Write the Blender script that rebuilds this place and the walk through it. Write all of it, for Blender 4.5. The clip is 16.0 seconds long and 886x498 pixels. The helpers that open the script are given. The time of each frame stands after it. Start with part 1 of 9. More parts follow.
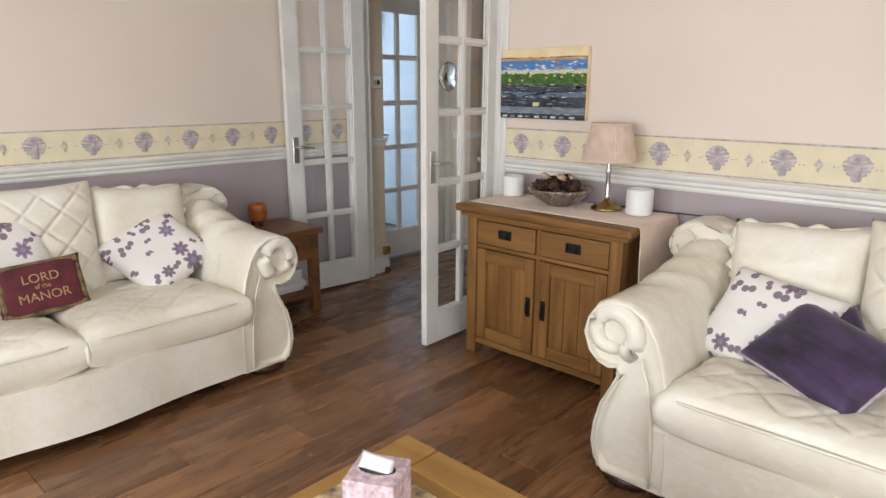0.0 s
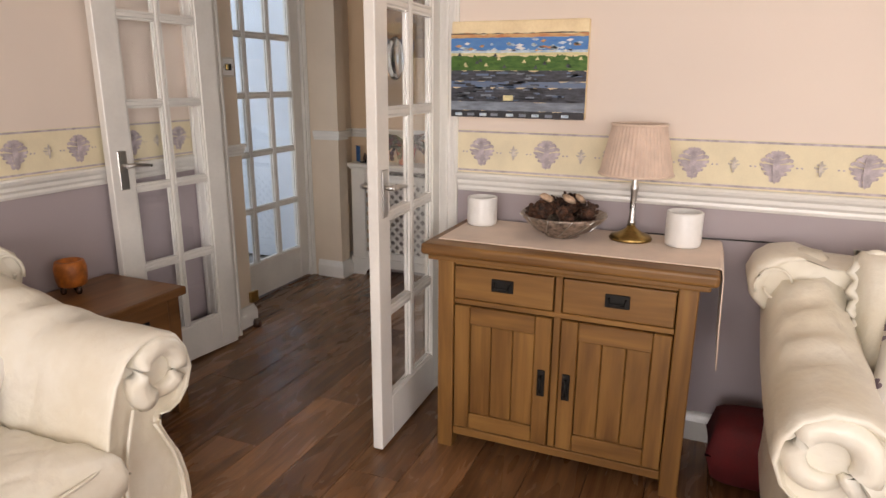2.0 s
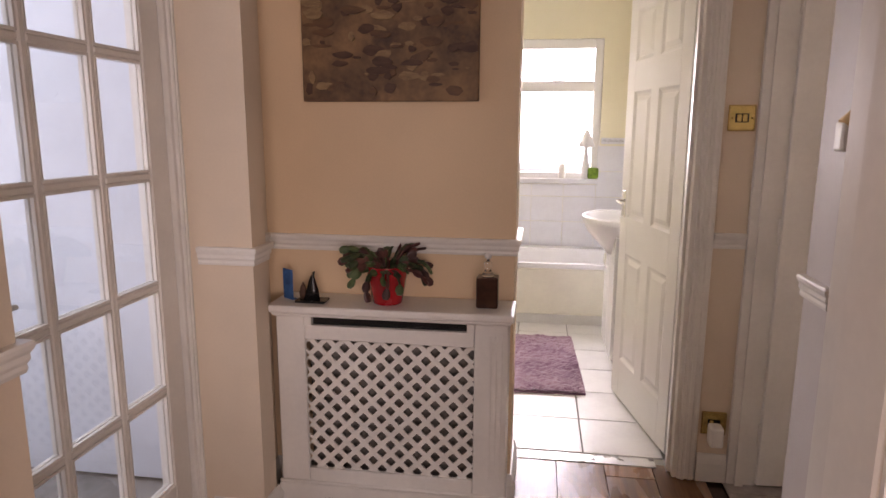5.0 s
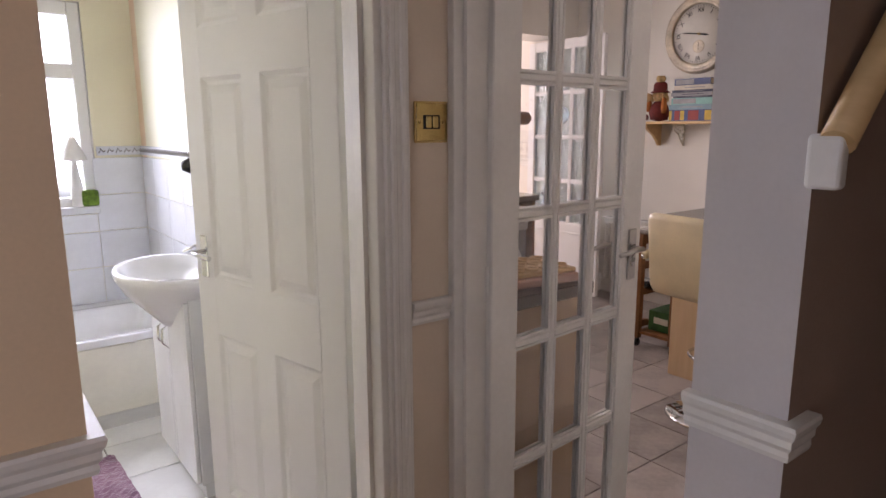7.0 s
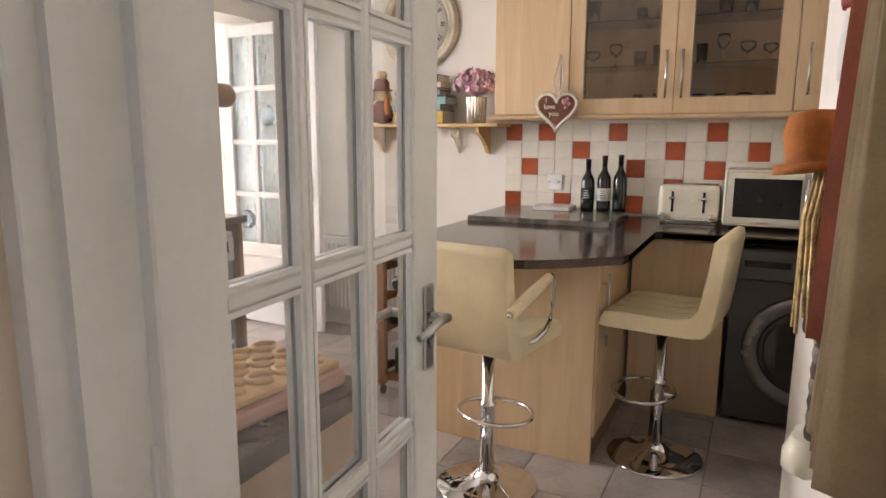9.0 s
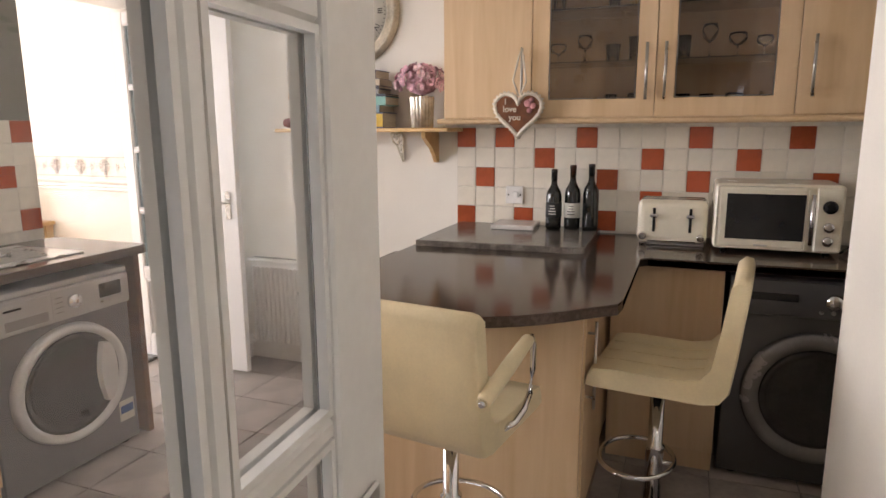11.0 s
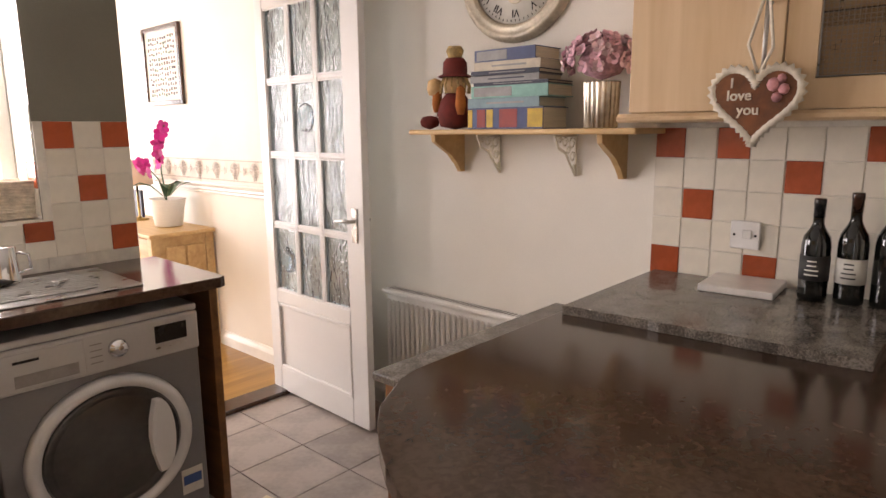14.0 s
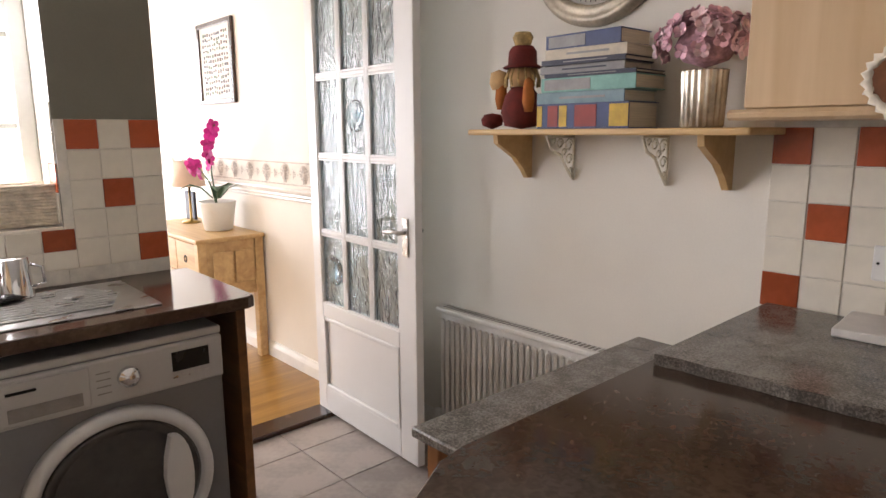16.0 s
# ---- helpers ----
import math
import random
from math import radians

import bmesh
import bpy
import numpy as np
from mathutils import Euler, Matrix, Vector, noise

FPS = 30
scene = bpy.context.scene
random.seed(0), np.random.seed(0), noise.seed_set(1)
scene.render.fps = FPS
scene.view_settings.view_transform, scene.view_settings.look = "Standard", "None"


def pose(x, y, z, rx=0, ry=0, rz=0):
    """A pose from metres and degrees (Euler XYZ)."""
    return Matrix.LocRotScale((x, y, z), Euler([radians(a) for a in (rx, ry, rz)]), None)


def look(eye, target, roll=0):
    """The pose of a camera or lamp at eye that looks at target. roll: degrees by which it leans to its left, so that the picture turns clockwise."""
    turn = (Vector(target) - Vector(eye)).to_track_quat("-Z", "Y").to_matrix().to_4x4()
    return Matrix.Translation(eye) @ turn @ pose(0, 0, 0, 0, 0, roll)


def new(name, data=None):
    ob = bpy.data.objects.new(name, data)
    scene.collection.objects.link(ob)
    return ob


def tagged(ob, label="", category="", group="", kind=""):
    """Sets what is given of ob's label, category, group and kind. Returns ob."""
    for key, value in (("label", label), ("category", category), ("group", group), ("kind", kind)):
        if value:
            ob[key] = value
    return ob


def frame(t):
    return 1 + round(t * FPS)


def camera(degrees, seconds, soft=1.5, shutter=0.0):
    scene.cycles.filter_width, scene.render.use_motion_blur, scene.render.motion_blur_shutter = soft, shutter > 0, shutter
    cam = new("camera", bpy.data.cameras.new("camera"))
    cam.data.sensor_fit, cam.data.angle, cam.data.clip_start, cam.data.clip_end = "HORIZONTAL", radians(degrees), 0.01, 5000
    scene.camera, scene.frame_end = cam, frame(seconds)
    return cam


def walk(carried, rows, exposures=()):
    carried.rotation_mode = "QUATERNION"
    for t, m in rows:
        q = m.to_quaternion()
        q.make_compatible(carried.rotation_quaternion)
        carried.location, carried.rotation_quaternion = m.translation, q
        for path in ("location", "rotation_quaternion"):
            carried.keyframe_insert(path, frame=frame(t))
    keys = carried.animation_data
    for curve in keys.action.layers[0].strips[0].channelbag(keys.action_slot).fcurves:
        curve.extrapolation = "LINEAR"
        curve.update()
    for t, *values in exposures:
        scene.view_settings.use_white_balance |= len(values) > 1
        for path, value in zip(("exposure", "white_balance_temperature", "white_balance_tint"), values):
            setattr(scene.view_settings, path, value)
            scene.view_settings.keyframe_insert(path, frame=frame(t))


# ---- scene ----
# ---- camera ----
cam = camera(69.3, 16.0)
PATH = [
    (0.0, 0.0, 0.0, 1.322, 43.06, -14.09, -0.22),
    (0.5, -0.1246, 0.1254, 1.2788, 34.51, -15.19, -0.21),
    (1.0, -0.4110, 0.2402, 1.2892, 24.94, -15.03, -0.48),
    (1.5, -0.8221, 0.2693, 1.3132, 23.15, -14.99, -0.5),
    (2.0, -1.2092, 0.4169, 1.3116, 22.74, -14.87, -0.4),
    (2.5, -1.5760, 0.6097, 1.3388, 22.31, -11.84, -0.51),
    (3.0, -1.9618, 0.7947, 1.3452, 20.57, -10.3, -0.52),
    (4.2, -2.38, 1.55, 1.346, 13.6, -10.4, -0.3),
    (5.3, -2.610, 2.330, 1.350, 4.9, -10.7, 0.0),
    (5.5, -2.6368, 2.4583, 1.3501, 1.40, -10.81, 0.23),
    (6.0, -2.7082, 2.8761, 1.3412, -11.48, -10.42, 0.12),
    (6.5, -2.7526, 3.1505, 1.3461, -22.90, -10.18, 0.10),
    (7.0, -2.7356, 3.3805, 1.3798, -37.52, -10.69, 0.26),
    (7.5, -2.7021, 3.5908, 1.3658, -44.04, -10.07, -0.07),
    (8.0, -2.5889, 3.7832, 1.3324, -52.38, -9.93, -0.09),
    (8.5, -2.2982, 3.9394, 1.3307, -59.42, -9.91, -0.23),
    (9.0, -2.0983, 4.0438, 1.3374, -63.71, -9.87, -0.21),
    (9.2, -2.0200, 4.1152, 1.3486, -66.48, -9.92, -0.27),
    (11.3, -1.509, 4.316, 1.416, -69.05, -10.58, 0.26),
    (11.5, -1.454, 4.326, 1.417, -68.33, -10.51, 0.33),
    (12.0, -1.336, 4.340, 1.416, -66.55, -10.77, 0.40),
    (12.5, -1.155, 4.365, 1.414, -63.75, -10.95, 0.40),
    (13.0, -0.894, 4.443, 1.406, -57.10, -11.12, 0.46),
    (13.5, -0.660, 4.520, 1.410, -52.29, -10.77, 0.55),
    (14.0, -0.532, 4.505, 1.418, -48.11, -10.51, 0.44),
    (14.5, -0.498, 4.506, 1.426, -43.79, -10.63, 0.47),
    (15.0, -0.465, 4.489, 1.432, -41.42, -10.45, 0.39),
    (15.5, -0.415, 4.514, 1.436, -40.89, -10.48, 0.38),
    (16.0, -0.259, 4.735, 1.414, -42.21, -10.40, 0.31),
]
EXPOSURES = [(0.0, -0.4, 6600, 12), (1.5, -0.42, 7200, 20), (3.0, -0.25, 8100, 22), (5.3, -0.24, 8300, 40), (6.0, -0.3, 7900, 36), (6.5, -0.52, 7300, 33), (7.0, -0.44, 7100, 33), (7.5, -0.22, 7200, 33), (8.0, 0.05, 7250, 28), (9.2, 0.26, 7100, 21), (11.5, 0.12, 7100, 22), (12.0, 0.26, 7000, 22), (12.5, 0.14, 6500, 19), (13.0, 0.0, 7100, 24), (14.0, -0.15, 7600, 26), (14.5, -0.24, 7300, 25), (15.2, -0.26, 7100, 22), (16.0, -0.28, 7000, 21)]
walk(cam, [(t, pose(x, y, z, 90 + pitch, roll, yaw)) for t, x, y, z, yaw, pitch, roll in PATH], EXPOSURES)

# ---- light ----
world = bpy.data.worlds.new("sky")
scene.world = world
world.use_nodes = True
sky = world.node_tree.nodes.new("ShaderNodeTexSky")
sky.sky_type, sky.sun_disc = "NISHITA", False
sky.sun_elevation, sky.sun_rotation = radians(42), radians(150)
world.node_tree.nodes["Background"].inputs["Strength"].default_value = 0.12
world.node_tree.links.new(sky.outputs["Color"], world.node_tree.nodes["Background"].inputs["Color"])
sun = new("sun", bpy.data.lights.new("sun", "SUN"))
sun.data.energy, sun.data.angle, sun.data.color = 1.2, radians(8), (1.0, 0.95, 0.86)
sun.matrix_world = look((0, 0, 9), (1.2, -4.0, 0)).copy()


def window_light(name, eye, target, width, height, watts, color=(0.86, 0.93, 1.0)):
    """Daylight that comes in through one window."""
    ob = new(name, bpy.data.lights.new(name, "AREA"))
    ob.data.shape, ob.data.size, ob.data.size_y, ob.data.energy, ob.data.color = "RECTANGLE", width, height, watts, color
    ob.matrix_world = look(eye, target)
    return ob


window_light("window_light_living", (-0.7, -2.22, 1.35), (-0.7, 0, 1.2), 3.1, 1.5, 150)
window_light("window_light_living_side", (1.87, -0.4, 1.35), (0, -0.4, 1.2), 1.9, 1.5, 60)
window_light("window_light_kitchen", (-0.42, 7.46, 1.6), (-0.42, 5, 1.2), 1.2, 0.9, 46)
window_light("window_light_bath", (-2.45, 7.5, 1.53), (-2.45, 5, 0.8), 0.85, 0.95, 58, (0.72, 0.86, 1.0)).data.spread = radians(115)
window_light("window_light_dining", (0.0, 11.0, 1.3), (0.2, 8, 1.0), 2.6, 2.0, 215)
window_light("window_light_porch", (-4.9, 3.55, 1.5), (-3.6, 3.55, 1.1), 1.2, 1.9, 20, (0.66, 0.84, 1.0))


# ---- materials ----
def nodes_of(name):
    m = bpy.data.materials.new(name)
    m.use_nodes = True
    return m, m.node_tree.nodes, m.node_tree.links, m.node_tree.nodes["Principled BSDF"]


def surface(name, color, rough=0.5, metal=0.0, vary=0.12, scale=6.0, fine=90.0, bump=0.05, spec=0.5, coat=0.0, sheen=0.0, stretch=(1, 1, 1), tint=None, rand=0.0, depth=0.002):
    """A painted, cast or woven surface: broad blotches, fine grain and relief."""
    m, n, l, b = nodes_of(name)
    tc = n.new("ShaderNodeTexCoord")
    mp = n.new("ShaderNodeMapping")
    mp.inputs["Scale"].default_value = stretch
    l.new(tc.outputs["Object"], mp.inputs["Vector"])
    broad, grain = n.new("ShaderNodeTexNoise"), n.new("ShaderNodeTexNoise")
    broad.inputs["Scale"].default_value, broad.inputs["Detail"].default_value = scale, 5
    grain.inputs["Scale"].default_value, grain.inputs["Detail"].default_value = fine, 3
    for t in (broad, grain):
        l.new(mp.outputs["Vector"], t.inputs["Vector"])
    ramp = n.new("ShaderNodeValToRGB")
    lo = tint or tuple(c * (1 - 2 * vary) for c in color)
    hi = tuple(min(1.0, c * (1 + vary)) for c in color)
    ramp.color_ramp.elements[0].position, ramp.color_ramp.elements[1].position = 0.3, 0.7
    ramp.color_ramp.elements[0].color, ramp.color_ramp.elements[1].color = (*lo, 1), (*hi, 1)
    add = n.new("ShaderNodeMath")
    add.operation = "MULTIPLY_ADD"
    add.inputs[1].default_value = 0.25
    l.new(grain.outputs["Fac"], add.inputs[0])
    sub = n.new("ShaderNodeMath")
    sub.operation = "SUBTRACT"
    sub.inputs[1].default_value = 0.125
    l.new(broad.outputs["Fac"], sub.inputs[0])
    l.new(sub.outputs[0], add.inputs[2])
    last = add.outputs[0]
    if rand:
        info = n.new("ShaderNodeObjectInfo")
        ra = n.new("ShaderNodeMath")
        ra.operation, ra.inputs[1].default_value = "MULTIPLY_ADD", rand
        l.new(info.outputs["Random"], ra.inputs[0])
        l.new(last, ra.inputs[2])
        rs = n.new("ShaderNodeMath")
        rs.operation, rs.inputs[1].default_value = "SUBTRACT", rand / 2
        l.new(ra.outputs[0], rs.inputs[0])
        last = rs.outputs[0]
    l.new(last, ramp.inputs["Fac"])
    l.new(ramp.outputs["Color"], b.inputs["Base Color"])
    rr = n.new("ShaderNodeMapRange")
    rr.inputs["To Min"].default_value, rr.inputs["To Max"].default_value = max(0.02, rough - 0.1 * rough - 0.03), min(1, rough + 0.15 * rough + 0.03)
    l.new(broad.outputs["Fac"], rr.inputs["Value"])
    l.new(rr.outputs["Result"], b.inputs["Roughness"])
    b.inputs["Metallic"].default_value = metal
    b.inputs["Specular IOR Level"].default_value = spec
    b.inputs["Coat Weight"].default_value = coat
    b.inputs["Sheen Weight"].default_value = sheen
    if bump:
        bp = n.new("ShaderNodeBump")
        bp.inputs["Strength"].default_value, bp.inputs["Distance"].default_value = bump, depth
        l.new(grain.outputs["Fac"], bp.inputs["Height"])
        l.new(bp.outputs["Normal"], b.inputs["Normal"])
    return m


def wood(name, dark, light, rough=0.45, along="X", scale=1.0, rand=0.5, coat=0.0, bump=0.12):
    """Timber with streaks along one axis, growth bands and a tone of its own for each piece."""
    m, n, l, b = nodes_of(name)
    tc, mp, info = n.new("ShaderNodeTexCoord"), n.new("ShaderNodeMapping"), n.new("ShaderNodeObjectInfo")
    s = {"X": (1.2, 14, 14), "Y": (14, 1.2, 14), "Z": (14, 14, 1.2)}[along]
    mp.inputs["Scale"].default_value = [v * scale for v in s]
    l.new(tc.outputs["Object"], mp.inputs["Vector"])
    off = n.new("ShaderNodeMath")
    off.operation, off.inputs[1].default_value = "MULTIPLY", 37.0
    l.new(info.outputs["Random"], off.inputs[0])
    cmb = n.new("ShaderNodeCombineXYZ")
    for k in range(3):
        l.new(off.outputs[0], cmb.inputs[k])
    l.new(cmb.outputs[0], mp.inputs["Location"])
    big, fine = n.new("ShaderNodeTexNoise"), n.new("ShaderNodeTexNoise")
    big.inputs["Scale"].default_value, big.inputs["Detail"].default_value, big.inputs["Distortion"].default_value = 1.0, 6, 0.9
    fine.inputs["Scale"].default_value, fine.inputs["Detail"].default_value = 5.0, 4
    l.new(mp.outputs[0], big.inputs["Vector"])
    l.new(mp.outputs[0], fine.inputs["Vector"])
    mix = n.new("ShaderNodeMath")
    mix.operation, mix.inputs[1].default_value = "MULTIPLY_ADD", 0.3
    l.new(fine.outputs["Fac"], mix.inputs[0])
    l.new(big.outputs["Fac"], mix.inputs[2])
    tone = n.new("ShaderNodeMath")
    tone.operation, tone.inputs[1].default_value = "MULTIPLY_ADD", rand * 0.4
    l.new(info.outputs["Random"], tone.inputs[0])
    l.new(mix.outputs[0], tone.inputs[2])
    ramp = n.new("ShaderNodeValToRGB")
    e = ramp.color_ramp.elements
    e[0].position, e[1].position = 0.42, 0.95
    e[0].color, e[1].color = (*dark, 1), (*light, 1)
    l.new(tone.outputs[0], ramp.inputs["Fac"])
    l.new(ramp.outputs["Color"], b.inputs["Base Color"])
    b.inputs["Roughness"].default_value = rough
    b.inputs["Coat Weight"].default_value = coat
    b.inputs["Coat Roughness"].default_value = 0.25
    bp = n.new("ShaderNodeBump")
    bp.inputs["Strength"].default_value, bp.inputs["Distance"].default_value = bump, 0.002
    l.new(fine.outputs["Fac"], bp.inputs["Height"])
    l.new(bp.outputs["Normal"], b.inputs["Normal"])
    return m


def plank_wood(name, dark, light, rough):
    """Laminate boards: long grain, darker smoky patches, a few knots, and a tone of its own for each board."""
    m, n, l, b = nodes_of(name)
    tc, info = n.new("ShaderNodeTexCoord"), n.new("ShaderNodeObjectInfo")
    shift = n.new("ShaderNodeVectorMath")
    shift.operation = "MULTIPLY_ADD"
    shift.inputs[1].default_value = (31.0, 47.0, 13.0)
    l.new(info.outputs["Random"], shift.inputs[0])
    l.new(tc.outputs["Object"], shift.inputs[2])

    def tex(scale, detail, dist, squeeze):
        mp, t = n.new("ShaderNodeMapping"), n.new("ShaderNodeTexNoise")
        mp.inputs["Scale"].default_value = squeeze
        t.inputs["Scale"].default_value, t.inputs["Detail"].default_value, t.inputs["Distortion"].default_value = scale, detail, dist
        l.new(shift.outputs[0], mp.inputs["Vector"])
        l.new(mp.outputs[0], t.inputs["Vector"])
        return t
    grain = tex(1.0, 6, 1.0, (30, 2.0, 30))
    smoke = tex(1.0, 5, 1.2, (9, 2.2, 9))
    fine = tex(1.0, 3, 0.2, (220, 7, 220))

    def mad(a, k, c):
        q = n.new("ShaderNodeMath")
        q.operation, q.inputs[1].default_value = "MULTIPLY_ADD", k
        l.new(a, q.inputs[0])
        if isinstance(c, float):
            q.inputs[2].default_value = c
        else:
            l.new(c, q.inputs[2])
        return q.outputs[0]
    v = mad(grain.outputs["Fac"], 0.55, mad(smoke.outputs["Fac"], 0.50, mad(fine.outputs["Fac"], 0.22, mad(info.outputs["Random"], 0.20, -0.21))))
    ramp = n.new("ShaderNodeValToRGB")
    e = ramp.color_ramp.elements
    e[0].position, e[0].color = 0.26, (*dark, 1)
    e[1].position, e[1].color = 0.78, (*light, 1)
    k = e.new(0.47)
    k.color = (*(0.55 * p + 0.30 * q for p, q in zip(dark, light)), 1)
    l.new(v, ramp.inputs["Fac"])
    l.new(ramp.outputs["Color"], b.inputs["Base Color"])
    l.new(mad(smoke.outputs["Fac"], 0.16, rough - 0.06), b.inputs["Roughness"])
    bp = n.new("ShaderNodeBump")
    bp.inputs["Strength"].default_value, bp.inputs["Distance"].default_value = 0.12, 0.0015
    l.new(grain.outputs["Fac"], bp.inputs["Height"])
    l.new(bp.outputs["Normal"], b.inputs["Normal"])
    return m


def granite(name, a, c, d, rough=0.15, scale=60.0):
    m, n, l, b = nodes_of(name)
    tc = n.new("ShaderNodeTexCoord")
    v, w = n.new("ShaderNodeTexNoise"), n.new("ShaderNodeTexNoise")
    v.inputs["Scale"].default_value, v.inputs["Detail"].default_value, v.inputs["Distortion"].default_value = scale, 8, 0.6
    w.inputs["Scale"].default_value, w.inputs["Detail"].default_value = scale / 12, 4
    l.new(tc.outputs["Object"], v.inputs["Vector"])
    l.new(tc.outputs["Object"], w.inputs["Vector"])
    ad = n.new("ShaderNodeMath")
    ad.operation, ad.inputs[1].default_value = "MULTIPLY_ADD", 0.6
    l.new(w.outputs["Fac"], ad.inputs[0])
    l.new(v.outputs["Fac"], ad.inputs[2])
    r = n.new("ShaderNodeValToRGB")
    e = r.color_ramp.elements
    e[0].position, e[0].color = 0.66, (*a, 1)
    e[1].position, e[1].color = 0.95, (*d, 1)
    k = e.new(0.8)
    k.color = (*c, 1)
    l.new(ad.outputs[0], r.inputs["Fac"])
    l.new(r.outputs["Color"], b.inputs["Base Color"])
    b.inputs["Roughness"].default_value = rough
    return m


def glass(name, color=(1, 1, 1), rough=0.0, bump=0.0, bscale=30.0, dist=1.0):
    m, n, l, b = nodes_of(name)
    b.inputs["Base Color"].default_value = (*color, 1)
    b.inputs["Transmission Weight"].default_value = 1.0
    b.inputs["Roughness"].default_value = rough
    b.inputs["IOR"].default_value = 1.45
    if bump:
        tc, t, bp, mp = n.new("ShaderNodeTexCoord"), n.new("ShaderNodeTexNoise"), n.new("ShaderNodeBump"), n.new("ShaderNodeMapping")
        mp.inputs["Scale"].default_value = (1, 1, 0.45)
        t.inputs["Scale"].default_value, t.inputs["Distortion"].default_value = bscale, dist
        bp.inputs["Strength"].default_value, bp.inputs["Distance"].default_value = bump, 0.02
        l.new(tc.outputs["Object"], mp.inputs["Vector"])
        l.new(mp.outputs[0], t.inputs["Vector"])
        l.new(t.outputs["Fac"], bp.inputs["Height"])
        l.new(bp.outputs["Normal"], b.inputs["Normal"])
    return m


def banded_wall(name, low, high, level, rough=0.75):
    """One wall painted in two colours that meet behind the dado rail."""
    m, n, l, b = nodes_of(name)
    geo, sep = n.new("ShaderNodeNewGeometry"), n.new("ShaderNodeSeparateXYZ")
    l.new(geo.outputs["Position"], sep.inputs[0])
    gt = n.new("ShaderNodeMath")
    gt.operation, gt.inputs[1].default_value = "GREATER_THAN", level
    l.new(sep.outputs["Z"], gt.inputs[0])
    noise_a, noise_b = n.new("ShaderNodeTexNoise"), n.new("ShaderNodeTexNoise")
    noise_a.inputs["Scale"].default_value, noise_a.inputs["Detail"].default_value = 1.3, 6
    noise_b.inputs["Scale"].default_value, noise_b.inputs["Detail"].default_value = 160, 3
    l.new(geo.outputs["Position"], noise_a.inputs["Vector"])
    l.new(geo.outputs["Position"], noise_b.inputs["Vector"])
    mix = n.new("ShaderNodeMix")
    mix.data_type = "RGBA"
    mix.inputs["A"].default_value, mix.inputs["B"].default_value = (*low, 1), (*high, 1)
    l.new(gt.outputs[0], mix.inputs["Factor"])
    hsv = n.new("ShaderNodeHueSaturation")
    mr = n.new("ShaderNodeMapRange")
    mr.inputs["To Min"].default_value, mr.inputs["To Max"].default_value = 0.9, 1.08
    l.new(noise_a.outputs["Fac"], mr.inputs["Value"])
    l.new(mr.outputs["Result"], hsv.inputs["Value"])
    l.new(mix.outputs["Result"], hsv.inputs["Color"])
    l.new(hsv.outputs["Color"], b.inputs["Base Color"])
    b.inputs["Roughness"].default_value = rough
    bp = n.new("ShaderNodeBump")
    bp.inputs["Strength"].default_value, bp.inputs["Distance"].default_value = 0.12, 0.001
    l.new(noise_b.outputs["Fac"], bp.inputs["Height"])
    l.new(bp.outputs["Normal"], b.inputs["Normal"])
    return m


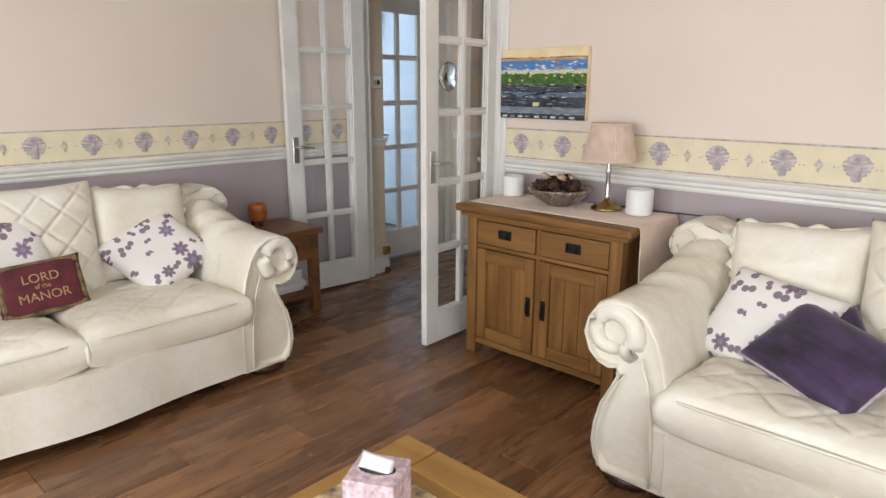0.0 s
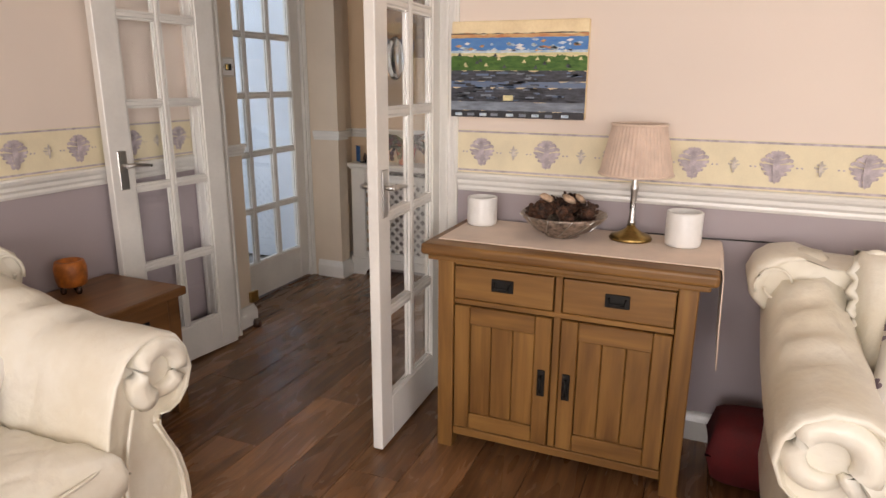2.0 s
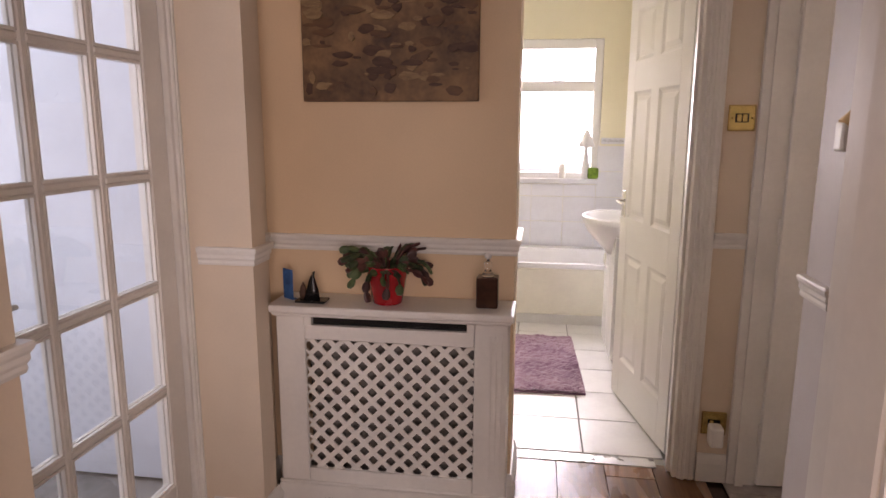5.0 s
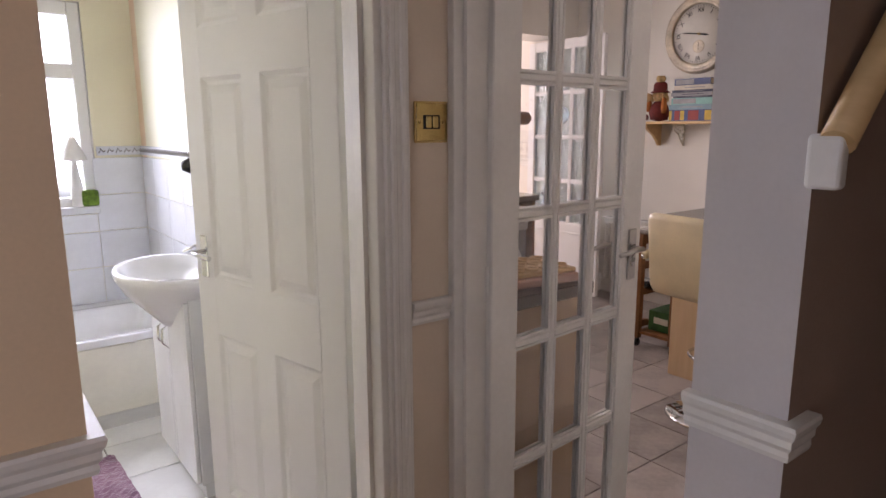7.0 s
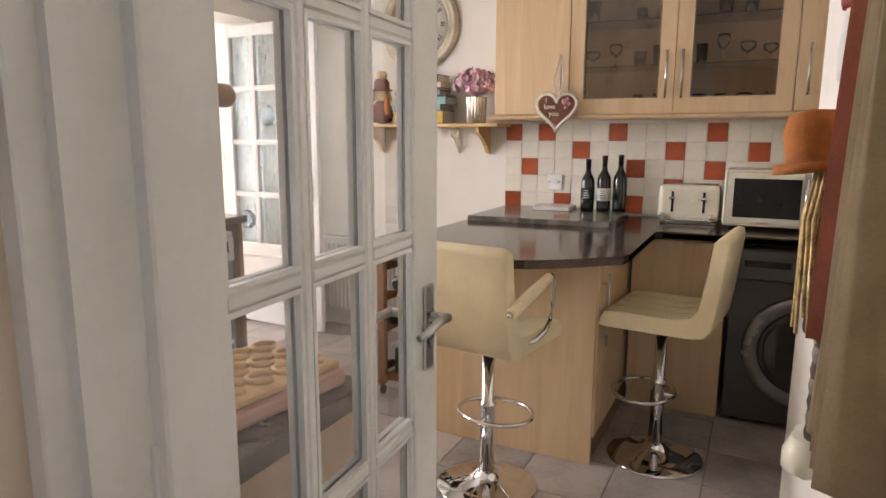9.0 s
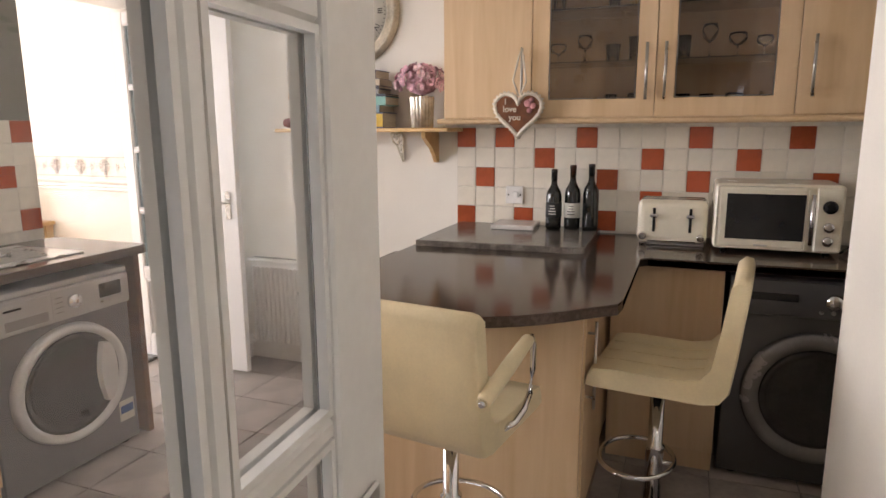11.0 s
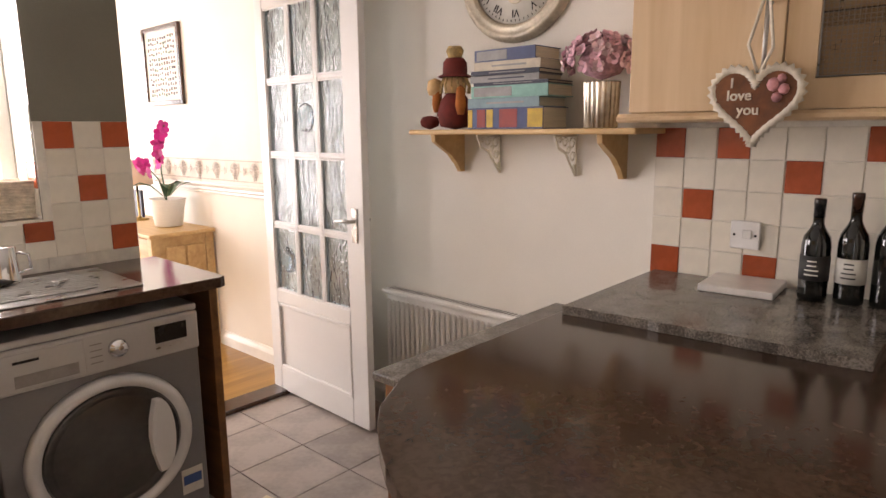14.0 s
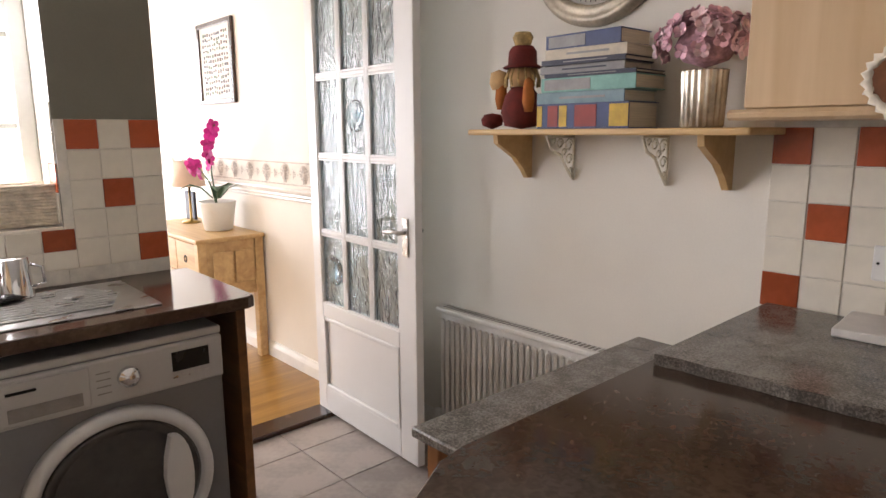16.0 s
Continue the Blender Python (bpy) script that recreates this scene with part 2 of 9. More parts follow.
M = {
    "living_wall": banded_wall("living_wall_paint", (0.43, 0.37, 0.38), (0.80, 0.69, 0.60), 0.93),
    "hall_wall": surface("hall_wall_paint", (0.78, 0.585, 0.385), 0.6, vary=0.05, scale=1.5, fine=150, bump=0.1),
    # brown of the stair wall has the stairwell's shade put into the colour
    "stair_wall": surface("shaded_stair_wall_paint", (0.36, 0.26, 0.20), 0.7, vary=0.06, scale=1.5, fine=150, bump=0.1),
    "hall_trim": surface("cream_white_hall_paint", (0.72, 0.60, 0.47), 0.5, vary=0.04, scale=3, fine=120, bump=0.1),
    "post_paint": surface("pale_lilac_white_paint", (0.62, 0.58, 0.57), 0.5, vary=0.04, scale=3, fine=120, bump=0.1),
    "kitchen_wall": surface("kitchen_wall_paint", (0.80, 0.76, 0.68), 0.6, vary=0.04, scale=1.5, fine=150, bump=0.1),
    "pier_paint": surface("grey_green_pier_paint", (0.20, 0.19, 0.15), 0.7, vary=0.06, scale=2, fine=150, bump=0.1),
    "bath_wall": surface("bath_wall_paint", (0.82, 0.78, 0.60), 0.6, vary=0.04, scale=1.5, fine=150, bump=0.1),
    "dining_wall": surface("dining_wall_paint", (0.85, 0.80, 0.72), 0.6, vary=0.04, scale=1.5, fine=150, bump=0.1),
    "ceiling": surface("ceiling_paint", (0.82, 0.80, 0.76), 0.8, vary=0.03, scale=2, fine=120, bump=0.15),
    "white": surface("white_gloss_paint", (0.80, 0.78, 0.73), 0.3, vary=0.05, scale=4, fine=60, bump=0.05, coat=0.2),
    "white_door": surface("white_door_paint", (0.82, 0.82, 0.81), 0.3, vary=0.012, scale=4, fine=60, bump=0.05, coat=0.2),
    "border": surface("cream_border_paper", (0.80, 0.71, 0.50), 0.7, vary=0.05, scale=9, fine=200, bump=0.03),
    "border_pale": surface("pale_border_paper", (0.83, 0.79, 0.72), 0.7, vary=0.04, scale=9, fine=200, bump=0.03),
    "motif": surface("mauve_border_print", (0.53, 0.46, 0.48), 0.7, vary=0.2, scale=40, fine=200, bump=0.0),
    "motif_pale": surface("pale_border_print", (0.62, 0.56, 0.50), 0.7, vary=0.2, scale=40, fine=200, bump=0.0),
    "plank": plank_wood("dark_laminate_plank", (0.078, 0.033, 0.014), (0.36, 0.172, 0.074), 0.25),
    "oak": wood("waxed_oak", (0.105, 0.040, 0.008), (0.31, 0.152, 0.041), 0.42, "X", 1.0, 0.35),
    "oak_up": wood("waxed_oak_upright", (0.105, 0.040, 0.008), (0.31, 0.152, 0.041), 0.42, "Z", 1.0, 0.35),
    "oak_dark": wood("dark_oak", (0.090, 0.036, 0.011), (0.25, 0.112, 0.038), 0.38, "Y", 1.0, 0.3),
    "oak_orange": wood("orange_oak", (0.24, 0.11, 0.02), (0.46, 0.25, 0.06), 0.35, "X", 1.0, 0.3),
    "oak_light": wood("light_oak", (0.38, 0.22, 0.09), (0.62, 0.42, 0.20), 0.45, "Y", 1.0, 0.3),
    "beech": wood("beech_laminate", (0.60, 0.40, 0.22), (0.74, 0.54, 0.34), 0.40, "Z", 0.7, 0.15, bump=0.03),
    "pine": wood("pine_shelf", (0.52, 0.31, 0.13), (0.70, 0.47, 0.22), 0.45, "Y", 1.0, 0.3),
    "leather": surface("cream_leather", (0.80, 0.765, 0.665), 0.32, vary=0.05, scale=4, fine=26, bump=0.5, tint=(0.73, 0.66, 0.52), depth=0.008),
    "stool_leather": surface("stool_cream_leather", (0.72, 0.60, 0.38), 0.4, vary=0.07, scale=5, fine=140, bump=0.25, depth=0.002),
    "foot_wood": surface("dark_polished_wood", (0.05, 0.018, 0.010), 0.25, vary=0.2, scale=10, fine=90, bump=0.03, coat=0.3),
    "brass": surface("antique_brass", (0.42, 0.28, 0.10), 0.3, metal=1.0, vary=0.15, scale=30, fine=120, bump=0.03),
    "brass_bright": surface("polished_brass", (0.62, 0.45, 0.18), 0.22, metal=1.0, vary=0.1, scale=20, fine=120, bump=0.02),
    "steel": surface("brushed_steel", (0.55, 0.54, 0.52), 0.28, metal=1.0, vary=0.08, scale=12, fine=150, bump=0.03),
    "chrome": surface("chrome", (0.75, 0.75, 0.76), 0.06, metal=1.0, vary=0.03, scale=12, fine=100, bump=0.0),
    "iron": surface("black_iron", (0.02, 0.018, 0.016), 0.5, metal=0.6, vary=0.2, scale=40, fine=150, bump=0.1),
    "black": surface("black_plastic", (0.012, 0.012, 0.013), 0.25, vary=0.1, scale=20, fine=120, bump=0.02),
    "ceramic": surface("white_ceramic", (0.80, 0.79, 0.76), 0.3, vary=0.03, scale=10, fine=80, bump=0.02),
    "cream_enamel": surface("cream_enamel", (0.78, 0.72, 0.58), 0.25, vary=0.03, scale=10, fine=80, bump=0.02, coat=0.3),
    "runner": surface("pink_cream_runner_cloth", (0.74, 0.58, 0.46), 0.9, vary=0.06, scale=8, fine=350, bump=0.3, sheen=0.2, depth=0.001),
    "shade": surface("pleated_shade_cloth", (0.66, 0.50, 0.40), 0.9, vary=0.08, scale=20, fine=300, bump=0.2, sheen=0.2),
    "glass": glass("clear_glass"),
    "glass_textured": glass("rippled_glass", (0.82, 0.95, 1.0), 0.06, 0.5, 20.0, 2.0),
    "glass_frosted": glass("frosted_glass", (0.95, 0.98, 1.0), 0.35),
    "glass_dark": glass("smoked_door_glass", (0.78, 0.74, 0.70), 0.02),
    "worktop": granite("brown_laminate_worktop", (0.050, 0.029, 0.020), (0.064, 0.038, 0.026), (0.084, 0.052, 0.036), 0.13, 60.0),
    "granite": granite("grey_granite_slab", (0.085, 0.074, 0.063), (0.145, 0.127, 0.109), (0.235, 0.208, 0.18), 0.17, 190.0),
    "tile_white": surface("cream_wall_tile", (0.78, 0.725, 0.62), 0.16, vary=0.04, scale=8, fine=30, bump=0.04, rand=0.25),
    "tile_red": surface("terracotta_wall_tile", (0.42, 0.085, 0.030), 0.2, vary=0.12, scale=10, fine=40, bump=0.04, rand=0.4),
    "grout": surface("pale_grout", (0.74, 0.70, 0.62), 0.9, vary=0.08, scale=20, fine=200, bump=0.2),
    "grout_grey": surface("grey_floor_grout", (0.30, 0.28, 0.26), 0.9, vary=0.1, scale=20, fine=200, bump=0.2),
    "tile_floor": surface("grey_brown_floor_tile", (0.41, 0.36, 0.33), 0.42, vary=0.16, scale=5, fine=40, bump=0.12, rand=0.35),
    "tile_bath": surface("pale_bath_floor_tile", (0.72, 0.72, 0.70), 0.3, vary=0.05, scale=5, fine=40, bump=0.05, rand=0.3),
    "tile_bathwall": surface("white_bath_wall_tile", (0.76, 0.78, 0.82), 0.2, vary=0.03, scale=5, fine=40, bump=0.03, rand=0.2),
    "bath_white": surface("white_bath_acrylic", (0.82, 0.83, 0.84), 0.18, vary=0.02, scale=5, fine=40, bump=0.0),
    "bath_panel": surface("cream_bath_panel", (0.80, 0.78, 0.68), 0.3, vary=0.03, scale=5, fine=40, bump=0.02),
    "outside": surface("white_porch_render", (0.75, 0.80, 0.86), 0.8, vary=0.06, scale=3, fine=60, bump=0.1),
}


# ---- building helpers ----
class Shape:
    """A mesh in the making: boxes, turned profiles, tubes and plates in one bmesh."""

    def __init__(self):
        self.bm = bmesh.new()

    def box(self, x0, x1, y0, y1, z0, z1, bevel=0.0, seg=1, turn=None):
        r = bmesh.ops.create_cube(self.bm, size=1.0)
        for v in r["verts"]:
            v.co = Vector(((x0 + x1) / 2 + v.co.x * (x1 - x0), (y0 + y1) / 2 + v.co.y * (y1 - y0), (z0 + z1) / 2 + v.co.z * (z1 - z0)))
        vs = r["verts"]
        if bevel:
            es = {e for v in vs for e in v.link_edges}
            out = bmesh.ops.bevel(self.bm, geom=list(es), offset=bevel, segments=seg, affect="EDGES", profile=0.5)
            vs = list({v for f in out["faces"] for v in f.verts} | {v for v in vs if v.is_valid})
        if turn is not None:
            bmesh.ops.transform(self.bm, matrix=turn, verts=[v for v in vs if v.is_valid])
        return self

    def ring_x(self, x0, x1, y0, y1, z0, z1, w):
        """A rectangular frame in the plane of y and z, w wide and thick from x0 to x1."""
        loops = []
        for i, x in ((0, x0), (w, x0), (w, x1), (0, x1)):
            loops.append([self.bm.verts.new((x, y, z)) for y, z in ((y0 + i, z0 + i), (y1 - i, z0 + i), (y1 - i, z1 - i), (y0 + i, z1 - i))])
        for a, b in zip(loops, loops[1:] + loops[:1]):
            for k in range(4):
                self.bm.faces.new((a[k], a[(k + 1) % 4], b[(k + 1) % 4], b[k]))
        return self

    def lathe(self, profile, n=24, at=(0, 0, 0), turn=None, sx=1.0, sy=1.0):
        rings = []
        for r, z in profile:
            rings.append([self.bm.verts.new((at[0] + sx * r * math.cos(2 * math.pi * k / n), at[1] + sy * r * math.sin(2 * math.pi * k / n), at[2] + z)) for k in range(n)])
        for a, b in zip(rings, rings[1:]):
            for k in range(n):
                self.bm.faces.new((a[k], a[(k + 1) % n], b[(k + 1) % n], b[k])).smooth = True
        if profile[0][0] > 1e-5:
            self.bm.faces.new(rings[0][::-1])
        if profile[-1][0] > 1e-5:
            self.bm.faces.new(rings[-1])
        if turn is not None:
            bmesh.ops.transform(self.bm, matrix=turn, verts=[v for g in rings for v in g])
        return self

    def tube(self, pts, r, n=8, close=False):
        pts = [Vector(p) for p in pts]
        rings = []
        for i, p in enumerate(pts):
            if close:
                d = pts[(i + 1) % len(pts)] - pts[i - 1]
            else:
                d = pts[min(i + 1, len(pts) - 1)] - pts[max(i - 1, 0)]
            d.normalize()
            up = Vector((0, 0, 1)) if abs(d.z) < 0.9 else Vector((1, 0, 0))
            u = d.cross(up).normalized()
            w = u.cross(d).normalized()
            rr = r[i] if isinstance(r, (list, tuple)) else r
            rings.append([self.bm.verts.new(p + u * rr * math.cos(2 * math.pi * k / n) + w * rr * math.sin(2 * math.pi * k / n)) for k in range(n)])
        pairs = list(zip(rings, rings[1:])) + ([(rings[-1], rings[0])] if close else [])
        for a, b in pairs:
            for k in range(n):
                self.bm.faces.new((a[k], a[(k + 1) % n], b[(k + 1) % n], b[k])).smooth = True
        if not close:
            self.bm.faces.new(rings[0][::-1])
            self.bm.faces.new(rings[-1])
        return self

    def plate(self, pts, axis, a, b, bevel=0.0):
        """An outline in the two other axes, made thick along axis from a to b."""
        def put(p, w):
            return {"x": (w, p[0], p[1]), "y": (p[0], w, p[1]), "z": (p[0], p[1], w)}[axis]
        lo = [self.bm.verts.new(put(p, a)) for p in pts]
        hi = [self.bm.verts.new(put(p, b)) for p in pts]
        k = len(pts)
        fs = [self.bm.faces.new(lo), self.bm.faces.new(hi[::-1])]
        for i in range(k):
            fs.append(self.bm.faces.new((lo[i], lo[(i + 1) % k], hi[(i + 1) % k], hi[i])))
        if bevel:
            es = [e for f in fs[:2] for e in f.edges]
            bmesh.ops.bevel(self.bm, geom=es, offset=bevel, segments=2, affect="EDGES", profile=0.5)
        return self

    def loft(self, rings, close=True, caps=True, smooth=True):
        vs = [[self.bm.verts.new(p) for p in ring] for ring in rings]
        k = len(vs[0])
        for a, b in zip(vs, vs[1:]):
            for i in range(k if close else k - 1):
                self.bm.faces.new((a[i], a[(i + 1) % k], b[(i + 1) % k], b[i])).smooth = smooth
        if caps and close:
            self.bm.faces.new(vs[0][::-1])
            self.bm.faces.new(vs[-1])
        return self

    def pillow(self, w, d, h, n=14, power=0.5, turn=None, quilt=0.0, step=0.13, sag=0.0):
        """A stuffed cushion, w by d, puffed to thickness h, with an optional diamond quilting."""
        top, bot = {}, {}
        for i in range(n + 1):
            for j in range(n + 1):
                u, v = 2 * i / n - 1, 2 * j / n - 1
                puff = max(0.0, (1 - u ** 4) * (1 - v ** 4)) ** power
                pinch = 1 - 0.06 * (1 - abs(u) ** 2) * abs(v) ** 3
                pinch_u = 1 - 0.06 * (1 - abs(v) ** 2) * abs(u) ** 3
                x, y = u * w / 2 * pinch_u, v * d / 2 * pinch
                q = 0.0
                if quilt:
                    a, b = (x + y) / step, (x - y) / step
                    q = quilt * max(0.0, 1 - min(abs(math.sin(math.pi * a)), abs(math.sin(math.pi * b))) / 0.26) ** 1.2
                z = h / 2 * puff
                wob = (0.06 * h * noise.noise((x * 5, y * 5, w)) + 0.035 * h * noise.noise((x * 7, y * 19, h * 9))) if puff > 0.05 else 0
                top[i, j] = self.bm.verts.new((x, y, z - q * puff + wob - sag * (1 - u * u)))
                edge = i in (0, n) or j in (0, n)
                bot[i, j] = top[i, j] if edge else self.bm.verts.new((x, y, -z - sag * (1 - u * u)))
        for i in range(n):
            for j in range(n):
                self.bm.faces.new((top[i, j], top[i + 1, j], top[i + 1, j + 1], top[i, j + 1])).smooth = True
                f = (bot[i, j], bot[i, j + 1], bot[i + 1, j + 1], bot[i + 1, j])
                self.bm.faces.new(f).smooth = True
        if turn is not None:
            bmesh.ops.transform(self.bm, matrix=turn, verts=list(set(top.values()) | set(bot.values())))
        return self


def link_mesh(name, shape, mats):
    me = bpy.data.meshes.new(name)
    bmesh.ops.recalc_face_normals(shape.bm, faces=shape.bm.faces)
    shape.bm.to_mesh(me)
    shape.bm.free()
    for m in mats if isinstance(mats, (list, tuple)) else [mats]:
        me.materials.append(M[m] if isinstance(m, str) else m)
    return new(name, me)


def part(name, shape, material, parent, label=""):
    ob = link_mesh(name, shape, material)
    ob.parent = parent
    return tagged(ob, label)


def thing(name, at, label, category, group="", rz=0.0, rx=0.0, ry=0.0):
    ob = new(name)
    ob.empty_display_size = 0.1
    ob.matrix_world = pose(*at, rx, ry, rz)
    return tagged(ob, label, category, group)


def single(name, shape, material, label, category, group="", kind="", at=None, rz=0.0, rx=0.0, ry=0.0):
    ob = link_mesh(name, shape, material)
    if at:
        ob.matrix_world = pose(*at, rx, ry, rz)
    return tagged(ob, label, category, group, kind)


def smooth_all(ob):
    for p in ob.data.polygons:
        p.use_smooth = True
    return ob


# ---- the setting ----
H = 2.42


def wall(name, x0, x1, y0, y1, holes=(), z0=0.0, z1=H, west="hall_wall", east="hall_wall", south="hall_wall", north="hall_wall", rest="white"):
    """An upright wall with openings (a, b, low, high) along its length; each side has its own paint."""
    s = Shape()
    along_x = (x1 - x0) > (y1 - y0)
    lo, hi = (x0, x1) if along_x else (y0, y1)

    def piece(a, b, c, d):
        if b - a > 0.001 and d - c > 0.001:
            s.box(*((a, b, y0, y1) if along_x else (x0, x1, a, b)), c, d)
    at = lo
    for a, b, c, d in sorted(holes):
        piece(at, a, z0, z1)
        piece(a, b, z0, c)
        piece(a, b, d, z1)
        at = b
    piece(at, hi, z0, z1)
    ob = link_mesh(name, s, [rest, west, east, south, north])
    for p in ob.data.polygons:
        n = p.normal
        p.material_index = 1 if n.x < -0.9 else 2 if n.x > 0.9 else 3 if n.y < -0.9 else 4 if n.y > 0.9 else 0
        c = p.center
        if along_x and abs(n.x) > 0.9 and lo + 0.01 < c.x < hi - 0.01:
            p.material_index = 0
        if not along_x and abs(n.y) > 0.9 and lo + 0.01 < c.y < hi - 0.01:
            p.material_index = 0
    return tagged(ob, kind="structure")


def sides(m):
    return dict(west=m, east=m, south=m, north=m)


LW, HW, KW, BW, DW = "living_wall", "hall_wall", "kitchen_wall", "bath_wall", "dining_wall"
wall("wall_living_west", -3.62, -3.5, -2.3, 2.79, east=LW)
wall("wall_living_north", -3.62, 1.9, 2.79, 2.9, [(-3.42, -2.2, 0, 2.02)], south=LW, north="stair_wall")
wall("wall_living_south", -3.62, 2.0, -2.42, -2.3, [(-2.3, 0.9, 0.55, 2.1)], north=LW)
wall("wall_living_east", 1.9, 2.02, -2.3, 2.79, [(-1.4, 0.6, 0.55, 2.1)], west=LW)
wall("wall_hall_west_near", -3.67, -3.45, 2.9, 3.08, **sides("hall_trim"))
wall("wall_hall_west_far", -3.67, -3.44, 4.0, 4.1, **sides("hall_trim"))
wall("wall_hall_west_corner", -3.67, -3.52, 4.1, 4.3, **sides("hall_trim"))
wall("wall_front_door", -3.79, -3.67, 2.9, 4.6, [(3.12, 3.985, 0, 1.98)], east=HW, west="outside")
wall("wall_radiator", -3.67, -2.63, 4.3, 4.575, **sides(HW))
wall("wall_bath_south", -3.67, -1.80, 4.575, 4.70, [(-2.74, -1.985, 0, 1.985)], south="hall_trim", north=BW)
wall("wall_kitchen_west", -1.86, -1.74, 4.70, 7.19, west=BW, east=KW)
wall("wall_kitchen_door", -1.80, -1.70, 3.89, 4.70, [(3.90, 4.57, 0, 2.0)], west=HW, east=KW)
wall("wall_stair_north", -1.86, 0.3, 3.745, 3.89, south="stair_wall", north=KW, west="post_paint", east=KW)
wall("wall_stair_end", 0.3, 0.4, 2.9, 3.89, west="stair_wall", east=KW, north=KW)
wall("wall_alcove_south", 0.4, 1.64, 2.9, 3.0, **sides(KW))
wall("wall_kitchen_east", 1.64, 1.76, 2.9, 7.19, west=KW)
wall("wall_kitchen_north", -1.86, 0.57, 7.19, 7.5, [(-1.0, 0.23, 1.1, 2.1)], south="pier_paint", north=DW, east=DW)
wall("wall_dining_lintel", 0.57, 1.41, 7.19, 7.5, z0=2.11, south=KW, north=DW)
wall("wall_dining_reveal", 1.41, 1.76, 7.19, 7.5, south=KW, north=DW, west=KW)
wall("wall_dining_east", 1.56, 1.7, 7.5, 11.1, west=DW)
wall("wall_dining_north", -1.6, 1.7, 11.1, 11.2, [(-1.3, 1.3, 0.1, 2.2)], south=DW)
wall("wall_dining_west", -1.7, -1.6, 7.5, 11.1, east=DW)
wall("wall_bath_west", -3.42, -3.3, 4.7, 7.42, east=BW)
wall("wall_bath_north", -3.42, -1.86, 7.3, 7.42, [(-2.86, -2.1, 0.93, 2.03)], south=BW)

for name, a, b, c, d, z in (("ceiling_living", -3.62, 2.02, -2.42, 2.79, H), ("ceiling_hall", -3.79, 0.4, 2.79, 4.575, H), ("ceiling_kitchen", -1.86, 1.76, 2.9, 7.5, H), ("ceiling_bath", -3.42, -1.74, 4.575, 7.42, H), ("ceiling_dining", -1.7, 1.76, 7.5, 11.2, H)):
    s = Shape().box(a, b, c, d, z, z + 0.08)
    if name == "ceiling_hall":
        s = Shape().box(a, -1.86, c, d, z, z + 0.08).box(-1.86, b, c, 3.89, z, z + 0.08)
    if name == "ceiling_kitchen":
        s = Shape().box(-1.74, b, 3.85, d, z + 0.003, z + 0.083).box(0.4, b, c, 3.85, z + 0.003, z + 0.083)
    tagged(link_mesh(name, s, "ceiling"), kind="structure")

# sub-floors
floor_wood = tagged(link_mesh("floor", Shape().box(-3.79, 2.02, -2.42, 4.66, -0.12, -0.012), "foot_wood"), kind="structure")
floor_kitchen = tagged(link_mesh("floor_kitchen", Shape().box(-1.80, 1.76, 4.661, 7.5, -0.12, -0.012).box(-1.80, 1.76, 3.0, 4.661, -0.11, -0.006), "grout_grey"), kind="structure")
floor_bath = tagged(link_mesh("floor_bath", Shape().box(-3.42, -1.80, 4.661, 7.42, -0.115, -0.008), "grout_grey"), kind="structure")
tagged(link_mesh("floor_dining", Shape().box(-1.7, 1.7, 7.5, 11.2, -0.12, 0.015), "oak_orange"), kind="structure")
tagged(link_mesh("ground", Shape().box(-60, 60, -60, 60, -0.5, -0.3), surface("garden_ground", (0.10, 0.12, 0.06), 0.9, scale=2, fine=20, bump=0.3)), kind="structure")


def run(name, profile, pts, mat, parent=None, label=""):
    """A moulding: a profile of (out, up) carried along a line on plan; the room lies to its left."""
    s = Shape()
    rings = []
    for i, p in enumerate(pts):
        p = Vector((*p, 0))
        a = (p - Vector((*pts[i - 1], 0))).normalized() if i else None
        b = (Vector((*pts[i + 1], 0)) - p).normalized() if i < len(pts) - 1 else None
        na = Vector((-a.y, a.x, 0)) if a else None
        nb = Vector((-b.y, b.x, 0)) if b else None
        n = (na or nb) if not (na and nb) else (na + nb) / (1 + na.dot(nb))
        rings.append([p + n * o + Vector((0, 0, u)) for o, u in profile])
    s.loft(rings, smooth=False)
    ob = link_mesh(name, s, mat)
    if parent:
        ob.parent = parent
        return tagged(ob, label)
    return tagged(ob, kind="structure")


DADO = [(0.0, 0.885), (0.012, 0.885), (0.016, 0.895), (0.014, 0.905), (0.022, 0.915), (0.022, 0.928), (0.03, 0.938), (0.034, 0.95), (0.03, 0.957), (0.0, 0.957)]
SKIRT = [(0.0, 0.0), (0.018, 0.0), (0.018, 0.075), (0.014, 0.088), (0.009, 0.1), (0.006, 0.112), (0.0, 0.112)]
CASE = [(0.0, 0.0), (0.016, 0.0), (0.02, 0.01), (0.02, 0.02), (0.012, 0.028), (0.018, 0.04), (0.018, 0.052), (0.01, 0.062), (0.0, 0.065)]
run("dado_rail_living_north", DADO, [(1.9, 2.79), (-2.13, 2.79)], "white")
run("dado_rail_living_west", DADO, [(-3.5, 2.79), (-3.5, -2.3)], "white")
HALL_DADO = [(o * 0.62, 0.981 - (0.957 - u) * 0.8) for o, u in DADO]
run("dado_rail_hall", HALL_DADO, [(-2.63, 4.575), (-2.63, 4.3), (-3.52, 4.3), (-3.52, 4.1), (-3.44, 4.1), (-3.44, 4.0), (-3.62, 4.0)], "white")
run("dado_rail_hall_near", HALL_DADO, [(-3.62, 3.08), (-3.45, 3.08), (-3.45, 2.92)], "white")
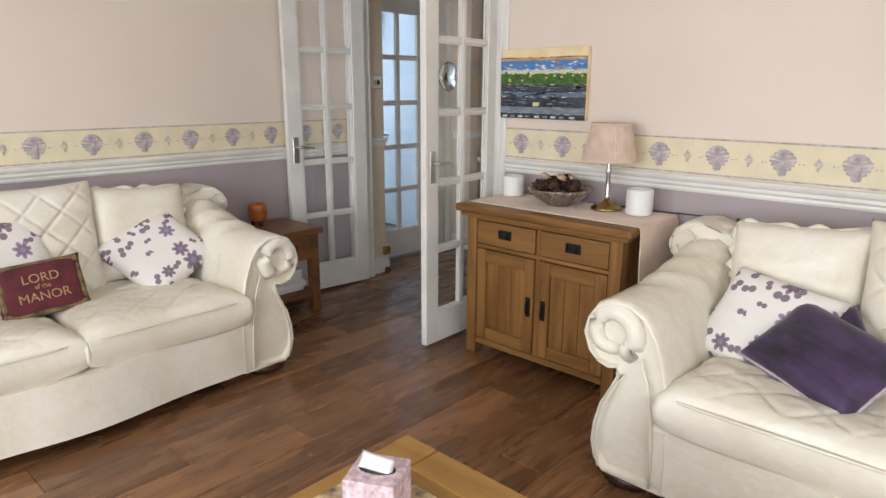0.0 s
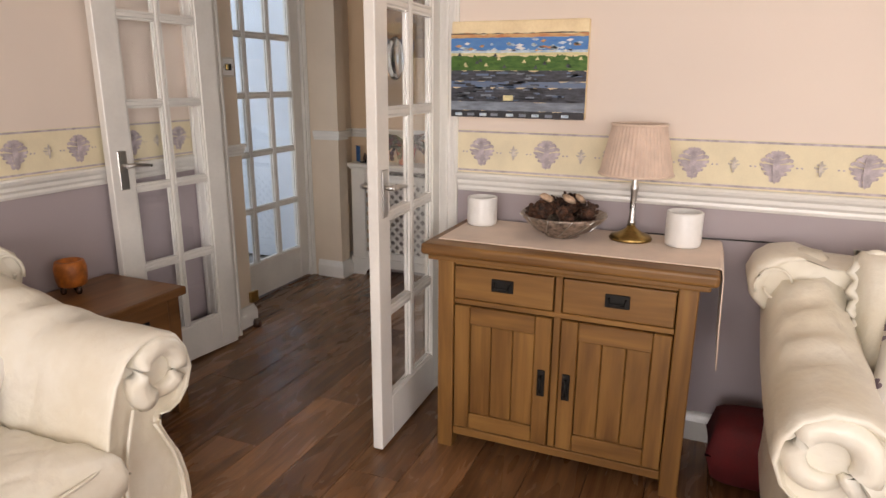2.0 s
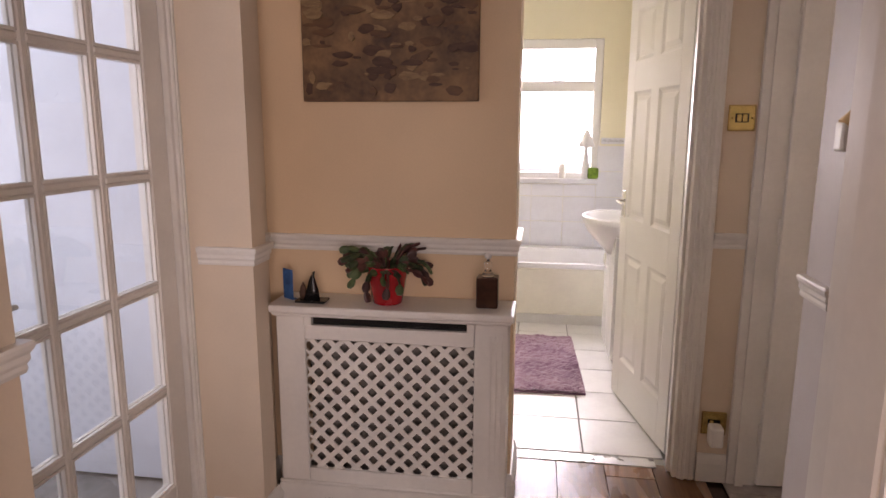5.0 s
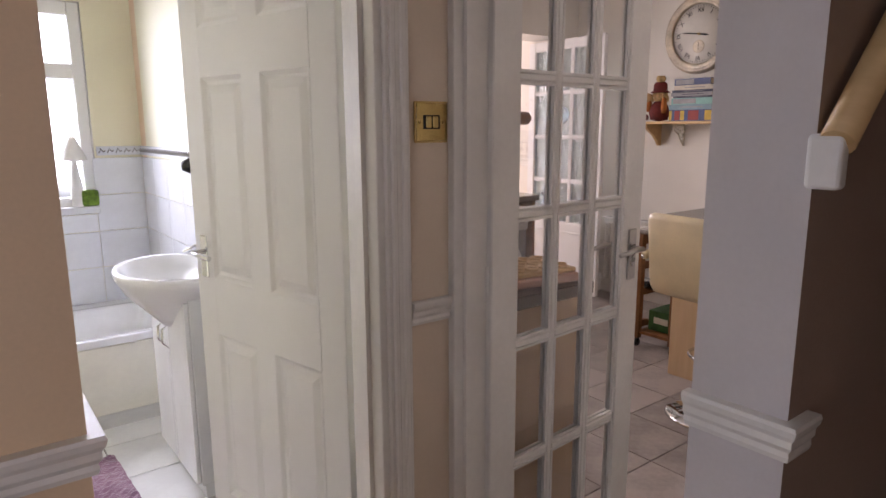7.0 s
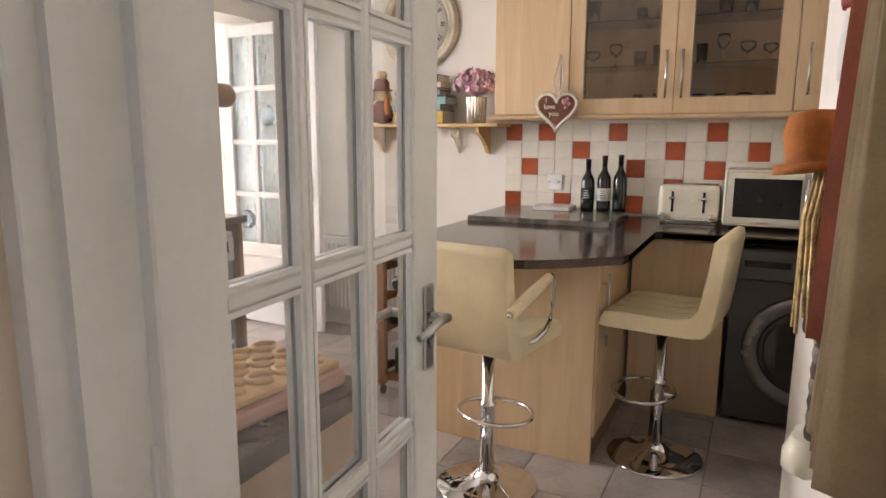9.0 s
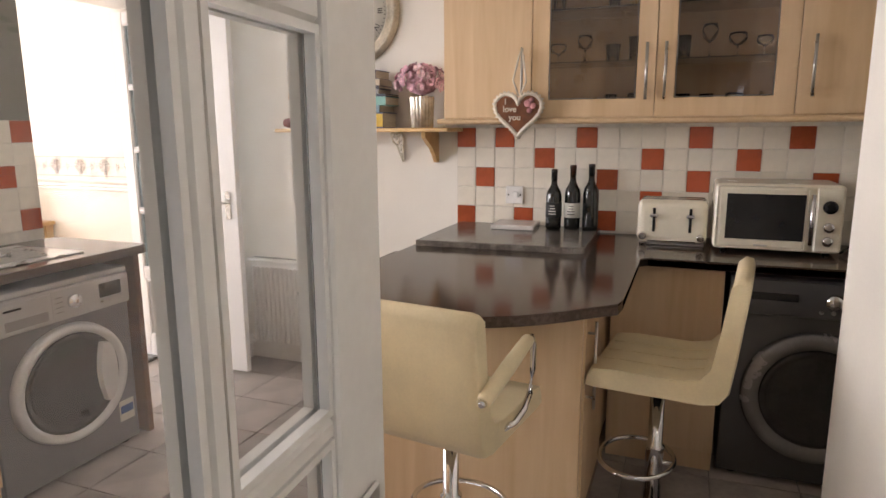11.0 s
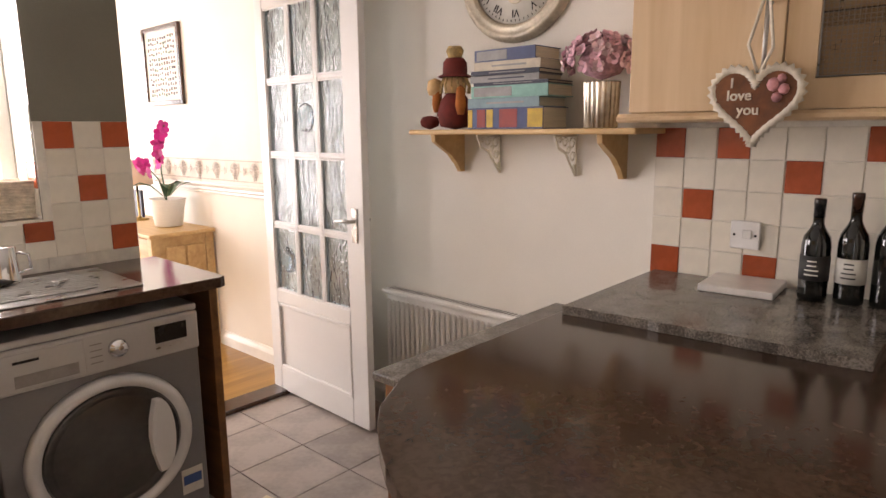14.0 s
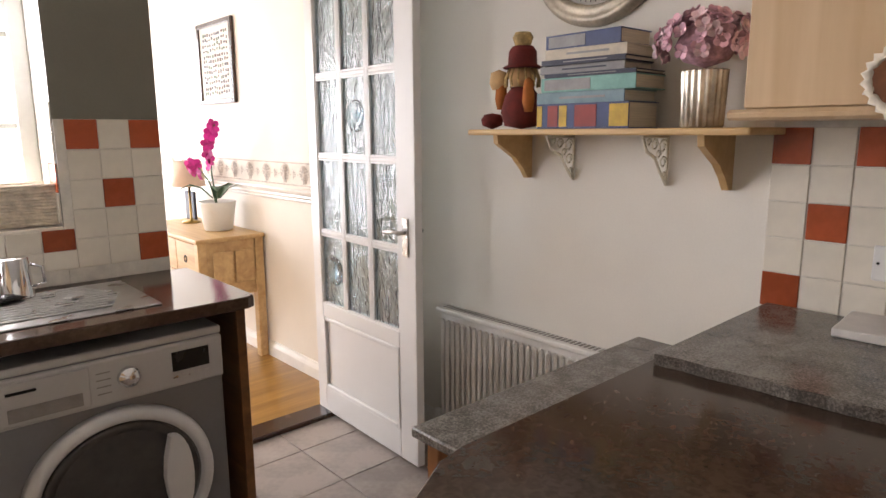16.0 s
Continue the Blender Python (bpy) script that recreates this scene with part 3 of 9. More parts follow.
run("dado_rail_switch_wall", HALL_DADO, [(-1.806, 4.575), (-1.918, 4.575)], "white")
run("dado_rail_stair_wall", HALL_DADO, [(-1.80, 3.745), (-1.86, 3.745), (-1.86, 3.895)], "white")
run("skirting_living_north", SKIRT, [(1.9, 2.79), (-2.13, 2.79)], "white")
run("skirting_living_west", SKIRT, [(-3.5, 2.79), (-3.5, -2.3)], "white")
run("skirting_hall", SKIRT, [(-2.63, 4.575), (-2.63, 4.3), (-3.52, 4.3), (-3.52, 4.1), (-3.44, 4.1), (-3.44, 4.0), (-3.62, 4.0)], "white")
run("skirting_hall_near", SKIRT, [(-3.62, 3.08), (-3.45, 3.08), (-3.45, 2.92)], "white")
run("skirting_switch_wall", SKIRT, [(-1.806, 4.575), (-1.918, 4.575)], "white")
run("skirting_kitchen_east", SKIRT, [(1.64, 5.5), (1.64, 7.19)], "white")
run("skirting_dining", SKIRT, [(1.56, 7.52), (1.56, 11.1)], "white")
run("dado_rail_dining", [(o, u + 0.14) for o, u in DADO], [(1.56, 7.52), (1.56, 11.1)], "white")


def casing(name, axis, at, out, a, b, top, w=0.065, first=0):
    """Door casing round an opening from a to b on the plane axis = at, standing out to the side `out`."""
    s = Shape()

    def strip(p, q, r, t, deep):
        lo, hi = (at, at + out * deep) if out > 0 else (at + out * deep, at)
        s.box(*((lo, hi, p, q) if axis == "x" else (p, q, lo, hi)), r, t, bevel=0.003)
    for p, q in ((a - w, a), (b, b + w))[first:]:
        strip(p, q, 0, top + w, 0.014)
        m = (p + q) / 2
        strip(p + 0.012, m - 0.006, 0, top + w - 0.012, 0.021)
        strip(m + 0.008, q - 0.008, 0, top + w - 0.012, 0.018)
    strip(a, b, top, top + w, 0.014)
    strip(a, b, top + 0.012, top + w - 0.012, 0.02)
    return tagged(link_mesh(name, s, "white"), kind="structure")


def lining(name, axis, at0, at1, a, b, top, t=0.02, stop=None):
    """The wooden lining inside an opening, with a door stop."""
    s = Shape()

    def bx(p, q, r, u, i=0.0):
        s.box(*((at0 + i, at1 - i, p, q) if axis == "x" else (p, q, at0 + i, at1 - i)), r, u, bevel=0.002)
    bx(a, a + t, 0, top)
    bx(b - t, b, 0, top)
    bx(a + t, b - t, top - t, top)
    if stop:
        for p, q, r, u in ((a + t, a + t + 0.012, 0, top - t), (b - t - 0.012, b - t, 0, top - t), (a + t + 0.012, b - t - 0.012, top - t - 0.012, top - t)):
            s.box(*((stop, stop + 0.03, p, q) if axis == "x" else (p, q, stop, stop + 0.03)), r, u)
    return tagged(link_mesh(name, s, "white"), kind="structure")


casing("casing_french_south", "y", 2.79, -1, -3.42, -2.2, 2.02)
casing("casing_french_north", "y", 2.9, 1, -3.385, -2.2, 2.02)
lining("lining_french", "y", 2.786, 2.904, -3.424, -2.196, 2.024, 0.03)
casing("casing_bath_door", "y", 4.575, -1, -2.74, -1.985, 1.985)
lining("lining_bath_door", "y", 4.571, 4.704, -2.744, -1.981, 1.989, 0.022, 4.615)
lining("lining_kitchen_door", "x", -1.804, -1.696, 3.886, 4.578, 2.004, 0.025, -1.775)
lining("lining_front_door", "x", -3.794, -3.666, 3.116, 3.989, 1.984, 0.02)
casing("casing_front_door", "x", -3.67, 1, 3.12, 3.985, 1.98, 0.03)


def glazed_door(name, width, height, cols, rows, at, rz, label, stile=0.095, top=0.1, bottom=0.22, panes="glass", handle_side=1, brass=True, panel=0.0, lock_stile=None, handle_z=1.0, mat="white", th=0.038, bulls=(), hinge="brass"):
    """A door leaf hinged at its origin, running along +x: stiles, rails, glazing bars and panes."""
    d = thing(name, at, label, "door", rz=rz)
    t = th / 2
    ls = lock_stile or stile
    base = bottom + panel
    for nm, a, b, c, e in (("stile", 0, stile, 0, height), ("stile", width - ls, width, 0, height), ("top_rail", stile, width - ls, height - top, height), ("bottom_rail", stile, width - ls, 0, bottom)):
        part(nm, Shape().box(a, b, -t, t, c, e, 0.003), mat, d)
    if panel:
        part("mid_rail", Shape().box(stile, width - ls, -t, t, base, base + 0.07, 0.003), mat, d)
        p = Shape().box(stile, width - ls, -t * 0.4, t * 0.4, bottom, base)
        for q in (-1, 1):
            y0, y1 = sorted((q * t * 0.4, q * t * 1.25))
            for a, b, c, e in ((stile, stile + 0.02, bottom, base), (width - ls - 0.02, width - ls, bottom, base), (stile + 0.02, width - ls - 0.02, bottom, bottom + 0.02), (stile + 0.02, width - ls - 0.02, base - 0.02, base)):
                p.box(a, b, y0, y1, c, e, 0.004)
        part("lower_panel", p, mat, d)
        base += 0.07
    bar = 0.022
    gx, gz = (width - stile - ls), (height - top - base)
    cw, ch = (gx - (cols - 1) * bar) / cols, (gz - (rows - 1) * bar) / rows
    for i in range(1, cols):
        x = stile + i * cw + (i - 1) * bar
        part("glazing_bar", Shape().box(x, x + bar, -t * 0.8, t * 0.8, base, height - top, 0.005), mat, d)
    for j in range(1, rows):
        z = base + j * ch + (j - 1) * bar
        s = Shape()
        for i in range(cols):
            x = stile + i * (cw + bar)
            s.box(x - 0.001, x + cw + 0.001, -t * 0.78, t * 0.78, z, z + bar, 0.005)
        part("glazing_bar", s, mat, d)
    for i in range(cols):
        for j in range(rows):
            x, z = stile + i * (cw + bar), base + j * (ch + bar)
            s = Shape()
            for q in (-1, 1):
                y0, y1 = sorted((q * 0.004, q * t * 0.72))
                for a, b, c, e in ((x, x + 0.007, z, z + ch), (x + cw - 0.007, x + cw, z, z + ch), (x + 0.007, x + cw - 0.007, z, z + 0.007), (x + 0.007, x + cw - 0.007, z + ch - 0.007, z + ch)):
                    s.box(a, b, y0, y1, c, e)
            bead = part("glazing_bead", s, mat, d)
            g = Shape().box(x + 0.002, x + cw - 0.002, -0.002, 0.002, z + 0.002, z + ch - 0.002)
            pane = part("pane", g, panes, d)
            pane.visible_shadow = False
            if (i, j) in bulls:
                k = Shape().lathe([(0.001, 0.007), (0.012, 0.0062), (0.02, 0.0035), (0.032, 0.0026), (0.04, 0.0042), (0.05, 0.0027), (0.062, 0.0036), (0.07, 0.0021), (0.07, -0.003), (0.001, -0.003)], 28, turn=pose(x + cw / 2, 0.0, z + ch / 2, 90, 0, 0))
                kp = part("bullseye", k, panes, d, "round bullseye boss in the pane")
                kp.visible_shadow = False
    hx = width - ls / 2 if handle_side > 0 else stile / 2
    for q in (-1, 1):
        plate = Shape().box(hx - 0.02, hx + 0.02, min(q * t, q * (t + 0.007)), max(q * t, q * (t + 0.007)), handle_z - 0.08, handle_z + 0.08, 0.003)
        pl = part("handle_plate", plate, "steel", d, "satin metal lever handle plate")
        y = q * (t + 0.04)
        lever = Shape().tube([(hx, q * (t + 0.004), handle_z + 0.02), (hx, y, handle_z + 0.02)], 0.009, 10).tube([(hx + 0.005, y, handle_z + 0.02), (hx - 0.04, y, handle_z + 0.022), (hx - 0.085, y, handle_z + 0.016), (hx - 0.11, y - q * 0.006, handle_z + 0.012)], [0.009, 0.008, 0.007, 0.006], 10)
        part("lever", lever, "steel", pl)
    for z in (0.2, height / 2, height - 0.2):
        part("hinge", Shape().box(-0.006, 0.004, -0.008, 0.008, z - 0.045, z + 0.045, 0.002), hinge, d, "small butt hinge")
    return d


glazed_door("french_door", 0.575, 1.97, 2, 5, (-3.365, 2.835, 0.012), -97.0, "white ten-pane french door folded back against mauve wall", stile=0.1, bottom=0.17, handle_z=0.93)
glazed_door("french_door", 0.575, 1.97, 2, 5, (-2.235, 2.805, 0.012), -88.0, "white ten-pane french door standing open beside oak sideboard", stile=0.09, bottom=0.17, handle_z=0.93, bulls=((1, 3),))
glazed_door("front_door", 0.82, 1.955, 3, 5, (-3.70, 3.965, 0.012), -90.0, "white fifteen-pane inner front door, closed", stile=0.09, bottom=0.21, panes="glass", handle_z=0.95)
glazed_door("kitchen_door", 0.668, 1.97, 3, 5, (-1.700, 4.554, 0.012), 4.0, "white fifteen-pane kitchen door standing wide open", stile=0.095, top=0.145, bottom=0.125, hinge="white", lock_stile=0.1, handle_z=0.98)
glazed_door("dining_door", 0.83, 2.07, 3, 4, (1.385, 7.49, 0.015), -92.0, "white door with rippled glass panes above a panel", stile=0.075, top=0.07, bottom=0.13, panel=0.37, panes="glass_textured", handle_z=0.98, mat="white_door", lock_stile=0.12, bulls=((1, 2), (0, 0)))

tagged(link_mesh("trim_door_stop", Shape().box(-1.748, -1.697, 3.8915, 3.933, 0.0, 2.02, 0.004), "white"), kind="structure")


# ---- living room ----
def motif_shape(big):
    """A printed damask medallion of stacked leaf shapes, with dots at its sides."""
    s = Shape()

    def leaf(cx, cz, length, width, ang, y):
        c, q = math.cos(radians(ang)), math.sin(radians(ang))
        pts = []
        for k in range(10):
            a = 2 * math.pi * k / 10
            u, v = (math.cos(a) * 0.5 + 0.5) * length, math.sin(a) * width / 2
            pts.append((cx + u * c - v * q, cz + u * q + v * c))
        s.plate(pts, "y", y, y - 0.0006)
    f = 1.12 if big else 0.55
    rows = ((-0.040, 0.030, 0), (-0.028, 0.058, 18), (-0.015, 0.076, 14), (-0.002, 0.088, 8), (0.011, 0.084, 16), (0.023, 0.062, 26), (0.034, 0.034, 40)) if big else ((-0.020, 0.040, 12), (-0.002, 0.066, 10), (0.016, 0.046, 24))
    for i, (z, w, lift) in enumerate(rows):
        for side in (-1, 1):
            leaf(0.0, f * z, f * w / 2, f * 0.0125, 90 - side * (90 - lift), -0.0005 * (2 * i + 1))
            leaf(side * f * (w / 2 - 0.006), f * (z + 0.003), f * 0.010, f * 0.008, 90 - side * 40, -0.0005 * (2 * i + 2))
    leaf(0.0, f * -0.05, f * 0.100, f * 0.020, 90, -0.0085)
    if big:
        for k in range(2):
            for side in (-1, 1):
                leaf(side * (0.062 + 0.014 * k) - 0.004, -0.002, 0.007, 0.006, 0, -0.0006)
    return s


def border(name, line, z0, z1, motifs, at, rz, label, ink="motif", paper="border"):
    """A paper border on a wall: cream strip, two thin lines, printed motifs. It runs along its own x."""
    b = thing(name, at, label, "wallpaper border", rz=rz)
    part("paper", Shape().box(0, line, -0.003, 0, z0, z1), paper, b)
    for z in (z0 + 0.006, z1 - 0.010):
        part("printed_line", Shape().box(0, line, -0.0045, -0.0015, z, z + 0.007), ink, b)
    me, mp = None, None
    zc = (z0 + z1) / 2
    for k in range(int(line / (motifs / 2))):
        x = 0.10 + k * motifs / 2
        if x > line - 0.04:
            break
        if k % 2 == 0:
            if me is None:
                o = part("motif", motif_shape(True), ink, b)
                me = o.data
            else:
                o = new("motif", me)
                o.parent = b
        else:
            if mp is None:
                o = part("small_motif", motif_shape(False), "motif_pale", b)
                mp = o.data
            else:
                o = new("small_motif", mp)
                o.parent = b
        o.location = (x, -0.003, zc)
    return b


border("wallpaper_border", 4.0, 0.957, 1.122, 0.256, (-2.135, 2.789, 0), 0, "cream paper border with mauve damask motifs above dado")
border("wallpaper_border", 5.05, 0.957, 1.122, 0.256, (-3.499, -2.26, 0), 90, "cream paper border with mauve damask motifs above dado")


def sofa(at, rz, label):
    s = thing("sofa", at, label, "sofa", "cream leather sofas", rz=rz)
    front = [(-0.70 + 1.4 * k / 24, -0.93 - 0.055 * math.sin(math.pi * k / 24) - 0.012 * math.cos(4 * math.pi * k / 24)) for k in range(25)]
    part("seat_base", Shape().plate(front + [(0.70, -0.08), (-0.70, -0.08)], "z", 0.06, 0.29, 0.022), "leather", s)
    ring = [(0.64, 0.05), (0.86, 0.05), (0.895, 0.09), (0.91, 0.15), (0.905, 0.22), (0.885, 0.3), (0.85, 0.37), (0.828, 0.42), (0.835, 0.447), (0.865, 0.44), (0.905, 0.452), (0.94, 0.485), (0.96, 0.54), (0.948, 0.595), (0.915, 0.645), (0.86, 0.672), (0.80, 0.668), (0.745, 0.638), (0.705, 0.58), (0.675, 0.5), (0.655, 0.4), (0.64, 0.25)]
    stations = [(-0.925, 0.05, 0.0), (-0.94, 0.035, 0.0), (-0.952, 0.018, 0.0), (-0.945, 0.006, 0.0), (-0.92, 0.0, 0.0)]
    for k in range(1, 25):
        y = -0.92 + 0.80 * k / 24
        g = max(0.0, (y + 0.75) / 0.63)
        stations.append((y, 0.03 * g ** 2, 0.17 * g ** 1.6))
    for side in (-1, 1):
        sh = Shape()
        rings = []
        for y, inset, lift in stations:
            rr = []
            for i, (u, z) in enumerate(ring):
                cu, cz = 0.79, 0.34
                uu = u + (cu - u) * inset * 3
                zz = z + (cz - z) * inset * 2
                f = max(0.0, (z - 0.38) / 0.3)
                zz += lift * f + 0.006 * noise.noise((u * 9, y * 9, z * 9 + side)) * (1 if -0.93 < y < -0.2 else 0)
                dent = 0.0
                for row, (ci, shift) in enumerate(((15.2, 0.0), (17.2, 0.07), (19.2, 0.0))):
                    yy = (y + 0.66 + shift) / 0.14
                    near = abs(yy - round(yy)) * 0.14
                    if -0.72 < y < -0.16:
                        dent = max(dent, math.exp(-((i - ci) / 0.8) ** 2 - (near / 0.03) ** 2))
                uu += (cu - uu) * 0.16 * dent
                zz += (cz - zz) * 0.10 * dent
                rr.append((side * uu, y, zz))
            rings.append(rr)
        sh.loft(rings)
        arm = part("arm", sh, "leather", s, "scroll arm in cream leather with buttoned top")
        roll, thick = [], []
        for k in range(23):
            a = math.pi * 1.30 - k * 0.285
            g = k / 22
            r = 0.076 - 0.020 * g ** 1.5
            roll.append((side * (0.853 + r * math.cos(a)), -0.934 + 0.03 * max(0.0, g - 0.8) / 0.2, 0.557 + r * math.sin(a)))
            thick.append(0.035 - 0.013 * g)
        part("scroll_roll", Shape().tube(roll, thick, 12), "leather", arm, "padded leather roll round the scroll")
        outer = [(side * u, -0.950, z) for u, z in ((0.872, 0.07), (0.888, 0.15), (0.882, 0.23), (0.858, 0.32), (0.826, 0.39), (0.806, 0.43))]
        part("front_piping", Shape().tube(outer, 0.005, 6), "leather", arm)
        edge = [(side * u, -0.954, z) for u, z in ((0.685, 0.07), (0.69, 0.2), (0.70, 0.32), (0.72, 0.42), (0.745, 0.50))]
        part("front_piping", Shape().tube(edge, 0.005, 6), "leather", arm)
        part("foot", Shape().lathe([(0.07, 0.055), (0.09, 0.048), (0.1, 0.03), (0.09, 0.008), (0.06, 0.0)], 22, (side * 0.80, -0.86, 0), sx=1.0, sy=0.8), "foot_wood", s, "dark polished bun foot")
        part("foot", Shape().lathe([(0.05, 0.07), (0.055, 0.04), (0.045, 0.0)], 16, (side * 0.76, -0.1, 0)), "foot_wood", s)
    half = [(0.60, 0.25), (0.78, 0.45), (0.83, 0.58), (0.86, 0.63), (0.91, 0.625), (0.955, 0.64), (0.99, 0.675), (1.0, 0.725), (0.98, 0.775), (0.94, 0.805), (0.88, 0.815), (0.80, 0.79), (0.68, 0.785), (0.5, 0.81), (0.36, 0.845), (0.2, 0.865), (0.0, 0.87)]
    out = half + [(-u, z) for u, z in half[-2::-1]]
    sh = Shape()
    rings = []
    for y, k in ((-0.24, 0.955), (-0.255, 0.975), (-0.24, 0.995), (-0.2, 1.0), (-0.06, 1.0), (-0.03, 0.985)):
        rings.append([(u * k, y, 0.55 + (z - 0.55) * k) for u, z in out])
    sh.loft(rings)
    back = part("back_frame", sh, "leather", s)
    for side in (-1, 1):
        coil = [(side * (0.925 + 0.058 * (1 - k / 40) * math.cos(-0.4 + k * 0.34)), -0.262, 0.722 + 0.062 * (1 - k / 40) * math.sin(-0.4 + k * 0.34)) for k in range(20)]
        part("ear_piping", Shape().tube(coil, 0.005, 6), "leather", back)
    for side in (-1, 1):
        sh = Shape().pillow(0.705, 0.80, 0.22, 70, 0.22, quilt=0.007, step=0.17)
        c = part("seat_cushion", sh, "leather", s)
        c.location = (side * 0.335, -0.595, 0.345)
        c.rotation_euler = (radians(-3), 0, 0)
        pts = []
        for k in range(40):
            a = 2 * math.pi * k / 40
            cx, cy = math.cos(a), math.sin(a)
            pts.append((0.337 * math.copysign(abs(cx) ** 0.25, cx), 0.392 * math.copysign(abs(cy) ** 0.25, cy), 0.045))
        part("piping", Shape().tube(pts, 0.005, 6, close=True), "leather", c)
    for x, w, h, q, tilt in ((-0.5, 0.46, 0.46, 0.0, -1), (0.5, 0.46, 0.46, 0.0, 1), (0.0, 0.62, 0.56, 0.013, 0)):
        c = part("back_cushion", Shape().pillow(w, h, 0.24 if q else 0.2, 84 if q else 22, 0.4, quilt=q, step=0.15), "leather", s, "diamond-quilted back cushion" if q else "plain back cushion with ruched edge")
        c.location = (x, -0.32 if q else -0.30, 0.635 if q else 0.64)
        c.rotation_euler = (radians(78), radians(tilt * 3), 0)
        if not q:
            for sx in (-1, 1):
                ruf = [(sx * 0.22 + 0.012 * math.sin(k * 2.1), -0.2 + 0.4 * k / 22, 0.012 * math.cos(k * 2.7)) for k in range(23)]
                part("ruched_edge", Shape().tube(ruf, 0.014, 6), "leather", c)
            frill = [(-0.20 + 0.40 * k / 30, 0.214 + 0.007 * math.sin(k * 0.75), 0.010 * math.sin(k * 0.6)) for k in range(31)]
            part("top_frill", Shape().tube(frill, [0.010 + 0.003 * math.sin(k * 1.1) for k in range(31)], 7), "leather", c)
    return s


sofa((-3.44, 0.715, 0), 90, "cream leather two-seat sofa with scroll arms and dark bun feet")
sofa((-0.07, 2.74, 0), 0, "cream leather scroll-arm sofa with diamond-quilted centre back cushion")


def floral(name):
    """White cotton printed with mauve flower heads and small leaves, each cell with its own size and turn."""
    m, n, l, b = nodes_of(name)
    tc = n.new("ShaderNodeTexCoord")

    def calc(op, *args):
        q = n.new("ShaderNodeMath")
        q.operation = op
        for i, a in enumerate(args):
            if isinstance(a, (int, float)):
                q.inputs[i].default_value = a
            else:
                l.new(a, q.inputs[i])
        return q.outputs[0]

    def print_layer(scale, petals, core, reach, keep, offset):
        mp, v, d, sp, sc = n.new("ShaderNodeMapping"), n.new("ShaderNodeTexVoronoi"), n.new("ShaderNodeVectorMath"), n.new("ShaderNodeSeparateXYZ"), n.new("ShaderNodeSeparateColor")
        mp.inputs["Scale"].default_value, mp.inputs["Location"].default_value = (scale, scale, scale), (offset, offset * 0.7, 0)
        v.voronoi_dimensions = "2D"
        v.inputs["Scale"].default_value, v.inputs["Randomness"].default_value = 1.0, 0.85
        d.operation = "SUBTRACT"
        l.new(tc.outputs["Object"], mp.inputs["Vector"])
        l.new(mp.outputs[0], v.inputs["Vector"])
        l.new(mp.outputs[0], d.inputs[0])
        l.new(v.outputs["Position"], d.inputs[1])
        l.new(d.outputs[0], sp.inputs[0])
        l.new(v.outputs["Color"], sc.inputs[0])
        ang = calc("ARCTAN2", sp.outputs["Y"], sp.outputs["X"])
        lobes = calc("ABSOLUTE", calc("COSINE", calc("ADD", calc("MULTIPLY", ang, petals), calc("MULTIPLY", sc.outputs["Red"], 6.28))))
        size = calc("MULTIPLY_ADD", sc.outputs["Green"], 0.45, 0.7)
        edge = calc("MULTIPLY", calc("MULTIPLY_ADD", lobes, reach, core), size)
        inside = calc("LESS_THAN", v.outputs["Distance"], edge)
        return calc("MULTIPLY", inside, calc("LESS_THAN", sc.outputs["Blue"], keep)), calc("DIVIDE", v.outputs["Distance"], edge), sc.outputs["Red"]
    head, depth, tone = print_layer(8.5, 3.5, 0.19, 0.17, 0.72, 3.1)
    leaf, _, _ = print_layer(15.0, 1.0, 0.06, 0.30, 0.6, 7.7)
    ink = n.new("ShaderNodeMix")
    ink.data_type = "RGBA"
    ink.inputs["A"].default_value, ink.inputs["B"].default_value = (0.14, 0.09, 0.12, 1), (0.34, 0.27, 0.36, 1)
    l.new(calc("MULTIPLY_ADD", calc("SINE", calc("MULTIPLY", depth, 9.0)), 0.3, calc("MULTIPLY", tone, 0.8)), ink.inputs["Factor"])
    base, top = n.new("ShaderNodeMix"), n.new("ShaderNodeMix")
    base.data_type = top.data_type = "RGBA"
    base.inputs["A"].default_value, base.inputs["B"].default_value = (0.80, 0.76, 0.71, 1), (0.24, 0.18, 0.22, 1)
    l.new(leaf, base.inputs["Factor"])
    l.new(head, top.inputs["Factor"])
    l.new(base.outputs["Result"], top.inputs["A"])
    l.new(ink.outputs["Result"], top.inputs["B"])
    l.new(top.outputs["Result"], b.inputs["Base Color"])
    b.inputs["Roughness"].default_value = 0.9
    weave, bp = n.new("ShaderNodeTexNoise"), n.new("ShaderNodeBump")
    weave.inputs["Scale"].default_value, weave.inputs["Detail"].default_value = 14, 6
    bp.inputs["Strength"].default_value, bp.inputs["Distance"].default_value = 0.5, 0.006
    l.new(tc.outputs["Object"], weave.inputs["Vector"])
    l.new(weave.outputs["Fac"], bp.inputs["Height"])
    l.new(bp.outputs["Normal"], b.inputs["Normal"])
    return m


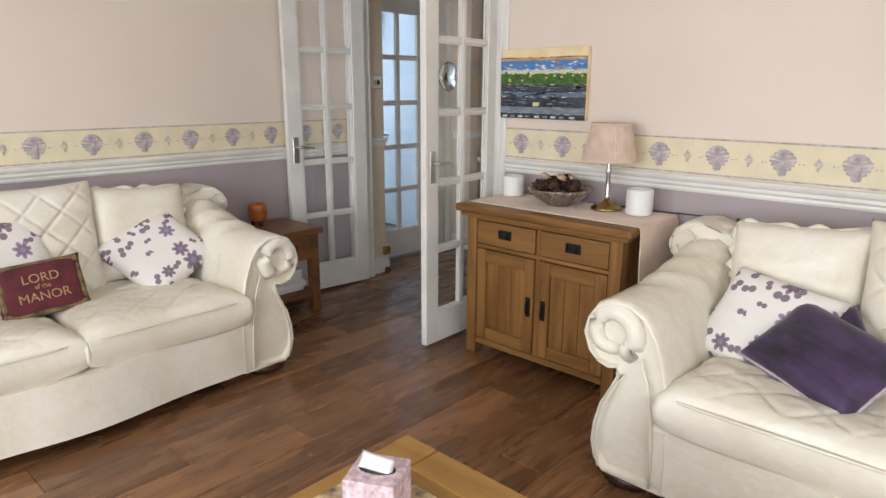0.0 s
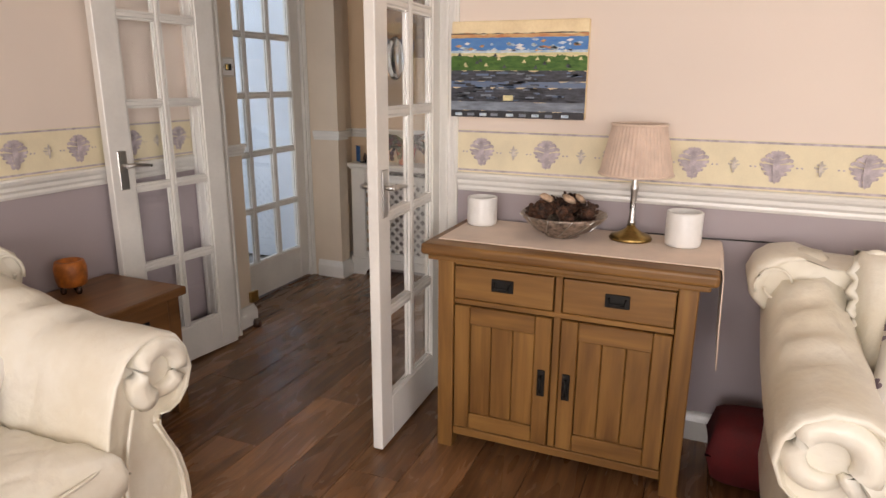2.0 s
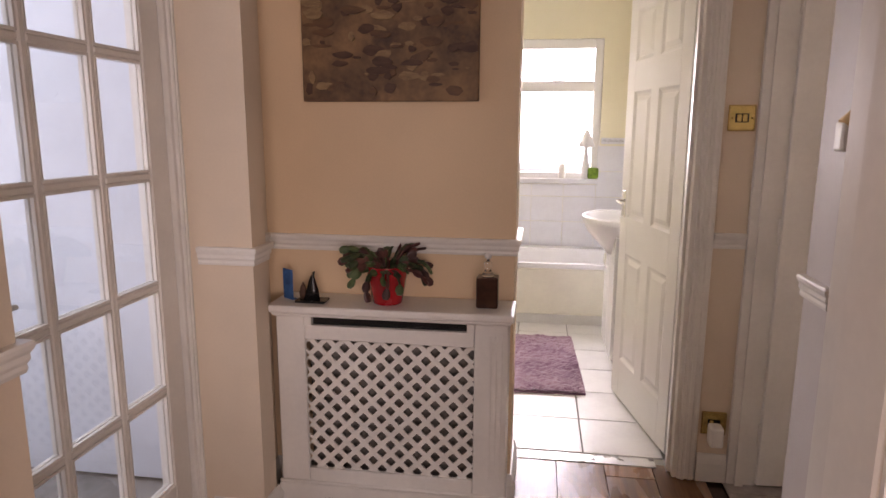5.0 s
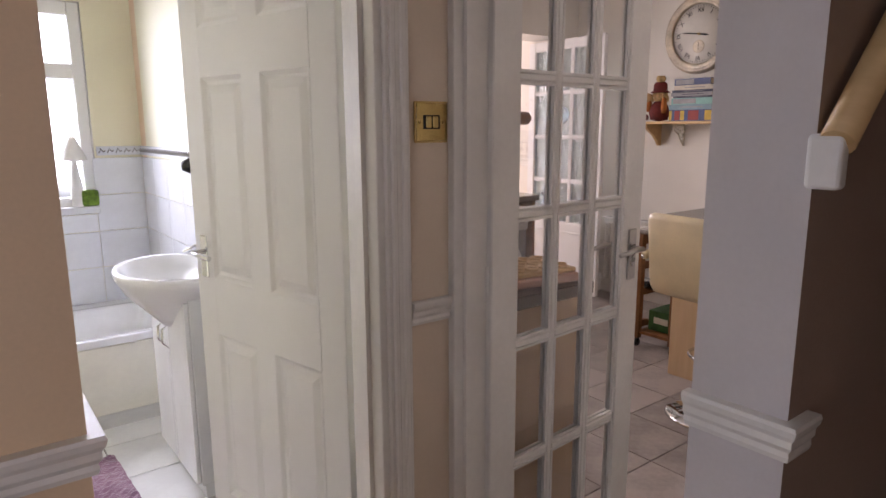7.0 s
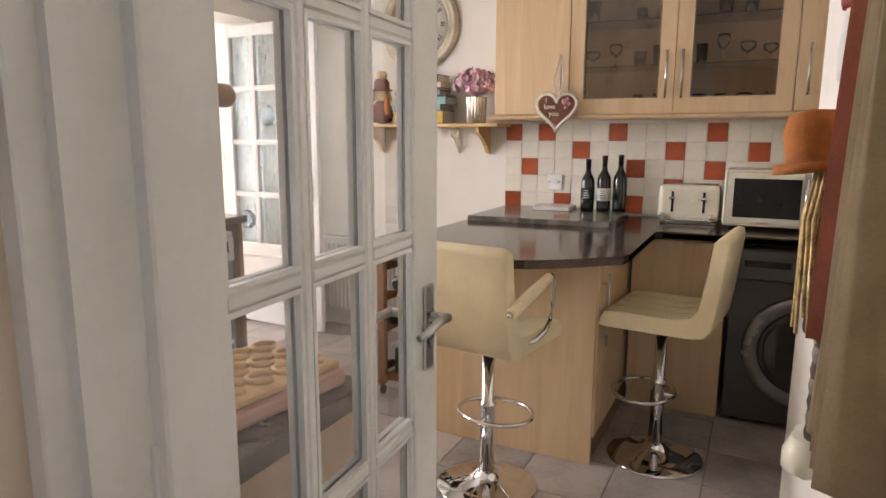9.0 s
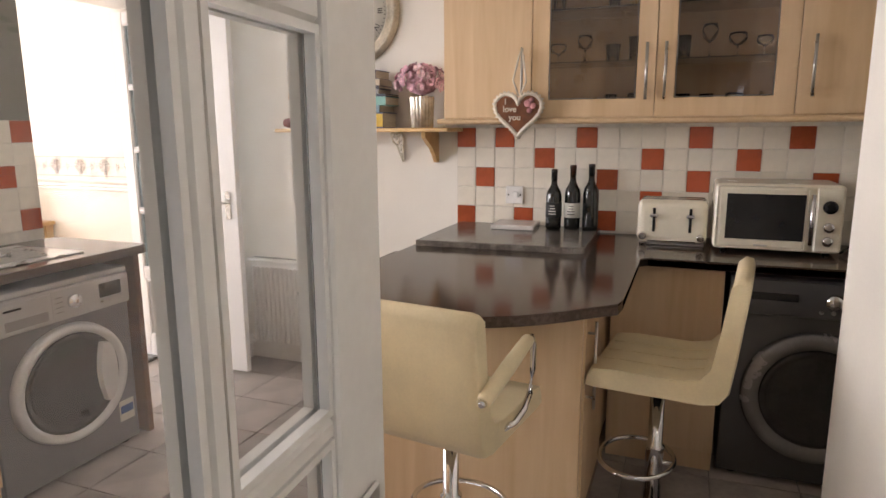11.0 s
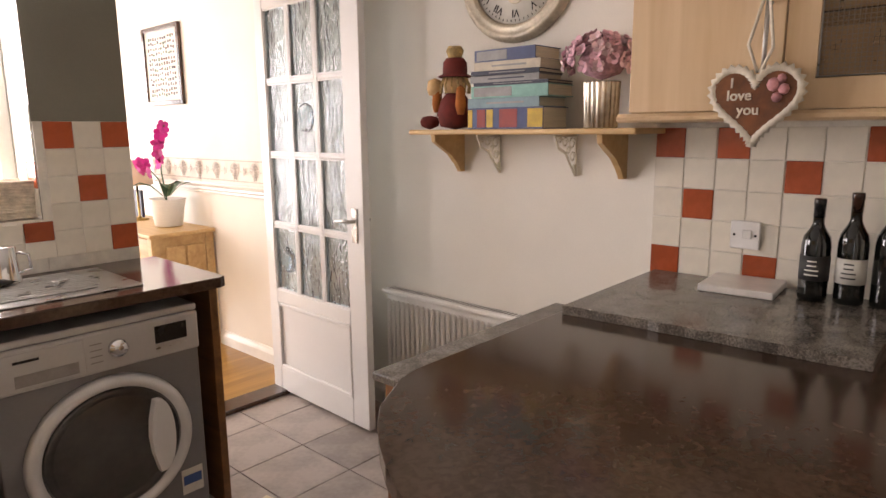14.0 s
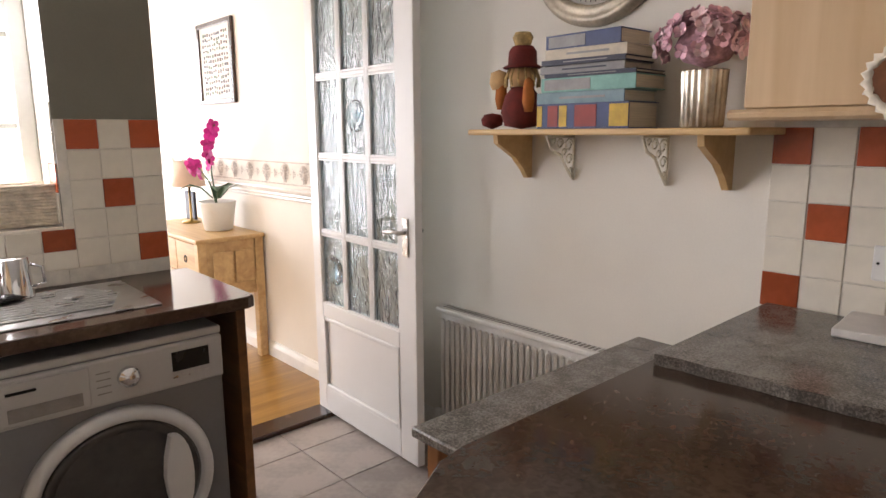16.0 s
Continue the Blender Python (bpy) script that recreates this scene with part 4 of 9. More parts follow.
M["floral"] = floral("mauve_floral_cotton")
M["velvet"] = surface("purple_velvet", (0.040, 0.019, 0.062), 0.6, vary=0.45, scale=9, fine=120, bump=0.2, sheen=0.22, stretch=(1, 2.5, 1))
M["burgundy"] = surface("burgundy_tapestry", (0.11, 0.018, 0.024), 0.9, vary=0.2, scale=20, fine=250, bump=0.3)
M["tapestry"] = surface("olive_gold_tapestry", (0.16, 0.12, 0.05), 0.9, vary=0.6, scale=35, fine=250, bump=0.3, tint=(0.05, 0.02, 0.015))
M["gold_thread"] = surface("gold_embroidery", (0.45, 0.26, 0.12), 0.7, vary=0.2, scale=60, fine=250, bump=0.2)
M["lilac_piping"] = surface("lilac_cord", (0.50, 0.40, 0.46), 0.7, vary=0.1, scale=60, fine=250, bump=0.2)


def scatter(name, mat, w, d, h, m, label, cord=None):
    c = new(name)
    c.matrix_world = m
    tagged(c, label, "cushion")
    part("cover", Shape().pillow(w, d, h, 18, 0.45), mat, c)
    if cord:
        pts = []
        for i, (u0, v0, u1, v1) in enumerate(((-1, -1, 1, -1), (1, -1, 1, 1), (1, 1, -1, 1), (-1, 1, -1, -1))):
            for k in range(8):
                u, v = u0 + (u1 - u0) * k / 8, v0 + (v1 - v0) * k / 8
                pts.append((u * w / 2 * (1 - 0.06 * (1 - v * v) * abs(u) ** 3), v * d / 2 * (1 - 0.06 * (1 - u * u) * abs(v) ** 3), 0))
        part("cord_piping", Shape().tube(pts, 0.005, 6, close=True), cord, c)
    return c


def facing(x, y, z, rz, lean, spin=0.0):
    """The pose of a cushion that stands facing the way rz (0: -y), leaning back, spun in its own plane."""
    return pose(x, y, z, 0, 0, rz) @ pose(0, 0, 0, 90 - lean, 0, 0) @ pose(0, 0, 0, 0, 0, spin)


scatter("scatter_cushion", "floral", 0.40, 0.40, 0.14, facing(-3.0, 1.23, 0.565, 75, 42, 38), "white cotton cushion with mauve flowers on the sofa")
scatter("scatter_cushion", "floral", 0.42, 0.42, 0.14, facing(-3.02, 0.60, 0.62, 95, 24, 4), "white cotton cushion with mauve flowers on the sofa")
scatter("scatter_cushion", "floral", 0.42, 0.42, 0.13, facing(-3.0, 0.20, 0.58, 100, 30, -12), "white cotton cushion with mauve flowers on the sofa")
scatter("scatter_cushion", "floral", 0.38, 0.36, 0.13, facing(-0.59, 2.22, 0.55, -8, 40, -8), "white cotton cushion with mauve flowers on the sofa")
scatter("velvet_cushion", "velvet", 0.385, 0.29, 0.13, facing(-0.385, 2.10, 0.535, -10, 55, -18), "dark purple velvet cushion with pale corded edge", "lilac_piping")
scatter("velvet_cushion", "velvet", 0.24, 0.22, 0.09, facing(-0.40, 2.23, 0.535, 4, 40, 30), "dark purple velvet cushion tucked behind another")
lm = scatter("lettered_cushion", "burgundy", 0.32, 0.23, 0.09, facing(-2.86, 0.70, 0.535, 82, 22, 4), "small burgundy tapestry cushion with gold lettering")


def words(text, size, mat, parent, m, name="lettering", depth=0.0008, align="CENTER", fat=0.0):
    """Raised lettering in the built-in font, as a mesh part."""
    cu = bpy.data.curves.new(name, "FONT")
    cu.body, cu.size, cu.extrude, cu.align_x, cu.offset = text, size, depth, align, fat
    tmp = bpy.data.objects.new(name, cu)
    scene.collection.objects.link(tmp)
    dg = bpy.context.evaluated_depsgraph_get()
    me = bpy.data.meshes.new_from_object(tmp.evaluated_get(dg))
    bpy.data.objects.remove(tmp)
    me.materials.clear()
    me.materials.append(M[mat])
    ob = new(name, me)
    ob.parent = parent
    ob.matrix_local = m
    return ob


fr = Shape()
for a, b, c, d in ((-0.15, 0.15, 0.075, 0.108), (-0.15, 0.15, -0.108, -0.075), (-0.15, -0.11, -0.075, 0.075), (0.11, 0.15, -0.075, 0.075)):
    fr.box(a, b, c, d, 0.012, 0.03, 0.008)
part("woven_edge", fr, "tapestry", lm, "olive and gold woven border")
words("LORD", 0.05, "gold_thread", lm, pose(0, 0.022, 0.045))
words("of the", 0.024, "gold_thread", lm, pose(0, -0.004, 0.046))
words("MANOR", 0.05, "gold_thread", lm, pose(0, -0.052, 0.045))


def cup_pull(parent, x, y, z):
    """Square black iron handle on a plate, facing -y."""
    pl = part("handle", Shape().box(x - 0.038, x + 0.038, y - 0.006, y, z - 0.022, z + 0.022, 0.002), "iron", parent, "black iron plate handle")
    part("drop_bar", Shape().tube([(x - 0.026, y - 0.01, z + 0.012), (x - 0.022, y - 0.017, z - 0.008), (x + 0.022, y - 0.017, z - 0.008), (x + 0.026, y - 0.01, z + 0.012)], 0.004, 8), "iron", pl)


def sideboard():
    s = thing("sideboard", (-1.62, 2.57, 0), "rustic waxed oak sideboard with two drawers and doors", "sideboard")
    y0, y1 = -0.205, 0.19
    for x in (-0.42, 0.362):
        for y in (y0, y1 - 0.058):
            part("leg", Shape().box(x, x + 0.058, y, y + 0.058, 0, 0.725, 0.005, 2), "oak_up", s)
    top = Shape().box(-0.47, 0.47, -0.245, 0.205, 0.735, 0.775, 0.012, 3).box(-0.45, 0.45, -0.225, 0.2, 0.715, 0.7345, 0.006, 2)
    part("top", top, "oak", s)
    for x in (-0.41, 0.385):
        part("side_panel", Shape().box(x, x + 0.02, y0 + 0.06, y1 - 0.06, 0.06, 0.714, 0.002), "oak_up", s)
    part("back_panel", Shape().box(-0.36, 0.36, y1 - 0.03, y1 - 0.015, 0.06, 0.714), "oak_dark", s)
    part("bottom_rail", Shape().box(-0.361, 0.361, y0 + 0.006, y1 - 0.04, 0.055, 0.085, 0.003), "oak", s)
    part("middle_rail", Shape().box(-0.361, 0.361, y0 + 0.01, y1 - 0.04, 0.56, 0.578, 0.002), "oak", s)
    part("top_rail", Shape().box(-0.361, 0.361, y0 + 0.01, y1 - 0.04, 0.70, 0.7145, 0.002), "oak", s)
    part("upright", Shape().box(-0.012, 0.012, y0 + 0.012, y1 - 0.04, 0.086, 0.699, 0.002), "oak_up", s)
    for sx in (-1, 1):
        a, b = sorted((sx * 0.016, sx * 0.358))
        dr = part("drawer", Shape().box(a, b, y0 + 0.004, y0 + 0.03, 0.582, 0.697, 0.004, 2), "oak", s)
        cup_pull(dr, (a + b) / 2, y0 + 0.004, 0.645)
        body = Shape()
        body.box(a, a + 0.055, y0 + 0.004, y0 + 0.028, 0.09, 0.555, 0.003).box(b - 0.055, b, y0 + 0.004, y0 + 0.028, 0.09, 0.555, 0.003)
        door = part("door", body, "oak_up", s)
        part("door_rail", Shape().box(a + 0.056, b - 0.056, y0 + 0.005, y0 + 0.027, 0.09, 0.15, 0.003), "oak", door)
        part("door_rail", Shape().box(a + 0.056, b - 0.056, y0 + 0.005, y0 + 0.027, 0.49, 0.555, 0.003), "oak", door)
        for k in range(3):
            w = (b - a - 0.112) / 3
            part("door_plank", Shape().box(a + 0.056 + k * w + 0.001, a + 0.056 + (k + 1) * w - 0.001, y0 + 0.013, y0 + 0.024, 0.15, 0.49, 0.003), "oak_up", door)
        hx = sx * 0.042
        h = part("handle", Shape().box(hx - 0.013, hx + 0.013, y0 - 0.002, y0 + 0.004, 0.275, 0.37, 0.002), "iron", door, "black iron drop handle")
        part("drop_bar", Shape().tube([(hx, y0 - 0.004, 0.35), (hx, y0 - 0.014, 0.34), (hx, y0 - 0.014, 0.30), (hx, y0 - 0.006, 0.287)], 0.005, 8), "iron", h)
    return s


sideboard()
rn = Shape()
pts = [(-0.43, 0.0), (0.466, 0.0), (0.474, -0.006), (0.478, -0.03), (0.482, -0.18), (0.488, -0.32)]
lo = [(x, z) for x, z in pts]
up = [(x + (0.004 if z < -0.01 else 0.0), z + (0.004 if z > -0.01 else 0.0)) for x, z in pts]
rn.plate(lo + up[::-1], "y", -0.17, 0.19)
single("table_runner", rn, "runner", "pale pink cloth runner hanging over the sideboard end", "cloth", at=(-1.62, 2.565, 0.777))


def pot(name, at, r, h, label, mat="ceramic", cat="candle holder", rim=0.006):
    p = single(name, Shape().lathe([(r * 0.86, 0), (r * 0.97, 0.004), (r, 0.015), (r, h - 0.004), (r - 0.002, h), (r - rim, h), (r - rim - 0.001, h - 0.01), (r - rim, 0.03), (0.001, 0.02)], 32), mat, label, cat, at=at)
    return p


pot("candle_pot", (-1.985, 2.66, 0.782), 0.056, 0.105, "round white ceramic candle pot on the runner")
pot("candle_pot", (-1.27, 2.63, 0.782), 0.058, 0.115, "round white ceramic candle pot on the runner")

bowl = thing("pine_cone_bowl", (-1.665, 2.60, 0.782), "wire-patterned glass bowl filled with pine cones and potpourri", "bowl")
M["bowl"] = surface("silvered_wire_bowl", (0.34, 0.27, 0.22), 0.3, metal=0.5, vary=0.4, scale=60, fine=160, bump=0.5)
part("dish", Shape().lathe([(0.055, 0), (0.06, 0.004), (0.065, 0.012), (0.10, 0.03), (0.135, 0.06), (0.15, 0.078), (0.147, 0.082), (0.13, 0.064), (0.095, 0.036), (0.001, 0.02)], 36), "bowl", bowl)
for k in range(12):
    a0 = 2 * math.pi * k / 12
    part("wire", Shape().tube([(0.068 * math.cos(a0), 0.068 * math.sin(a0), 0.012), (0.108 * math.cos(a0 + 0.2), 0.108 * math.sin(a0 + 0.2), 0.034), (0.153 * math.cos(a0 + 0.4), 0.153 * math.sin(a0 + 0.4), 0.08)], 0.002, 5), "steel", bowl)
M["cone"] = surface("pine_cone", (0.085, 0.035, 0.018), 0.75, vary=0.5, scale=40, fine=120, bump=0.4)
M["cone_pale"] = surface("pale_potpourri", (0.55, 0.38, 0.26), 0.8, vary=0.3, scale=40, fine=120, bump=0.4)
rng = random.Random(4)


def cone_shape(r):
    s = Shape().lathe([(0.001, -r), (r * 0.5, -r * 0.7), (r * 0.62, 0), (r * 0.4, r * 0.8), (0.001, r * 1.1)], 8)
    for j in range(26):
        z = -r + 2 * r * j / 26
        rr = r * 0.75 * math.sqrt(max(0.05, 1 - (z / (1.15 * r)) ** 2))
        a = j * 2.4
        c, q = math.cos(a), math.sin(a)
        s.plate([(-0.3 * r, -0.12 * r), (0.3 * r, -0.12 * r), (0.22 * r, 0.14 * r), (0, 0.22 * r), (-0.22 * r, 0.14 * r)], "z", -0.05 * r, 0.04 * r)
        s.bm.verts.ensure_lookup_table()
        vs = s.bm.verts[-10:]
        bmesh.ops.transform(s.bm, matrix=pose(c * rr, q * rr, z, 0, 0, math.degrees(a) - 90) @ pose(0, 0, 0, 35, 0, 0), verts=vs)
    return s


cone_mesh = None
for k in range(17):
    a, r = rng.uniform(0, 6.28), 0.11 * math.sqrt(rng.random())
    z = 0.075 + 0.05 * (1 - r / 0.12) + rng.uniform(-0.006, 0.01)
    if cone_mesh is None:
        o = part("pine_cone", cone_shape(0.03), "cone", bowl)
        cone_mesh = o.data
    else:
        o = new("pine_cone", cone_mesh)
        o.parent = bowl
    o.matrix_local = pose(r * math.cos(a), r * math.sin(a), z, rng.uniform(0, 180), rng.uniform(0, 90), rng.uniform(0, 360)) @ Matrix.Scale(rng.uniform(0.75, 1.25), 4)
for k, (x, y) in enumerate(((-0.05, -0.05), (0.02, -0.02), (0.05, 0.03))):
    part("dried_petal", Shape().pillow(0.05, 0.035, 0.02, 6, 0.5, turn=pose(x, y, 0.14 - 0.005 * k, 20 * k, 25, 40 * k)), "cone_pale", bowl)

lamp = thing("table_lamp", (-1.44, 2.65, 0.782), "brass table lamp with pleated pink-beige fabric shade", "lamp")
part("base", Shape().lathe([(0.07, 0), (0.072, 0.006), (0.066, 0.014), (0.045, 0.022), (0.03, 0.03), (0.016, 0.04), (0.012, 0.05)], 28), "brass", lamp)
part("stem", Shape().lathe([(0.012, 0.05), (0.014, 0.06), (0.010, 0.068), (0.0105, 0.16), (0.014, 0.17), (0.014, 0.18), (0.010, 0.19), (0.010, 0.26), (0.016, 0.27), (0.014, 0.30)], 16), "steel", lamp)
sh = Shape()
rings = []
for z, r in ((0.222, 0.118), (0.23, 0.118), (0.30, 0.104), (0.385, 0.086), (0.393, 0.086)):
    rings.append([((r + 0.0022 * (k % 2)) * math.cos(2 * math.pi * k / 96), (r + 0.0022 * (k % 2)) * math.sin(2 * math.pi * k / 96), z) for k in range(96)])
sh.loft(rings, caps=False, smooth=False)
shade = part("shade", sh, "shade", lamp, "pleated pink-beige fabric shade")
for z, r in ((0.226, 0.121), (0.389, 0.089)):
    part("shade_trim", Shape().tube([(r * math.cos(2 * math.pi * k / 40), r * math.sin(2 * math.pi * k / 40), z) for k in range(40)], 0.004, 6, close=True), "runner", shade)
single("lamp_cable", Shape().tube([(0.0, 0.06, 0.004), (0.09, 0.07, 0.004), (0.2, 0.06, 0.005), (0.3, 0.08, 0.004), (0.46, 0.09, 0.006), (0.475, 0.09, -0.02), (0.478, 0.085, -0.25)], 0.003, 6), "black", "thin dark lamp cable trailing behind the pot", "cable", at=(-1.44, 2.66, 0.786))


def canvas(name, at, w, h, d, label, stripes, rz=0.0, base="cone_pale", seed=1):
    """A stretched canvas whose painting is a set of thin painted strips and dabs."""
    c = thing(name, at, label, "painting", rz=rz)
    part("canvas", Shape().box(-w / 2, w / 2, -d, 0, 0, h, 0.003), base, c)
    rg = random.Random(seed)
    for i, (z0, z1, mat, rough_edge) in enumerate(stripes):
        n = 28
        lo = [(-w / 2 + w * k / n, z0 * h) for k in range(n + 1)]
        hi = [(-w / 2 + w * k / n, min(h, z1 * h + rough_edge * h * rg.uniform(-1, 1))) for k in range(n, -1, -1)]
        part("painted_band", Shape().plate(lo + hi, "y", -d - 0.0006 * (i + 1), -d + 0.001), mat, c)
    return c


def paint(name, a, b, scale=18.0, stretch=(1, 1, 3)):
    return surface(name, a, 0.6, vary=0.2, scale=scale, fine=120, bump=0.2, stretch=stretch, tint=b)


M["p_sky"] = paint("painted_cream_sky", (0.80, 0.66, 0.42), (0.74, 0.56, 0.32), 9, (1, 1, 1))
M["p_blue"] = paint("painted_blue_water", (0.04, 0.16, 0.42), (0.09, 0.26, 0.52), 26)
M["p_sand"] = paint("painted_sand", (0.60, 0.42, 0.20), (0.55, 0.20, 0.08), 26)
M["p_pale"] = paint("painted_pale_yellow", (0.70, 0.62, 0.36), (0.55, 0.50, 0.25), 26)
M["p_green"] = paint("painted_green_field", (0.025, 0.085, 0.012), (0.085, 0.19, 0.03), 40)
M["p_grey"] = paint("painted_slate_grey", (0.075, 0.08, 0.10), (0.025, 0.027, 0.032), 30, (1, 1, 4))
M["p_slate"] = paint("painted_blue_grey", (0.22, 0.26, 0.31), (0.13, 0.15, 0.18), 20, (1, 1, 4))
M["p_steel"] = paint("painted_steel_blue", (0.10, 0.16, 0.27), (0.16, 0.20, 0.27), 24, (1, 1, 4))
M["p_wave"] = paint("painted_white_wave", (0.62, 0.70, 0.72), (0.30, 0.45, 0.60), 40)
M["p_black"] = paint("painted_black", (0.02, 0.02, 0.024), (0.05, 0.05, 0.055), 30)
cv = canvas("landscape_canvas", (-1.90, 2.789, 1.172), 0.51, 0.345, 0.032, "unframed canvas of layered blue, green and slate bands", [
    (0.0, 0.075, "p_black", 0.006), (0.075, 0.17, "p_slate", 0.006), (0.17, 0.32, "p_grey", 0.02), (0.32, 0.385, "p_steel", 0.012), (0.385, 0.495, "p_grey", 0.015),
    (0.495, 0.645, "p_green", 0.022), (0.645, 0.675, "p_pale", 0.012), (0.675, 0.70, "p_wave", 0.012), (0.70, 0.83, "p_blue", 0.006), (0.83, 0.865, "p_sand", 0.018), (0.865, 0.872, "p_black", 0.006)], base="p_sky", seed=3)
rg = random.Random(11)
for k in range(120):
    x, z = rg.uniform(-0.225, 0.225), rg.uniform(0.058, 0.162)
    w, h2 = rg.uniform(0.008, 0.05), rg.uniform(0.003, 0.008)
    part("brush_dab", Shape().box(x - w / 2, x + w / 2, -0.0405, -0.034, z, z + h2), rg.choice(("p_black", "p_slate", "p_black", "p_grey", "p_steel")), cv)
part("brush_dab", Shape().box(-0.045, -0.008, -0.041, -0.034, 0.063, 0.082), "p_pale", cv)
for k in range(9):
    x = -0.23 + 0.052 * k + rg.uniform(-0.008, 0.008)
    part("brush_dab", Shape().box(x - 0.012, x + 0.014, -0.041, -0.034, 0.006, 0.016), "p_slate" if k % 2 else "p_wave", cv)
for k in range(46):
    x, z = rg.uniform(-0.235, 0.235), 0.238 + rg.random() ** 2 * 0.04
    w = rg.uniform(0.006, 0.02)
    part("brush_dab", Shape().plate([(x - w, z), (x, z - 0.004), (x + w, z + rg.uniform(-0.003, 0.004)), (x, z + 0.006)], "y", -0.0415, -0.034), rg.choice(("p_wave", "p_wave", "p_sand", "ceramic")), cv)
for k in range(30):
    x, z = rg.uniform(-0.235, 0.235), rg.uniform(0.176, 0.222)
    part("brush_dab", Shape().plate([(x - 0.008, z), (x, z + 0.012), (x + 0.007, z)], "y", -0.0415, -0.034), rg.choice(("p_pale", "p_green", "p_green", "p_grey")), cv)

# lamp table, candle
st = thing("side_table", (-3.28, 2.03, 0), "dark oak lamp table with drawer beside the sofa", "side table")
part("top", Shape().box(-0.20, 0.22, -0.21, 0.21, 0.485, 0.52, 0.008, 2), "oak_dark", st)
for x in (-0.17, 0.145):
    for y in (-0.185, 0.13):
        part("leg", Shape().box(x, x + 0.055, y, y + 0.055, 0, 0.484, 0.004), "oak_dark", st)
part("apron", Shape().box(-0.165, 0.185, 0.15, 0.17, 0.33, 0.484), "oak_dark", st)
part("apron", Shape().box(-0.165, 0.185, -0.17, -0.15, 0.33, 0.484), "oak_dark", st)
dw = part("drawer", Shape().box(0.178, 0.20, -0.128, 0.128, 0.335, 0.48, 0.004, 2), "oak_dark", st)
part("handle", Shape().box(0.2, 0.206, -0.03, 0.03, 0.385, 0.43, 0.002), "iron", dw, "black iron plate handle")
part("shelf", Shape().box(-0.165, 0.185, -0.18, 0.18, 0.10, 0.13, 0.004), "oak_dark", st)
single("magazine_pile", Shape().box(-0.1, 0.1, -0.12, 0.12, 0, 0.02, 0.003).box(-0.09, 0.11, -0.11, 0.13, 0.0205, 0.055, 0.003).box(-0.1, 0.1, -0.12, 0.11, 0.0555, 0.13, 0.003), "ceramic", "white papers on the lamp table shelf", "papers", at=(-3.26, 2.03, 0.131))
M["amber"] = surface("amber_salt_glass", (0.50, 0.15, 0.025), 0.45, vary=0.3, scale=18, fine=60, bump=0.5)
ch = thing("candle_holder", (-3.38, 2.0, 0.521), "amber orange candle holder on short dark feet", "candle holder")
part("cup", Shape().lathe([(0.036, 0.028), (0.05, 0.034), (0.055, 0.06), (0.056, 0.1), (0.05, 0.125), (0.042, 0.128), (0.04, 0.1), (0.001, 0.09)], 14), "amber", ch)
for k in range(3):
    a = k * 2.1
    part("foot", Shape().lathe([(0.008, 0), (0.012, 0.01), (0.01, 0.032)], 10, (0.032 * math.cos(a), 0.032 * math.sin(a), 0)), "foot_wood", ch)

# coffee table with cloth and tissues
ct = thing("coffee_table", (-0.68, 0.745, 0), "honey oak coffee table with framed top", "coffee table")
part("top_frame", Shape().box(-0.41, -0.30, -0.29, 0.29, 0.415, 0.45, 0.006, 2).box(0.30, 0.41, -0.29, 0.29, 0.415, 0.45, 0.006, 2).box(-0.299, 0.299, 0.19, 0.29, 0.416, 0.449, 0.004).box(-0.299, 0.299, -0.29, -0.19, 0.416, 0.449, 0.004), "oak_orange", ct)
part("top_panel", Shape().box(-0.298, 0.298, -0.189, 0.189, 0.418, 0.446), "oak_orange", ct)
part("apron", Shape().box(-0.37, 0.37, -0.25, 0.25, 0.34, 0.414), "oak_orange", ct)
for x in (-0.395, 0.335):
    for y in (-0.275, 0.215):
        part("leg", Shape().box(x, x + 0.06, y, y + 0.06, 0, 0.4145, 0.005), "oak_orange", ct)
single("table_cloth", Shape().box(-0.12, 0.36, -0.17, 0.19, 0, 0.004, 0.001), surface("patterned_table_cloth", (0.58, 0.44, 0.26), 0.9, vary=0.4, scale=22, fine=200, bump=0.3, tint=(0.05, 0.035, 0.03)), "beige cloth with black floral print", "cloth", at=(-0.92, 0.70, 0.4505))
M["tissue_box"] = surface("pink_speckled_card", (0.70, 0.52, 0.55), 0.6, vary=0.25, scale=60, fine=140, bump=0.03)
tb = thing("tissue_box", (-0.885, 0.755, 0.455), "pink cube tissue box with a white tissue", "tissue box", rz=28)
part("carton", Shape().box(-0.055, 0.055, -0.055, 0.055, 0, 0.115, 0.003), "tissue_box", tb)
part("opening", Shape().lathe([(0.04, 0), (0.04, 0.001)], 24, (0, 0, 0.1152), sy=0.5), "black", tb)
part("tissue", Shape().pillow(0.075, 0.035, 0.02, 10, 0.5, turn=pose(0, 0, 0.128, 55, 10, 0)), "ceramic", tb)
single("floor_bag", Shape().pillow(0.3, 0.22, 0.24, 12, 0.3), surface("red_cloth_bag", (0.12, 0.006, 0.007), 0.8, vary=0.2, scale=8, fine=120, bump=0.2), "red cloth bag between the sideboard and sofa", "bag", at=(-0.98, 2.58, 0.12))


